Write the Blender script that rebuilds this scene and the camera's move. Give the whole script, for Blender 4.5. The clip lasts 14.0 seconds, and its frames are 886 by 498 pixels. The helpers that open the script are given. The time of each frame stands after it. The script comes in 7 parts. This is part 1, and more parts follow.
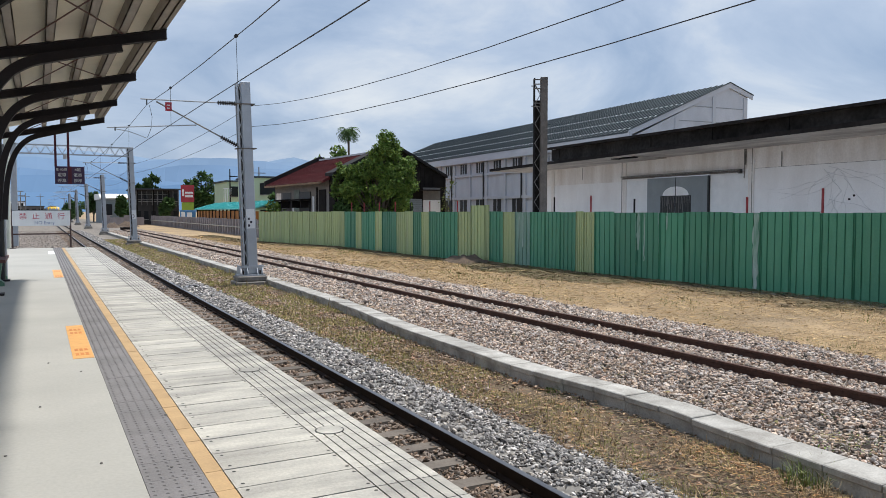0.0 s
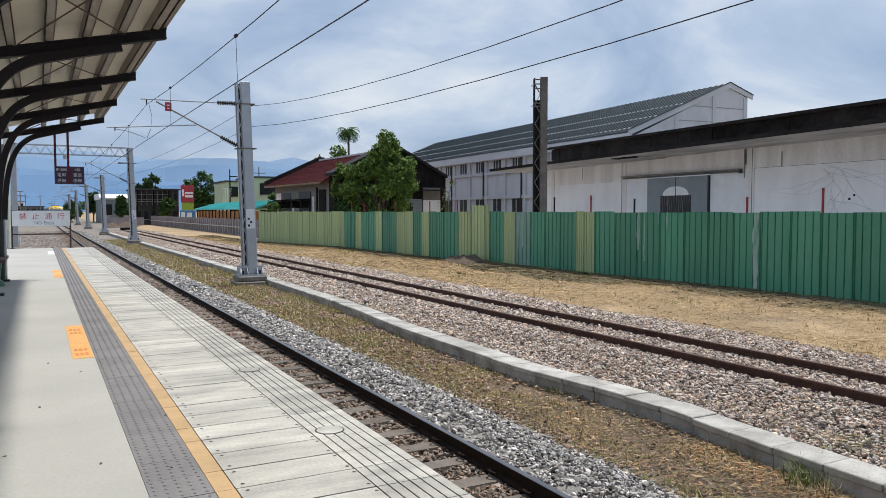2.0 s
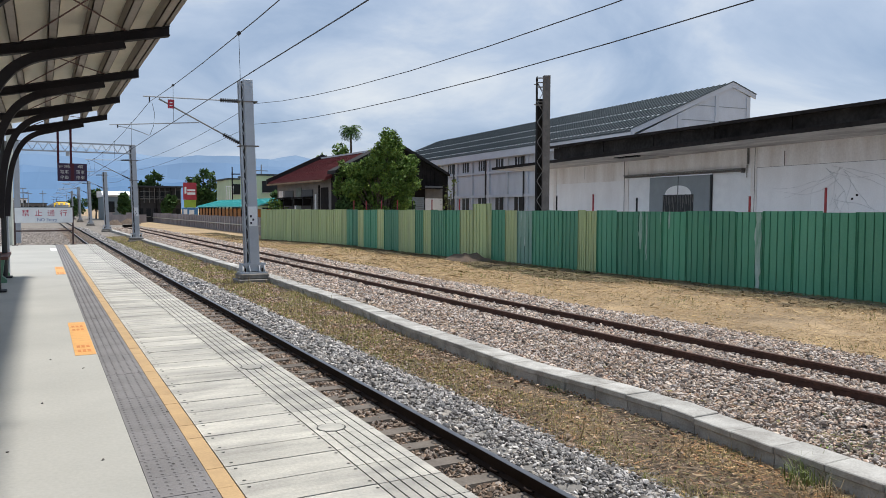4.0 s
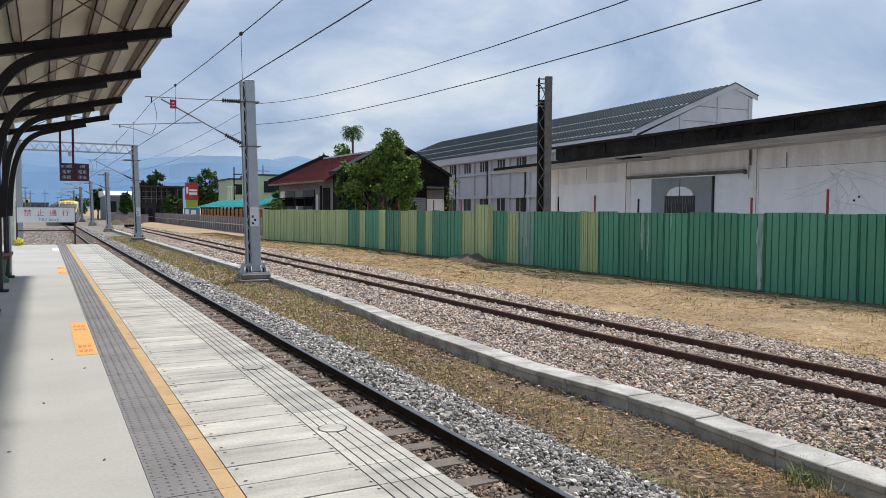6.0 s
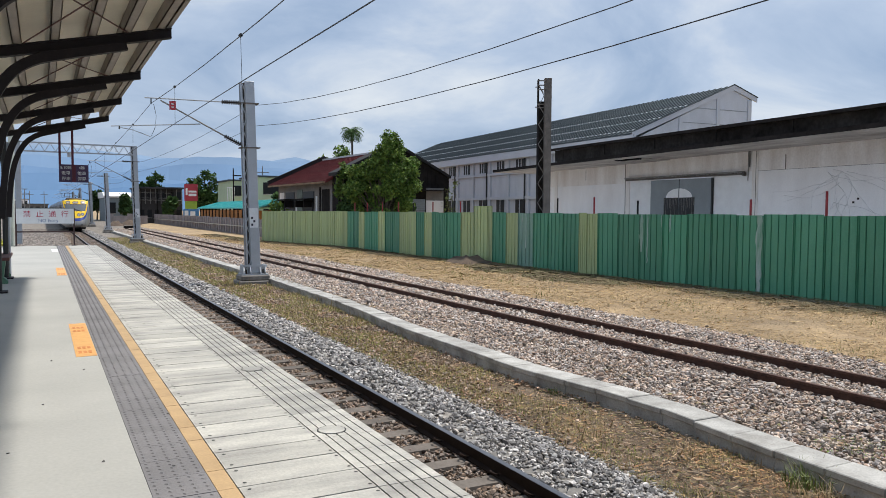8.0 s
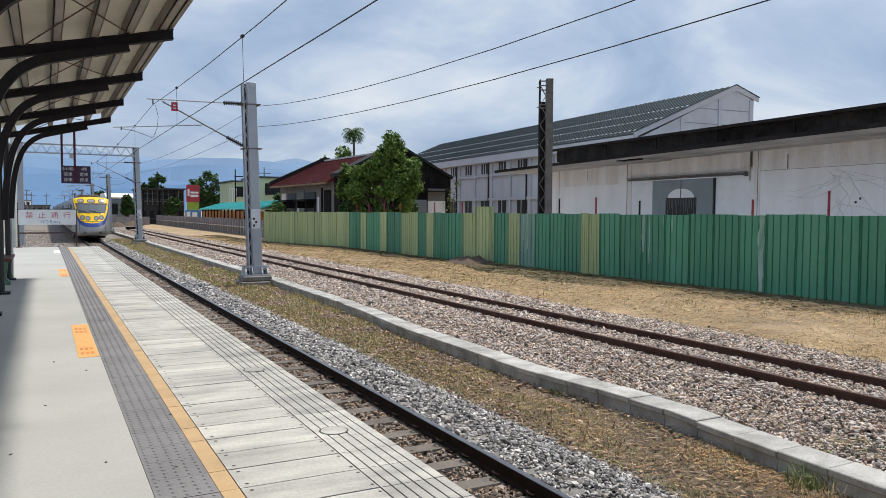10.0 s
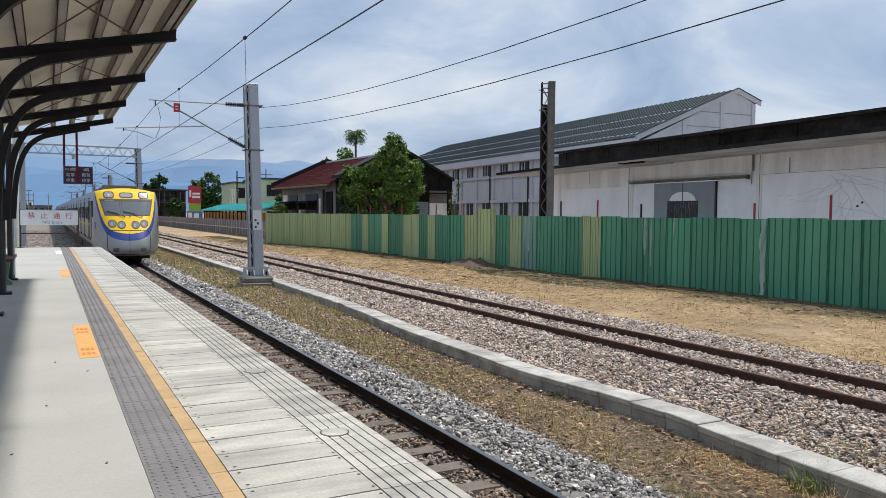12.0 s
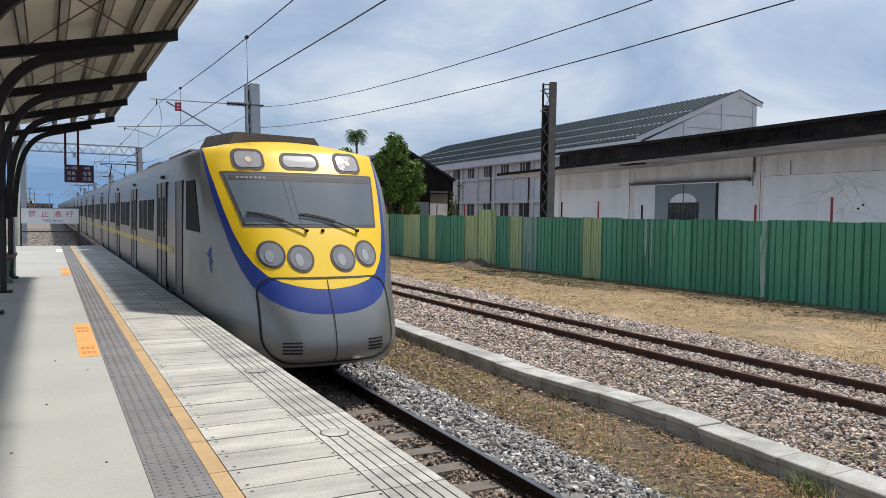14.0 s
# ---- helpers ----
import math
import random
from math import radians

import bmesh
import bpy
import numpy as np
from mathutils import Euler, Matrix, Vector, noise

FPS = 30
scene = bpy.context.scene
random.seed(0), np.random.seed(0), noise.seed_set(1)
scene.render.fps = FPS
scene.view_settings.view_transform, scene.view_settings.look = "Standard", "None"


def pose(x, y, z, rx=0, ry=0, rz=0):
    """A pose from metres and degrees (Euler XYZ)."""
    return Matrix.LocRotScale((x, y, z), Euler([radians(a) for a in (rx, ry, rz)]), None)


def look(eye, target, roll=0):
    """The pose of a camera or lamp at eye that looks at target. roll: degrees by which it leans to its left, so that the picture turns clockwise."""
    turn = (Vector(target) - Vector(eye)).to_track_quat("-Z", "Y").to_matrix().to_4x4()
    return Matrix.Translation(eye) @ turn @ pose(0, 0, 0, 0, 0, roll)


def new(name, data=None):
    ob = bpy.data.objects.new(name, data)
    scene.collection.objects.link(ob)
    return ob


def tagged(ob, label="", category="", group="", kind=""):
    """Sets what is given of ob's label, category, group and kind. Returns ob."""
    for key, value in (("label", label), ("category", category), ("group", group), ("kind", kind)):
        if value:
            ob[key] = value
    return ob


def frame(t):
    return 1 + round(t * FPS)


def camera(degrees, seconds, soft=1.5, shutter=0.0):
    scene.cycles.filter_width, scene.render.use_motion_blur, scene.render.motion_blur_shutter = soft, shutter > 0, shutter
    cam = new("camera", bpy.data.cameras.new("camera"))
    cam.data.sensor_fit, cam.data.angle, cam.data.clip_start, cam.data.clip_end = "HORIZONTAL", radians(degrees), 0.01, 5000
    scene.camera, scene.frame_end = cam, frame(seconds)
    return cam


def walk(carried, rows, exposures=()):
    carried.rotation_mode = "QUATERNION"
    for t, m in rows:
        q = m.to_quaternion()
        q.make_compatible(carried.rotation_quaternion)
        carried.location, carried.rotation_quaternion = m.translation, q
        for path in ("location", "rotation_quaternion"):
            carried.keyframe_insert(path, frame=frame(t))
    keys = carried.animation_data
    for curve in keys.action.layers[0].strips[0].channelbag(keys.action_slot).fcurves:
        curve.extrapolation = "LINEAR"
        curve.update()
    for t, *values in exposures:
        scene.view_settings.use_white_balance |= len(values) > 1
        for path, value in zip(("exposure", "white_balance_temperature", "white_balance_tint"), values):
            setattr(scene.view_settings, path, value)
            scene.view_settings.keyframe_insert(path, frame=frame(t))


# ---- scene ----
# x: across the tracks, y: along them, away from the camera; z = 0 is the platform
cam = camera(60.73, 14.0, soft=0.6)
ROWS = [
    (0.0, pose(0.0000, 0.0000, 1.4200, 87.133, -0.000, -28.123)),
    (0.5, pose(0.0032, 0.0038, 1.4164, 87.179, -0.057, -28.128)),
    (1.0, pose(0.0020, 0.0064, 1.4176, 87.161, -0.098, -28.135)),
    (1.5, pose(-0.0006, 0.0033, 1.4169, 87.152, -0.030, -28.136)),
    (2.0, pose(0.0031, 0.0108, 1.4164, 87.136, 0.030, -28.128)),
    (2.5, pose(0.0011, 0.0038, 1.4191, 87.072, 0.001, -28.131)),
    (3.0, pose(0.0008, 0.0079, 1.4154, 87.015, -0.086, -28.127)),
    (5.5, pose(-0.0001, 0.0023, 1.4154, 87.038, -0.265, -27.787)),
    (6.0, pose(-0.0006, 0.0059, 1.4184, 87.055, -0.326, -27.846)),
    (6.5, pose(0.0045, 0.0055, 1.4173, 87.095, -0.359, -27.884)),
    (7.0, pose(-0.0004, 0.0037, 1.4179, 87.133, -0.353, -27.949)),
    (7.5, pose(0.0032, 0.0045, 1.4172, 87.156, -0.316, -27.901)),
    (8.0, pose(-0.0017, 0.0038, 1.4205, 87.168, -0.373, -27.895)),
    (10.5, pose(-0.0024, 0.0043, 1.4208, 87.224, -0.283, -27.732)),
    (11.0, pose(-0.0042, 0.0030, 1.4212, 87.267, -0.419, -27.700)),
    (11.5, pose(-0.0039, 0.0020, 1.4221, 87.325, -0.523, -27.667)),
    (12.0, pose(-0.0042, 0.0066, 1.4197, 87.371, -0.530, -27.653)),
    (12.5, pose(-0.0045, 0.0004, 1.4219, 87.389, -0.521, -27.609)),
    (13.0, pose(-0.0013, 0.0040, 1.4170, 87.381, -0.583, -27.607)),
    (13.5, pose(-0.0044, -0.0011, 1.4229, 87.359, -0.681, -27.611)),
    (14.0, pose(-0.0063, 0.0082, 1.4238, 87.389, -0.824, -27.606)),
]
walk(cam, ROWS)

# ---- sky and sun: a bright, broken overcast ----
world = bpy.data.worlds.new("sky")
scene.world = world
world.use_nodes = True
SUN_EL, SUN_AZ = 65.5, 80.0      # degrees; azimuth clockwise from +y


def sky_nodes():
    nt = world.node_tree
    nt.nodes.clear()
    n = nt.nodes.new
    out = n("ShaderNodeOutputWorld")
    bg = n("ShaderNodeBackground")
    sky = n("ShaderNodeTexSky")
    sky.sky_type = 'NISHITA'
    sky.sun_disc = False
    sky.sun_elevation = radians(SUN_EL)
    sky.sun_rotation = radians(SUN_AZ)
    sky.dust_density = 2.0
    tc = n("ShaderNodeTexCoord")
    # project the direction on a cloud layer so that clouds flatten to the horizon
    sep = n("ShaderNodeSeparateXYZ")
    nt.links.new(tc.outputs["Generated"], sep.inputs[0])
    zc = n("ShaderNodeMath")
    zc.operation = 'ADD'
    zc.inputs[1].default_value = 0.34
    za = n("ShaderNodeMath")
    za.operation = 'ABSOLUTE'
    nt.links.new(sep.outputs[2], za.inputs[0])
    nt.links.new(za.outputs[0], zc.inputs[0])
    comb = n("ShaderNodeCombineXYZ")
    for i in (0, 1):
        d = n("ShaderNodeMath")
        d.operation = 'DIVIDE'
        nt.links.new(sep.outputs[i], d.inputs[0])
        nt.links.new(zc.outputs[0], d.inputs[1])
        nt.links.new(d.outputs[0], comb.inputs[i])
    big = n("ShaderNodeTexNoise")
    big.inputs["Scale"].default_value = 1.75
    big.inputs["Detail"].default_value = 7.0
    big.inputs["Roughness"].default_value = 0.56
    big.inputs["Distortion"].default_value = 0.5
    nt.links.new(comb.outputs[0], big.inputs["Vector"])
    ramp = n("ShaderNodeValToRGB")
    e = ramp.color_ramp.elements
    e[0].position, e[0].color = 0.37, (2.9, 3.9, 5.55, 1)
    e[1].position, e[1].color = 0.69, (6.7, 7.15, 7.7, 1)
    mid = ramp.color_ramp.elements.new(0.52)
    mid.color = (4.25, 5.15, 6.6, 1)
    nt.links.new(big.outputs["Fac"], ramp.inputs[0])
    mix = n("ShaderNodeMix")
    mix.data_type = 'RGBA'
    mix.inputs[0].default_value = 0.85
    nt.links.new(sky.outputs[0], mix.inputs[6])
    nt.links.new(ramp.outputs[0], mix.inputs[7])
    nt.links.new(mix.outputs[2], bg.inputs[0])
    bg.inputs[1].default_value = 0.117
    nt.links.new(bg.outputs[0], out.inputs[0])


sky_nodes()
sun_data = bpy.data.lights.new("sun", 'SUN')
sun_data.energy = 4.3
sun_data.angle = radians(3.5)
sun_data.color = (1.0, 0.96, 0.9)
sun = new("sun", sun_data)
sun.matrix_world = look((math.sin(radians(SUN_AZ)) * 30, math.cos(radians(SUN_AZ)) * 30, 30 * math.tan(radians(SUN_EL))), (0, 0, 0))
scene.view_settings.exposure = 0.0


# ---- materials ----
def mat(name, col, rough=0.8, metal=0.0, var=0.15, scale=3.0, fine=60.0, bump=0.0, col2=None, rand=0.0, coord="Object", spec=0.5, detail=6.0, island=False, tints=None, stretch=None):
    """A node material: two colours mixed by stains (scale) and grain (fine), relief by bump."""
    m = bpy.data.materials.new(name)
    m.use_nodes = True
    nt = m.node_tree
    n, link = nt.nodes.new, nt.links.new
    b = nt.nodes["Principled BSDF"]
    b.inputs["Roughness"].default_value = rough
    b.inputs["Metallic"].default_value = metal
    b.inputs["Specular IOR Level"].default_value = spec
    tc = n("ShaderNodeTexCoord")
    src = tc.outputs["Object"]
    if coord == "World":
        src = n("ShaderNodeNewGeometry").outputs["Position"]
    s = n("ShaderNodeTexNoise")
    s.inputs["Scale"].default_value, s.inputs["Detail"].default_value = scale, detail
    s.inputs["Roughness"].default_value = 0.6
    if stretch:
        sc = n("ShaderNodeVectorMath")
        sc.operation = 'MULTIPLY'
        sc.inputs[1].default_value = stretch
        link(src, sc.inputs[0])
        link(sc.outputs[0], s.inputs["Vector"])
    else:
        link(src, s.inputs["Vector"])
    g = n("ShaderNodeTexNoise")
    g.inputs["Scale"].default_value, g.inputs["Detail"].default_value = fine, 3.0
    link(src, g.inputs["Vector"])
    c2 = col2 or tuple(max(0.0, c * (1 - 2.2 * var)) for c in col)
    r = n("ShaderNodeMapRange")
    r.inputs[1].default_value, r.inputs[2].default_value = 0.35, 0.68
    link(s.outputs["Fac"], r.inputs[0])
    mx = n("ShaderNodeMix")
    mx.data_type = 'RGBA'
    mx.inputs[6].default_value, mx.inputs[7].default_value = (*col, 1), (*c2, 1)
    link(r.outputs[0], mx.inputs[0])
    hsv = n("ShaderNodeHueSaturation")
    if tints:
        rp = n("ShaderNodeValToRGB")
        rp.color_ramp.interpolation = 'CONSTANT'
        while len(rp.color_ramp.elements) < len(tints):
            rp.color_ramp.elements.new(0.5)
        for i, (el, c) in enumerate(zip(rp.color_ramp.elements, tints)):
            el.position, el.color = i / len(tints), (*c, 1)
        mul = n("ShaderNodeMath")
        mul.operation = 'MULTIPLY'
        mul.inputs[1].default_value = 7.31
        fr = n("ShaderNodeMath")
        fr.operation = 'FRACT'
        link(n("ShaderNodeNewGeometry").outputs["Random Per Island"], mul.inputs[0])
        link(mul.outputs[0], fr.inputs[0])
        link(fr.outputs[0], rp.inputs[0])
        tm = n("ShaderNodeMix")
        tm.data_type, tm.blend_type = 'RGBA', 'MULTIPLY'
        tm.inputs[0].default_value = 1.0
        link(mx.outputs[2], tm.inputs[6])
        link(rp.outputs[0], tm.inputs[7])
        link(tm.outputs[2], hsv.inputs["Color"])
    else:
        link(mx.outputs[2], hsv.inputs["Color"])
    v = n("ShaderNodeMapRange")
    v.inputs[3].default_value, v.inputs[4].default_value = 1 - var, 1 + var
    v.inputs[1].default_value, v.inputs[2].default_value = 0.25, 0.75
    link(g.outputs["Fac"], v.inputs[0])
    val = v.outputs[0]
    if rand:
        if island:
            ro = n("ShaderNodeNewGeometry").outputs["Random Per Island"]
        else:
            ro = n("ShaderNodeObjectInfo").outputs["Random"]
        rr = n("ShaderNodeMapRange")
        rr.inputs[3].default_value, rr.inputs[4].default_value = 1 - rand, 1 + rand
        link(ro, rr.inputs[0])
        mu = n("ShaderNodeMath")
        mu.operation = 'MULTIPLY'
        link(val, mu.inputs[0])
        link(rr.outputs[0], mu.inputs[1])
        val = mu.outputs[0]
    link(val, hsv.inputs["Value"])
    link(hsv.outputs[0], b.inputs["Base Color"])
    if bump:
        bp = n("ShaderNodeBump")
        bp.inputs["Strength"].default_value = min(1.0, bump)
        bp.inputs["Distance"].default_value = 0.01
        link(g.outputs["Fac"], bp.inputs["Height"])
        link(bp.outputs[0], b.inputs["Normal"])
    return m


def glow(name, col, strength):
    m = bpy.data.materials.new(name)
    m.use_nodes = True
    b = m.node_tree.nodes["Principled BSDF"]
    b.inputs["Base Color"].default_value = (*col, 1)
    b.inputs["Emission Color"].default_value = (*col, 1)
    b.inputs["Emission Strength"].default_value = strength
    return m


M = {}
M["concrete"] = mat("platform_concrete", (0.43, 0.42, 0.38), 0.75, var=0.06, scale=0.7, fine=40, bump=0.1, col2=(0.365, 0.357, 0.325), coord="World")
M["slab"] = mat("slab_concrete", (0.54, 0.52, 0.46), 0.8, var=0.12, scale=1.6, fine=50, bump=0.15, col2=(0.28, 0.27, 0.25), rand=0.13, coord="World", stretch=(0.7, 2.2, 1))
M["groove"] = mat("joint_dark", (0.06, 0.06, 0.055), 0.9, var=0.1)
M["tactile"] = mat("tactile_grey", (0.215, 0.205, 0.205), 0.8, var=0.1, scale=2.0, fine=70, bump=0.2, rand=0.05, coord="World")
M["yellowline"] = mat("ochre_line", (0.53, 0.355, 0.18), 0.7, var=0.08, scale=4, fine=60, rand=0.05, coord="World")
M["orange"] = mat("orange_paint", (0.76, 0.40, 0.13), 0.6, var=0.08, scale=9)
M["orange_ink"] = mat("orange_ink", (0.64, 0.22, 0.05), 0.6, var=0.1)
M["kerb"] = mat("kerb_concrete", (0.47, 0.455, 0.42), 0.85, var=0.16, scale=2.6, fine=45, bump=0.4, col2=(0.25, 0.235, 0.21), rand=0.14, coord="World")
M["gravel"] = mat("far_gravel", (0.245, 0.215, 0.185), 0.95, var=0.4, scale=1.2, fine=11, bump=1.0, col2=(0.15, 0.13, 0.105), coord="World")
# unseen pale ground behind the fence, added to bounce light onto the warehouse wall
M["yard"] = mat("bounce_ground", (0.47, 0.46, 0.44), 0.9, var=0.12, scale=0.6, fine=25, bump=0.2, coord="World")
M["dirt"] = mat("dry_dirt", (0.22, 0.155, 0.105), 0.95, var=0.4, scale=1.6, fine=22, bump=1.0, col2=(0.085, 0.065, 0.045), coord="World")
M["drygrass"] = mat("dry_grass_ground", (0.43, 0.305, 0.17), 0.95, var=0.32, scale=0.4, fine=14, bump=1.0, col2=(0.24, 0.175, 0.105), coord="World")
# near-black so the gaps between stones look deep: their shade is in this colour
M["ballast_bed_shaded"] = mat("ballast_bed_shaded", (0.05, 0.042, 0.035), 0.95, var=0.4, scale=6.0, fine=24, bump=1.0, col2=(0.028, 0.024, 0.02), coord="World")
M["stone_grey"] = mat("stone_grey", (0.44, 0.415, 0.39), 0.85, var=0.12, scale=8, fine=60, rand=0.45, island=True, coord="World", tints=((1, 1, 1), (0.68, 0.69, 0.71), (1.45, 1.45, 1.45), (0.42, 0.42, 0.43), (1.0, 0.95, 0.88), (0.85, 0.86, 0.88), (0.28, 0.27, 0.27)))
M["stone_brown"] = mat("stone_brown", (0.58, 0.505, 0.445), 0.88, var=0.15, scale=5, fine=60, rand=0.32, island=True, coord="World", tints=((1, 1, 1), (0.95, 0.82, 0.70), (0.62, 0.59, 0.57), (1.2, 1.12, 1.02), (0.78, 0.63, 0.54), (0.9, 0.92, 0.95), (0.42, 0.40, 0.39)))
# darker than the other stones: shade beside the platform is put into this brown
M["stone_shaded"] = mat("stone_brown_shaded", (0.33, 0.28, 0.24), 0.88, var=0.15, scale=5, fine=60, rand=0.45, island=True, coord="World", tints=((1, 1, 1), (0.9, 0.75, 0.62), (0.6, 0.55, 0.52), (1.1, 1.0, 0.9), (0.75, 0.6, 0.5)))
M["straw"] = mat("straw", (0.45, 0.34, 0.19), 0.95, var=0.15, scale=0.7, rand=0.45, island=True, coord="World", col2=(0.33, 0.235, 0.125), tints=((1, 1, 1), (0.88, 0.82, 0.72), (1.15, 1.12, 1.06), (0.72, 0.66, 0.58), (1.0, 0.9, 0.74)))
M["litter"] = mat("dead_litter", (0.27, 0.20, 0.135), 0.95, var=0.2, scale=0.9, rand=0.55, island=True, coord="World", col2=(0.135, 0.105, 0.075), tints=((1, 1, 1), (1.7, 1.6, 1.4), (0.45, 0.42, 0.4), (0.8, 0.95, 0.55), (1.25, 0.95, 0.7)))
M["stalk"] = mat("rusty_straw", (0.40, 0.25, 0.135), 0.95, var=0.15, scale=1.0, rand=0.5, island=True, coord="World", col2=(0.27, 0.20, 0.11), tints=((1, 1, 1), (1.3, 1.35, 1.3), (0.5, 0.42, 0.36), (1.1, 0.85, 0.65), (0.8, 0.8, 0.6)))
M["blade_olive"] = mat("olive_blade", (0.15, 0.128, 0.06), 0.9, var=0.2, scale=0.7, rand=0.35, island=True, coord="World", col2=(0.15, 0.105, 0.06))
M["foot"] = mat("old_concrete", (0.24, 0.225, 0.205), 0.9, var=0.2, scale=2.5, fine=30, bump=0.4, coord="World")
M["rail_dark"] = mat("rail_dark", (0.030, 0.018, 0.013), 0.8, metal=0.0, spec=0.2, var=0.15, scale=6, fine=40)
M["rail_top"] = mat("rail_polished", (0.26, 0.25, 0.245), 0.35, metal=1.0, var=0.1, scale=5)
M["rail_rust"] = mat("rail_rust", (0.085, 0.039, 0.026), 0.85, var=0.2, scale=8, fine=60)
M["sleeper"] = mat("sleeper_concrete", (0.17, 0.145, 0.122), 0.9, var=0.15, scale=3, fine=40, bump=0.3, rand=0.12, coord="World")
M["galv"] = mat("galvanised_steel", (0.42, 0.45, 0.49), 0.5, metal=0.35, var=0.06, scale=2, fine=30)
M["steel_dark"] = mat("dark_steel", (0.022, 0.02, 0.019), 0.6, var=0.12, scale=3)
M["fence_dark"] = mat("fence_green", (0.058, 0.24, 0.138), 0.5, var=0.09, scale=2.6, fine=25, rand=0.16, col2=(0.085, 0.275, 0.17), coord="World", stretch=(1, 1, 0.12))
M["fence_light"] = mat("fence_yellow_green", (0.41, 0.50, 0.235), 0.55, var=0.09, scale=2.6, fine=25, rand=0.12, coord="World", stretch=(1, 1, 0.12), col2=(0.33, 0.40, 0.21))
M["fence_faded"] = mat("fence_chalky_green", (0.13, 0.27, 0.20), 0.7, var=0.12, scale=4.0, fine=25, rand=0.08, coord="World", stretch=(1, 1, 0.15), col2=(0.22, 0.34, 0.28))
M["wall_white"] = mat("weathered_white_wall", (0.915, 0.895, 0.885), 0.85, var=0.05, scale=0.9, fine=20, col2=(0.82, 0.795, 0.78), coord="World", stretch=(1, 1, 0.4))
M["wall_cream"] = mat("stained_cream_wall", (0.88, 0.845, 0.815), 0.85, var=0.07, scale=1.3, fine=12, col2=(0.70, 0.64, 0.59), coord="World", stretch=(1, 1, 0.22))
M["soffit"] = mat("stained_soffit", (0.60, 0.55, 0.50), 0.9, var=0.12, scale=0.9, fine=9, col2=(0.30, 0.26, 0.23), coord="World", stretch=(1.6, 0.5, 1))
M["wall_grey"] = mat("grey_render", (0.56, 0.585, 0.635), 0.85, var=0.06, scale=0.8, fine=15, col2=(0.46, 0.485, 0.53), coord="World", stretch=(1, 1, 0.35))
M["roof_grey"] = mat("dark_grey_roof", (0.075, 0.092, 0.10), 0.8, var=0.12, scale=0.5, fine=20, spec=0.2)
M["roof_red"] = mat("oxide_red_roof", (0.15, 0.036, 0.038), 0.9, var=0.2, scale=0.6, fine=10, col2=(0.085, 0.03, 0.03), spec=0.15)
M["eave_black"] = mat("sooty_eave", (0.018, 0.016, 0.016), 0.9, var=0.3, scale=0.5, fine=6)
M["white"] = mat("white_paint", (0.86, 0.86, 0.86), 0.6, var=0.04, scale=2)
M["door_grey"] = mat("grey_steel_door", (0.27, 0.30, 0.315), 0.6, var=0.1, scale=0.8)
M["black"] = mat("black", (0.012, 0.012, 0.013), 0.5, var=0.1)
M["wood_dark"] = mat("dark_boards", (0.022, 0.018, 0.016), 0.85, var=0.25, scale=1.5, fine=20, spec=0.15)
M["leaf"] = mat("leaf_green", (0.155, 0.235, 0.05), 0.7, var=0.15, scale=0.7, fine=5, rand=0.5, island=True, col2=(0.10, 0.165, 0.035), spec=0.3, tints=((1, 1, 1), (0.6, 0.7, 0.6), (1.25, 1.15, 0.9), (0.8, 0.9, 0.8)))
M["leaf_dark"] = mat("leaf_dark_green", (0.07, 0.125, 0.04), 0.8, var=0.15, scale=0.5, fine=4, rand=0.45, island=True, spec=0.15)
M["bark"] = mat("bark", (0.14, 0.11, 0.085), 0.9, var=0.2, scale=6, fine=40)
M["blade_dry"] = mat("dry_blade", (0.43, 0.335, 0.19), 0.9, var=0.15, scale=0.6, rand=0.4, island=True, col2=(0.30, 0.22, 0.12), coord="World")
M["blade_green"] = mat("green_blade", (0.19, 0.235, 0.06), 0.85, var=0.2, scale=0.8, rand=0.35, island=True, coord="World")
M["blade_moss"] = mat("moss_blade", (0.29, 0.32, 0.085), 0.9, var=0.2, scale=0.8, rand=0.45, island=True, coord="World", col2=(0.33, 0.27, 0.10))
M["purlin"] = mat("canopy_purlin", (0.33, 0.29, 0.25), 0.6, var=0.1)
M["sheet"] = mat("canopy_sheet", (0.86, 0.81, 0.67), 0.6, var=0.05, scale=0.8, col2=(0.70, 0.65, 0.54))
M["rib"] = mat("canopy_rib", (0.027, 0.023, 0.025), 0.6, var=0.1, spec=0.2)
M["train_silver"] = mat("train_silver", (0.30, 0.295, 0.285), 0.36, metal=0.6, var=0.05, scale=1.5)
# the sides' shading and dark reflections are put into this darker steel colour
M["train_steel_shaded"] = mat("train_side_shaded", (0.16, 0.156, 0.152), 0.32, metal=0.7, var=0.07, scale=1.2)
M["train_yellow"] = mat("train_yellow", (0.86, 0.55, 0.01), 0.35, var=0.03, scale=1.5)
M["train_blue"] = mat("train_blue", (0.018, 0.045, 0.235), 0.35, var=0.05, scale=1.5)
M["train_dark"] = mat("train_underframe", (0.02, 0.019, 0.018), 0.8, var=0.2, scale=3)
M["train_roof"] = mat("train_roof", (0.11, 0.085, 0.07), 0.85, var=0.2, scale=1.5)


# ---- mesh helpers ----
def finish(name, bm, material, smooth=False):
    me = bpy.data.meshes.new(name)
    bmesh.ops.recalc_face_normals(bm, faces=bm.faces)
    bm.to_mesh(me)
    bm.free()
    for m in (material if isinstance(material, (list, tuple)) else (material,)):
        me.materials.append(m)
    if smooth:
        me.polygons.foreach_set("use_smooth", [True] * len(me.polygons))
    return me


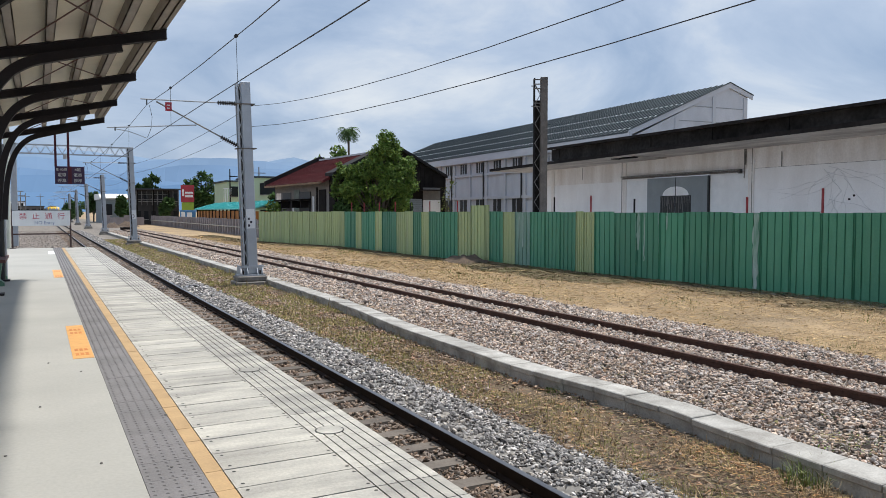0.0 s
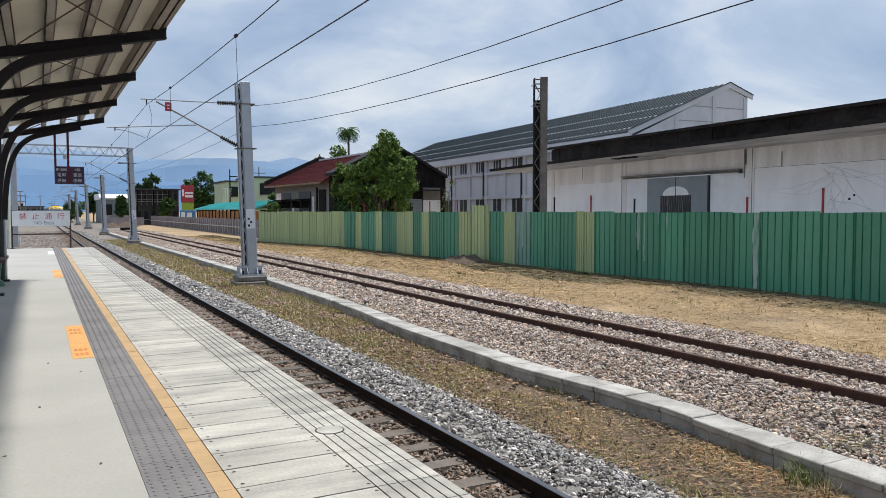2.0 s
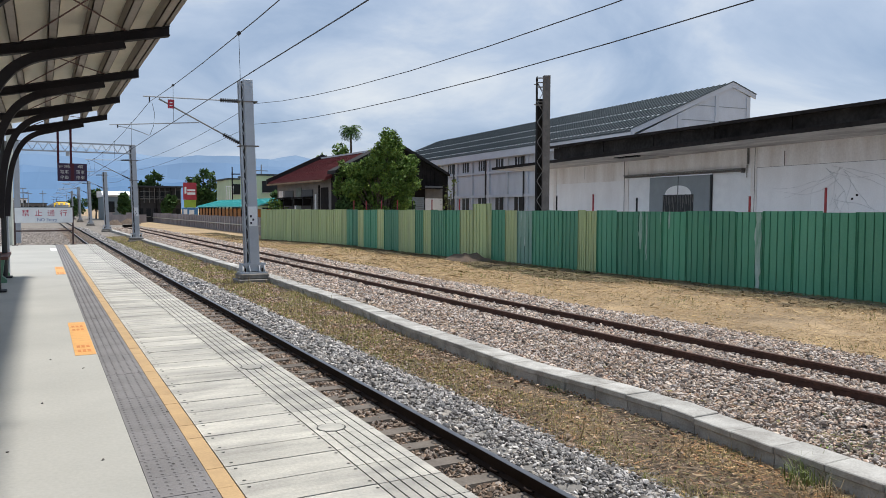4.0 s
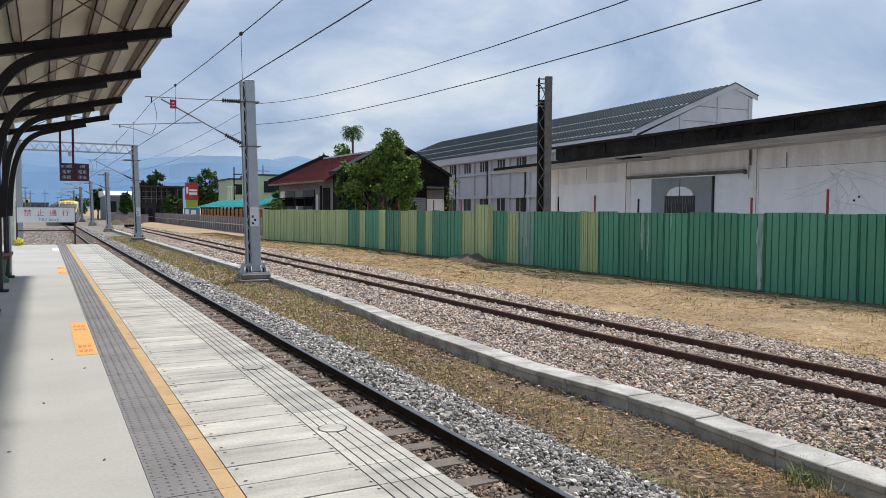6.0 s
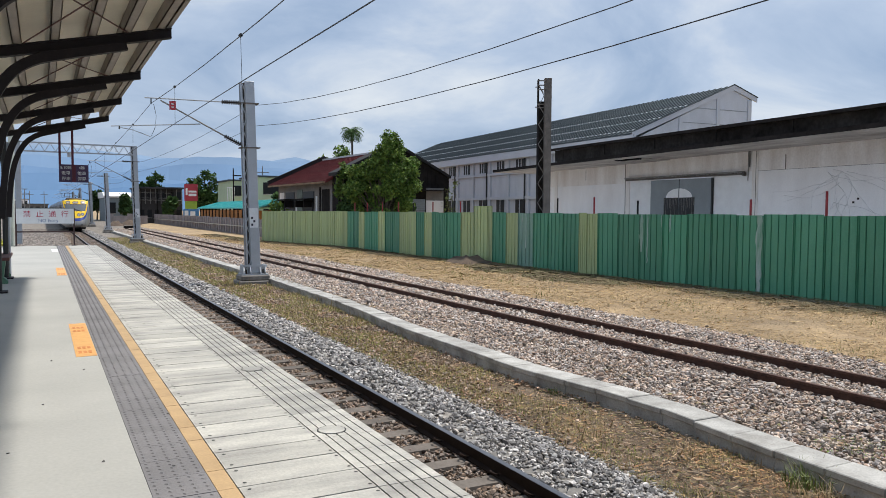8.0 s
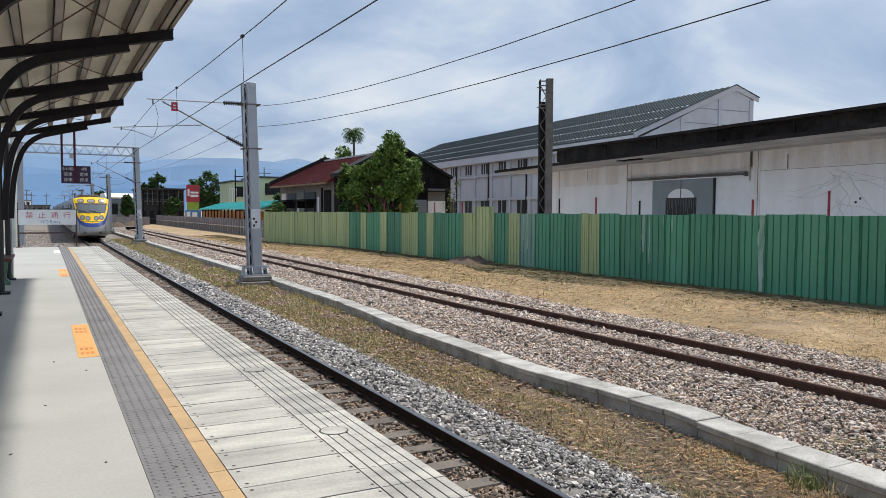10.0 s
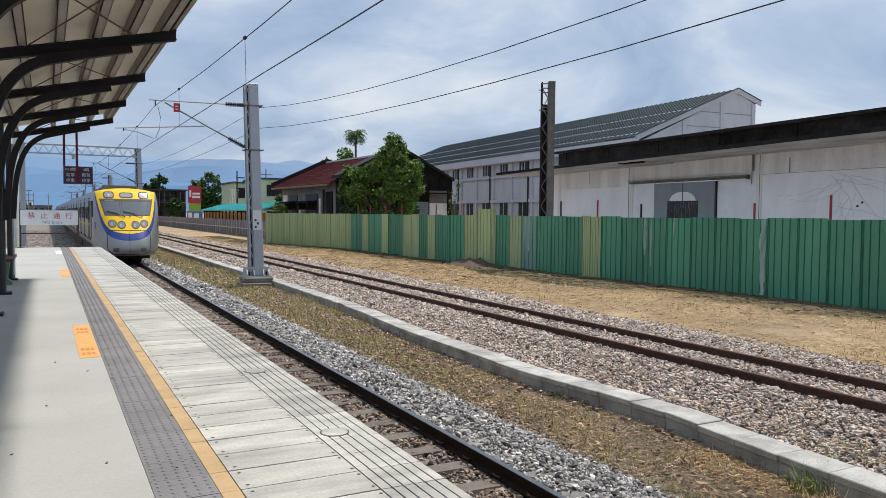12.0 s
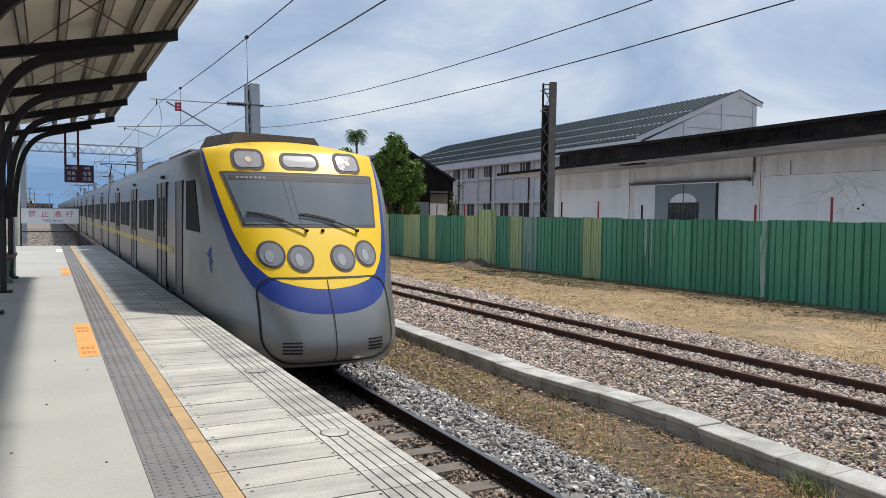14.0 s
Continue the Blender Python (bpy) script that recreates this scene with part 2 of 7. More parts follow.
def thing(name, label, category, m=None, group="", kind=""):
    ob = new(name)
    if m is not None:
        ob.matrix_basis = m
    return tagged(ob, label, category, group, kind)


def solid(name, bm, material, label, category="", group="", kind="", smooth=False, m=None):
    ob = new(name, finish(name, bm, material, smooth))
    if m is not None:
        ob.matrix_basis = m
    return tagged(ob, label, category, group, kind)


def part(name, bm, material, parent, label="", smooth=False, m=None):
    ob = new(name, finish(name, bm, material, smooth))
    ob.parent = parent
    if m is not None:
        ob.matrix_basis = m
    return tagged(ob, label)


def box(bm, x0, y0, z0, x1, y1, z1, bevel=0.0, mi=0):
    v = [bm.verts.new(p) for p in ((x0, y0, z0), (x1, y0, z0), (x1, y1, z0), (x0, y1, z0), (x0, y0, z1), (x1, y0, z1), (x1, y1, z1), (x0, y1, z1))]
    fs = [bm.faces.new([v[i] for i in q]) for q in ((3, 2, 1, 0), (4, 5, 6, 7), (0, 1, 5, 4), (1, 2, 6, 5), (2, 3, 7, 6), (3, 0, 4, 7))]
    for f in fs:
        f.material_index = mi
    if bevel:
        bmesh.ops.bevel(bm, geom=list({e for f in fs for e in f.edges}), offset=bevel, segments=1, affect='EDGES')
    return bm


def cube(x0, y0, z0, x1, y1, z1, bevel=0.0):
    return box(bmesh.new(), x0, y0, z0, x1, y1, z1, bevel)


def bar(bm, a, b, w, h=None, mi=0):
    """A square bar from a to b."""
    a, b = Vector(a), Vector(b)
    d = (b - a).normalized()
    side = d.cross(Vector((0, 0, 1)))
    side = side.normalized() if side.length > 1e-4 else Vector((1, 0, 0))
    up = side.cross(d)
    h = h or w
    q = [(side * sx * w / 2 + up * sz * h / 2) for sx, sz in ((-1, -1), (1, -1), (1, 1), (-1, 1))]
    va, vb = [bm.verts.new(a + o) for o in q], [bm.verts.new(b + o) for o in q]
    for i in range(4):
        bm.faces.new((va[i], va[(i + 1) % 4], vb[(i + 1) % 4], vb[i])).material_index = mi
    bm.faces.new(va[::-1]).material_index = mi
    bm.faces.new(vb).material_index = mi
    return bm


def tube(bm, pts, r, n=6, r1=None, mi=0):
    """A round tube along pts, tapering from r to r1."""
    rings = []
    for i, p in enumerate(pts):
        p = Vector(p)
        d = (Vector(pts[min(i + 1, len(pts) - 1)]) - Vector(pts[max(i - 1, 0)])).normalized()
        s = d.cross(Vector((0, 0, 1)))
        s = s.normalized() if s.length > 1e-3 else Vector((1, 0, 0))
        u = s.cross(d)
        rr = r + ((r1 if r1 is not None else r) - r) * i / max(1, len(pts) - 1)
        rings.append([bm.verts.new(p + (s * math.cos(k * math.tau / n) + u * math.sin(k * math.tau / n)) * rr) for k in range(n)])
    for a, b in zip(rings, rings[1:]):
        for k in range(n):
            bm.faces.new((a[k], a[(k + 1) % n], b[(k + 1) % n], b[k])).material_index = mi
    bm.faces.new(rings[0][::-1]).material_index = mi
    bm.faces.new(rings[-1]).material_index = mi
    return bm


def prism(bm, poly, a, b, axis="y", mi=0):
    """A closed outline swept from a to b along an axis; poly holds the two other coordinates."""
    def at(p, t):
        return (p[0], t, p[1]) if axis == "y" else (t, p[0], p[1]) if axis == "x" else (p[0], p[1], t)
    va, vb = [bm.verts.new(at(p, a)) for p in poly], [bm.verts.new(at(p, b)) for p in poly]
    k = len(poly)
    for i in range(k):
        bm.faces.new((va[i], va[(i + 1) % k], vb[(i + 1) % k], vb[i])).material_index = mi
    bm.faces.new(va[::-1]).material_index = mi
    bm.faces.new(vb).material_index = mi
    return bm


def big_mesh(name, verts, faces, material):
    """Vertices (n, 3) and triangles (m, 3) as one mesh."""
    me = bpy.data.meshes.new(name)
    me.vertices.add(len(verts))
    me.vertices.foreach_set("co", np.asarray(verts, np.float32).ravel())
    k = len(faces)
    me.loops.add(k * 3)
    me.loops.foreach_set("vertex_index", np.asarray(faces, np.int32).ravel())
    me.polygons.add(k)
    me.polygons.foreach_set("loop_start", np.arange(0, k * 3, 3, dtype=np.int32))
    me.update(calc_edges=True)
    me.shade_flat()
    me.materials.append(material)
    return me


def strew(name, shapes, tris, pos, size, material, rng, tilt=1.0):
    """One mesh of many small turned copies of the base shapes (list of (n, 3)); tris is shared."""
    k = len(pos)
    which = rng.integers(0, len(shapes), k)
    base = np.stack(shapes)[which]
    a = rng.uniform(0, math.tau, k)
    b = rng.normal(0, 0.5 * tilt, k)
    ca, sa, cb, sb = np.cos(a), np.sin(a), np.cos(b), np.sin(b)
    x, y, z = base[..., 0], base[..., 1], base[..., 2]
    y, z = y * cb[:, None] - z * sb[:, None], y * sb[:, None] + z * cb[:, None]
    x, y = x * ca[:, None] - y * sa[:, None], x * sa[:, None] + y * ca[:, None]
    v = np.stack([x, y, z], -1) * np.asarray(size)[:, None, None] + np.asarray(pos)[:, None, :]
    n = base.shape[1]
    f = (np.asarray(tris)[None] + (np.arange(k) * n)[:, None, None]).reshape(-1, 3)
    return big_mesh(name, v.reshape(-1, 3), f, material)


# ---- ground, ballast and tracks ----
RAIL1, RAIL2 = -1.03, -0.85          # rail tops
T1, T2 = 3.38, 9.66                  # track centres
EDGE = 1.875                         # platform edge
END = 33.0                           # far end of the platform
rng = np.random.default_rng(7)


def kerb_x(y):
    """The kerb's near edge: it wavers along the track."""
    return float(np.interp(y, (-8, 2, 4.2, 5.3, 7.0, 8.0, 9.2, 10.2, 11.8, 14.5, 16.8, 19.5, 22.5, 27, 40, 66, 120),
                           (6.4, 6.52, 6.58, 6.64, 6.80, 6.76, 6.62, 6.55, 6.60, 6.66, 6.86, 7.02, 7.08, 7.17, 7.1, 7.0, 6.9)))


def ground():
    xs = (-3500, -60, -12, 1.6, 2.0, 4.6, 5.5, 6.3, 7.22, 7.6, 8.3, 11.2, 12.6, 19, 40, 90, 3500)
    zs = (-1.3, -1.3, -1.25, -1.25, -1.24, -1.22, -1.29, -1.275, -1.24, -1.1, -1.04, -1.04, -1.1, -1.07, -1.1, -1.2, -1.2)
    ys = [-60, -10, 0] + [1.0 + i * 0.5 for i in range(80)] + [42, 46, 52, 60, 70, 85, 110, 150, 220, 400, 900, 3500]
    bm = bmesh.new()
    grid = []
    for y in ys:
        row = []
        for x, z in zip(xs, zs):
            near = 1.0 if 5.2 < x < 40 and 0 < y < 70 else 0.0
            dz = near * 0.05 * noise.noise((x * 0.9, y * 0.7, 0.3))
            xx = kerb_x(y) + (x - 6.75) if 6.9 < x < 7.3 else x
            row.append(bm.verts.new((xx, y, z + dz)))
        grid.append(row)
    # 0 ballast bed with gap shade in its colour, 1 coarse gravel further off, 2 dirt, 3 dry grass, 4 unseen pale ground
    # added behind the fence for bounce light
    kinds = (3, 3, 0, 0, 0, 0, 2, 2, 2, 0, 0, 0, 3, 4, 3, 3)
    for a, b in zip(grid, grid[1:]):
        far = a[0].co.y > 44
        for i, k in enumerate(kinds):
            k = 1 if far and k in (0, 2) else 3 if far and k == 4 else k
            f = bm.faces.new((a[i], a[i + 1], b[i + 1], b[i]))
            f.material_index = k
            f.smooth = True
    return solid("ground", bm, [M["ballast_bed_shaded"], M["gravel"], M["dirt"], M["drygrass"], M["yard"]], "dry ground of dirt, gravel and straw-coloured grass", "ground", kind="structure")


ground()


def rail(name, x, top, y0, y1, side, head, label):
    """A flat-bottomed rail: foot, web and head."""
    prof = [(-0.062, -0.15), (0.062, -0.15), (0.062, -0.138), (0.012, -0.118), (0.01, -0.045), (0.033, -0.034), (0.033, -0.004), (0.027, 0),
            (-0.027, 0), (-0.033, -0.004), (-0.033, -0.034), (-0.01, -0.045), (-0.012, -0.118), (-0.062, -0.138)]
    bm = bmesh.new()
    prism(bm, [(x + a, top + b) for a, b in prof], y0, y1)
    bm.faces.ensure_lookup_table()
    for f in bm.faces:
        c = f.calc_center_median()
        if c.z > top - 0.003:
            f.material_index = 1
    return solid(name, bm, [side, head], label, "rail", group="rails", kind="structure")


for s in (-1, 1):
    rail("rail", T1 + s * 0.566, RAIL1, -8, 400, M["rail_dark"], M["rail_top"], "dark steel rail with a polished top on sleepers")
    rail("rail", T2 + s * 0.566, RAIL2, -8, 100, M["rail_rust"], M["rail_rust"], "brown rusted rail of the unused siding")


def sleepers():
    def one(z):
        bm = bmesh.new()
        prism(bm, [(-0.13, -0.12), (0.13, -0.12), (0.105, 0), (-0.105, 0)], -1.12, 0.64, axis="x")
        prism(bm, [(-0.13, -0.12), (0.13, -0.12), (0.105, 0.001), (-0.105, 0.001)], 0.64, 1.12, axis="x", mi=1)
        return finish("sleeper", bm, [M["sleeper"], M["foot"]])
    clip = bmesh.new()
    tube(clip, [(0.0, -0.05, 0.0), (0.05, -0.045, 0.045), (0.075, 0.0, 0.05), (0.05, 0.045, 0.04), (0.0, 0.03, 0.02)], 0.011, 5)
    clip_me = finish("rail_clip", clip, M["rail_dark"], True)
    for tx, top, y0, y1, shown, lab in ((T1, RAIL1, -8.8, 80, 1, "brown concrete sleeper in grey ballast"), (T2, RAIL2, -8.44, 34, 0, "weathered sleeper sunk in brown ballast")):
        me = one(top)
        y = y0
        while y < y1:
            ob = new("sleeper", me)
            ob.matrix_basis = pose(tx, y, top - (0.155 if shown else 0.185), rz=random.uniform(-0.6, 0.6))
            tagged(ob, lab, "sleeper", "sleepers", "structure")
            if shown and 0 < y < 26:
                for s in (-1, 1):
                    for q in (-1, 1):
                        cl = new("rail_clip", clip_me)
                        cl.parent = ob
                        cl.matrix_basis = pose(s * 0.566 + q * 0.05, 0, 0.02, rz=0 if q > 0 else 180)
            y += 0.6 if shown else 0.62


sleepers()


def stone_shapes(n=16):
    r = np.random.default_rng(3)
    t = (1 + 5 ** 0.5) / 2
    v = np.array([(-1, t, 0), (1, t, 0), (-1, -t, 0), (1, -t, 0), (0, -1, t), (0, 1, t), (0, -1, -t), (0, 1, -t), (t, 0, -1), (t, 0, 1), (-t, 0, -1), (-t, 0, 1)], float) / 1.9
    f = [(0, 11, 5), (0, 5, 1), (0, 1, 7), (0, 7, 10), (0, 10, 11), (1, 5, 9), (5, 11, 4), (11, 10, 2), (10, 7, 6), (7, 1, 8), (3, 9, 4), (3, 4, 2), (3, 2, 6), (3, 6, 8), (3, 8, 9), (4, 9, 5), (2, 4, 11), (6, 2, 10), (8, 6, 7), (9, 8, 1)]
    out = []
    for _ in range(n):
        # a lump with a few flat broken faces
        w = v * r.uniform(0.85, 1.15, (12, 1))
        for _k in range(6):
            d = r.normal(0, 1, 3)
            d /= np.linalg.norm(d)
            w = w - np.maximum(0, w @ d - r.uniform(0.3, 0.6))[:, None] * d
        out.append(w * np.array([r.uniform(1.0, 1.7), r.uniform(0.75, 1.1), r.uniform(0.55, 0.9)]))
    return out, f


STONES, STONE_TRIS = stone_shapes()


def ballast(name, x0, x1, height, density, y0, y1, material, label, size=0.034, edge=None):
    """Loose stones over a strip; height(x, y) gives the bed; they thin out with distance."""
    pts = []
    y = y0
    while y < y1:
        step = 0.5 + 0.04 * max(0, y - 8)
        d = density * min(1.0, (9.0 / max(9.0, y)) ** 1.15) * (1.0 if y > 2.0 else 0.45)
        k = int(d * (x1 - x0) * step)
        pts.append(np.stack([rng.uniform(x0, x1, k), rng.uniform(y, y + step, k)], 1))
        y += step
    p = np.concatenate(pts)
    if edge is not None:
        p = p[edge(p)]
    z = height(p) + rng.uniform(-0.022, 0.024, len(p))
    grow = np.clip(p[:, 1] / 9.0, 1, 3.0) ** 0.55
    sz = size * rng.lognormal(0, 0.28, len(p)) * grow
    me = strew(name, STONES, STONE_TRIS, np.column_stack([p, z]), sz, material, rng, tilt=2.2)
    return tagged(new(name, me), label, "ballast", kind="stuff")


def bed1(p):
    x = p[:, 0]
    return np.interp(x, (1.9, 2.3, 3.9, 4.05, 4.5, 4.75, 5.45, 5.8), (-1.235, -1.22, -1.21, -1.19, -1.185, -1.17, -1.31, -1.34))


def bed2(p):
    return np.interp(p[:, 0], (7.0, 7.7, 8.6, 10.8, 11.6, 12.4, 13), (-1.07, -1.06, -0.985, -0.985, -0.99, -1.07, -1.1))


def off_sleeper1(p):
    """Sleepers of the first track stay bare between the rails."""
    ph = np.abs(((p[:, 1] + 1.0 + 0.3) % 0.6) - 0.3)
    cover = np.where(p[:, 0] > 4.0, 0.30, 0.07)
    return (p[:, 0] > 4.5) | (p[:, 0] < 2.3) | (ph > 0.1) | (rng.random(len(p)) < cover)


def ragged(p):
    return p[:, 0] < 5.38 + 0.22 * np.sin(p[:, 1] * 1.3) * np.sin(p[:, 1] * 0.37) + 0.2 * rng.normal(0, 0.5, len(p))


def right_of_kerb(p):
    k = np.array([kerb_x(v) for v in p[:, 1]]) + 0.5
    far = 12.35 + 0.25 * np.sin(p[:, 1] * 0.7) + 0.3 * rng.normal(0, 0.6, len(p))
    clear = (np.abs(np.abs(p[:, 0] - T2) - 0.566) > 0.05)
    return (p[:, 0] > k) & (p[:, 0] < far) & clear


M["stone_yard"] = mat("stone_yard_grey", (0.37, 0.33, 0.30), 0.9, var=0.15, scale=5, fine=60, rand=0.35, island=True, coord="World", tints=((1, 1, 1), (0.85, 0.78, 0.7), (0.6, 0.58, 0.56), (1.2, 1.18, 1.15)))
M["stone_strip"] = mat("stone_strip_brown", (0.46, 0.37, 0.295), 0.9, var=0.15, scale=5, fine=60, rand=0.45, island=True, coord="World", tints=((1, 1, 1), (0.85, 0.68, 0.55), (0.6, 0.55, 0.5), (1.2, 1.1, 1.0), (0.8, 0.62, 0.5), (0.5, 0.46, 0.4)))
ballast("grey_ballast", 4.0, 5.9, bed1, 1150, -8, 110, M["stone_grey"], "heap of grey crushed stone beside the rail", 0.0265, lambda p: ragged(p) & off_sleeper1(p))
ballast("brown_ballast", 1.95, 3.92, bed1, 850, -8, 110, M["stone_shaded"], "brown crushed stone between the sleepers, darkened for platform shade", 0.025, off_sleeper1)
ballast("yard_ballast", -6.0, 1.95, lambda p: np.full(len(p), -1.24), 900, 33.3, 110, M["stone_yard"], "grey-brown gravel beyond the platform end", 0.030)
ballast("strip_gravel", 5.2, 6.75, lambda p: np.interp(p[:, 0], (5.2, 5.5, 6.3, 6.9), (-1.25, -1.25, -1.24, -1.21)), 440, -8, 75, M["stone_strip"], "brown gravel and small stones in the grass strip", 0.021, lambda p: (p[:, 1] > 7.5 + 2.5 * np.sin(p[:, 0] * 2.3)) | (rng.random(len(p)) < 0.2))
ballast("siding_ballast", 6.9, 13.1, bed2, 820, -8, 100, M["stone_brown"], "brown and grey ballast of the siding", 0.0265, right_of_kerb)


# ---- platform ----
def platform():
    top = thing("platform", "concrete station platform with grey tactile strip and yellow line", "platform", kind="structure")
    bm = bmesh.new()
    box(bm, -9.0, -9.0, -0.35, 0.455, END, 0.0)
    part("platform_deck", bm, [M["concrete"]], top, "smooth pale grey concrete deck")
    part("platform_base", cube(-9.0, -9.0, -1.25, EDGE - 0.18, END - 0.05, -0.35), M["concrete"], top, "concrete platform wall")
    part("edge_beam", cube(0.455, -9.0, -0.35, EDGE - 0.02, END, -0.018), M["concrete"], top)
    bm = bmesh.new()
    box(bm, 0.455, -9.0, -0.0185, EDGE - 0.015, END, -0.008)
    part("joint_bed", bm, [M["groove"]], top, "dark joints between the slabs")
    # tactile tiles with raised studs, ochre line and slabs, one row each 0.309 m
    row = 0.309
    t = bmesh.new()
    box(t, 0, 0.002, -0.012, 0.298, row - 0.002, 0.0)
    for i in range(5):
        for j in range(5):
            cx, cy = 0.03 + i * 0.06, 0.034 + j * 0.06
            r = 0.016
            lo = [t.verts.new((cx + r * math.cos(a), cy + r * math.sin(a), 0.0005)) for a in (0, 1.57, 3.14, 4.71)]
            hi = [t.verts.new((cx + r * 0.6 * math.cos(a), cy + r * 0.6 * math.sin(a), 0.005)) for a in (0, 1.57, 3.14, 4.71)]
            t.faces.new(hi)
            for k in range(4):
                t.faces.new((lo[k], lo[(k + 1) % 4], hi[(k + 1) % 4], hi[k]))
    tile = finish("tactile_tile", t, M["tactile"])
    ymesh = finish("line_tile", cube(0, 0.002, -0.012, 0.096, row - 0.002, 0.001), M["yellowline"])
    sl = bmesh.new()
    box(sl, 0, 0.0055, -0.012, 0.640, row - 0.0055, 0.0)
    for hx in (0.045, 0.622):
        for hy in (0.053, row - 0.053):
            ring = [sl.verts.new((hx + 0.011 * math.cos(a), hy + 0.011 * math.sin(a), 0.0015)) for a in [k * math.tau / 8 for k in range(8)]]
            sl.faces.new(ring).material_index = 1
    slab = finish("slab", sl, [M["slab"], M["groove"]])
    gl = bmesh.new()
    for i in range(6):
        box(gl, i * 0.0625, 0.003, -0.012, 0.0525 + i * 0.0625, row - 0.003, 0.0)
    ridge = finish("edge_slab", gl, M["slab"])
    y = 3.859 - 41 * row
    while y < END - row:
        for nm, me, x in (("tactile_tile", tile, 0.458), ("line_tile", ymesh, 0.759), ("slab", slab, 0.862), ("edge_slab", ridge, 1.5125)):
            ob = new(nm, me)
            ob.parent = top
            ob.matrix_basis = pose(x, y, random.uniform(-0.0012, 0.0012))
        y += row
    # round covers in the edge strip
    for cy in (4.62, 6.735):
        bm = bmesh.new()
        tube(bm, [(1.634, cy, -0.01), (1.634, cy, 0.004)], 0.085, 24)
        part("round_cover", bm, M["slab"], top, "round concrete cover")
        bm = bmesh.new()
        tube(bm, [(1.634, cy, -0.01), (1.634, cy, 0.002)], 0.095, 24)
        part("cover_rim", bm, M["groove"], top, "dark rim")
    return top


platform()


def markings():
    for y0, y1, x0, x1 in ((8.02, 10.38, 0.262, 0.448), (18.1, 20.5, 0.262, 0.448)):
        ob = thing("floor_marking", "orange painted boarding mark on the platform", "floor marking", pose(0, 0, 0), group="orange floor markings")
        part("paint", cube(x0, y0, -0.001, x1, y1, 0.003), M["orange"], ob)
        for k in range(4):
            yy = y0 + (0.12, 0.3, 1.12, 1.3)[k] * (y1 - y0) / 1.6
            for j in range(3):
                part("bar_of_writing", cube(x0 + 0.03 + j * 0.045, yy, 0.002, x0 + 0.06 + j * 0.045, yy + 0.13, 0.0045), M["orange_ink"], ob)
    solid("floor_marking", cube(0.26, 28.1, -0.001, 0.45, 30.1, 0.003), M["white"], "white painted mark near the platform end", "floor marking")


markings()


def kerb():
    top = thing("kerb", "low grey concrete kerb wall between the two tracks", "kerb", kind="structure")
    y = -8.0
    while y < 97:
        step = 0.6 if y < 30 else 2.0
        a, b = kerb_x(y), kerb_x(y + step)
        w = 0.43
        g = 0.006
        jx = random.uniform(-0.012, 0.012)
        a, b = a + jx, b + jx
        hi = -1.02 + random.uniform(-0.010, 0.010)
        dg = random.uniform(0, 0.012)
        # a lower block set back under a coping slab
        for nm, inset, z0, z1, bev in (("kerb_block", 0.022 + dg, -1.42, hi - 0.085, 0.0), ("coping_slab", 0.0, hi - 0.078, hi, 0.010)):
            bm = bmesh.new()
            p, q, r2, s2 = (a + inset, y + g), (a + w - inset, y + g), (b + w - inset, y + step - g), (b + inset, y + step - g)
            v = [bm.verts.new((*c, z)) for z in (z0, z1) for c in (p, q, r2, s2)]
            for f in ((3, 2, 1, 0), (4, 5, 6, 7), (0, 1, 5, 4), (1, 2, 6, 5), (2, 3, 7, 6), (3, 0, 4, 7)):
                bm.faces.new([v[i] for i in f])
            if bev:
                bmesh.ops.bevel(bm, geom=bm.edges[:], offset=bev, segments=1, affect='EDGES')
            part(nm, bm, M["kerb"], top)
        y += step


kerb()


# ---- corrugated fence ----
FENCE = ((19.75, -2.0), (19.7, 15.0), (19.5, 19.0), (19.2, 24.0), (19.1, 31.5), (18.45, 34.5), (18.3, 42.0), (18.3, 49.5), (15.7, 61.0))


def panel_mesh(w, h, material):
    # flat pans between narrow pressed grooves, a double groove at the lap
    prof = [(0.0, 0.0)]
    k = 4
    p = w / k
    for i in range(k):
        for gx in ((i + 1) * p - 0.03,) + (((i + 1) * p - 0.085,) if i == k - 1 else ()):
            prof += [(gx - 0.016, 0.0), (gx - 0.008, -0.035), (gx + 0.008, -0.035), (gx + 0.016, 0.012)]
    prof = sorted(prof)
    prof.append((w, 0.0))
    bm = bmesh.new()
    lo = [bm.verts.new((a, b, 0)) for a, b in prof]
    hi = [bm.verts.new((a, b, h)) for a, b in prof]
    lo2 = [bm.verts.new((a, b + 0.003, 0)) for a, b in prof]
    hi2 = [bm.verts.new((a, b + 0.003, h)) for a, b in prof]
    for i in range(len(prof) - 1):
        # unseen back in grey steel, so the light it bounces on the warehouse is neutral
        bm.faces.new((lo[i], lo[i + 1], hi[i + 1], hi[i])).material_index = 1
        bm.faces.new((lo2[i + 1], lo2[i], hi2[i], hi2[i + 1]))
        bm.faces.new((hi[i], hi[i + 1], hi2[i + 1], hi2[i]))
    me = bpy.data.meshes.new("fence_panel")
    bm.to_mesh(me)
    bm.free()
    me.materials.append(material)
    me.materials.append(M["galv"])
    return me


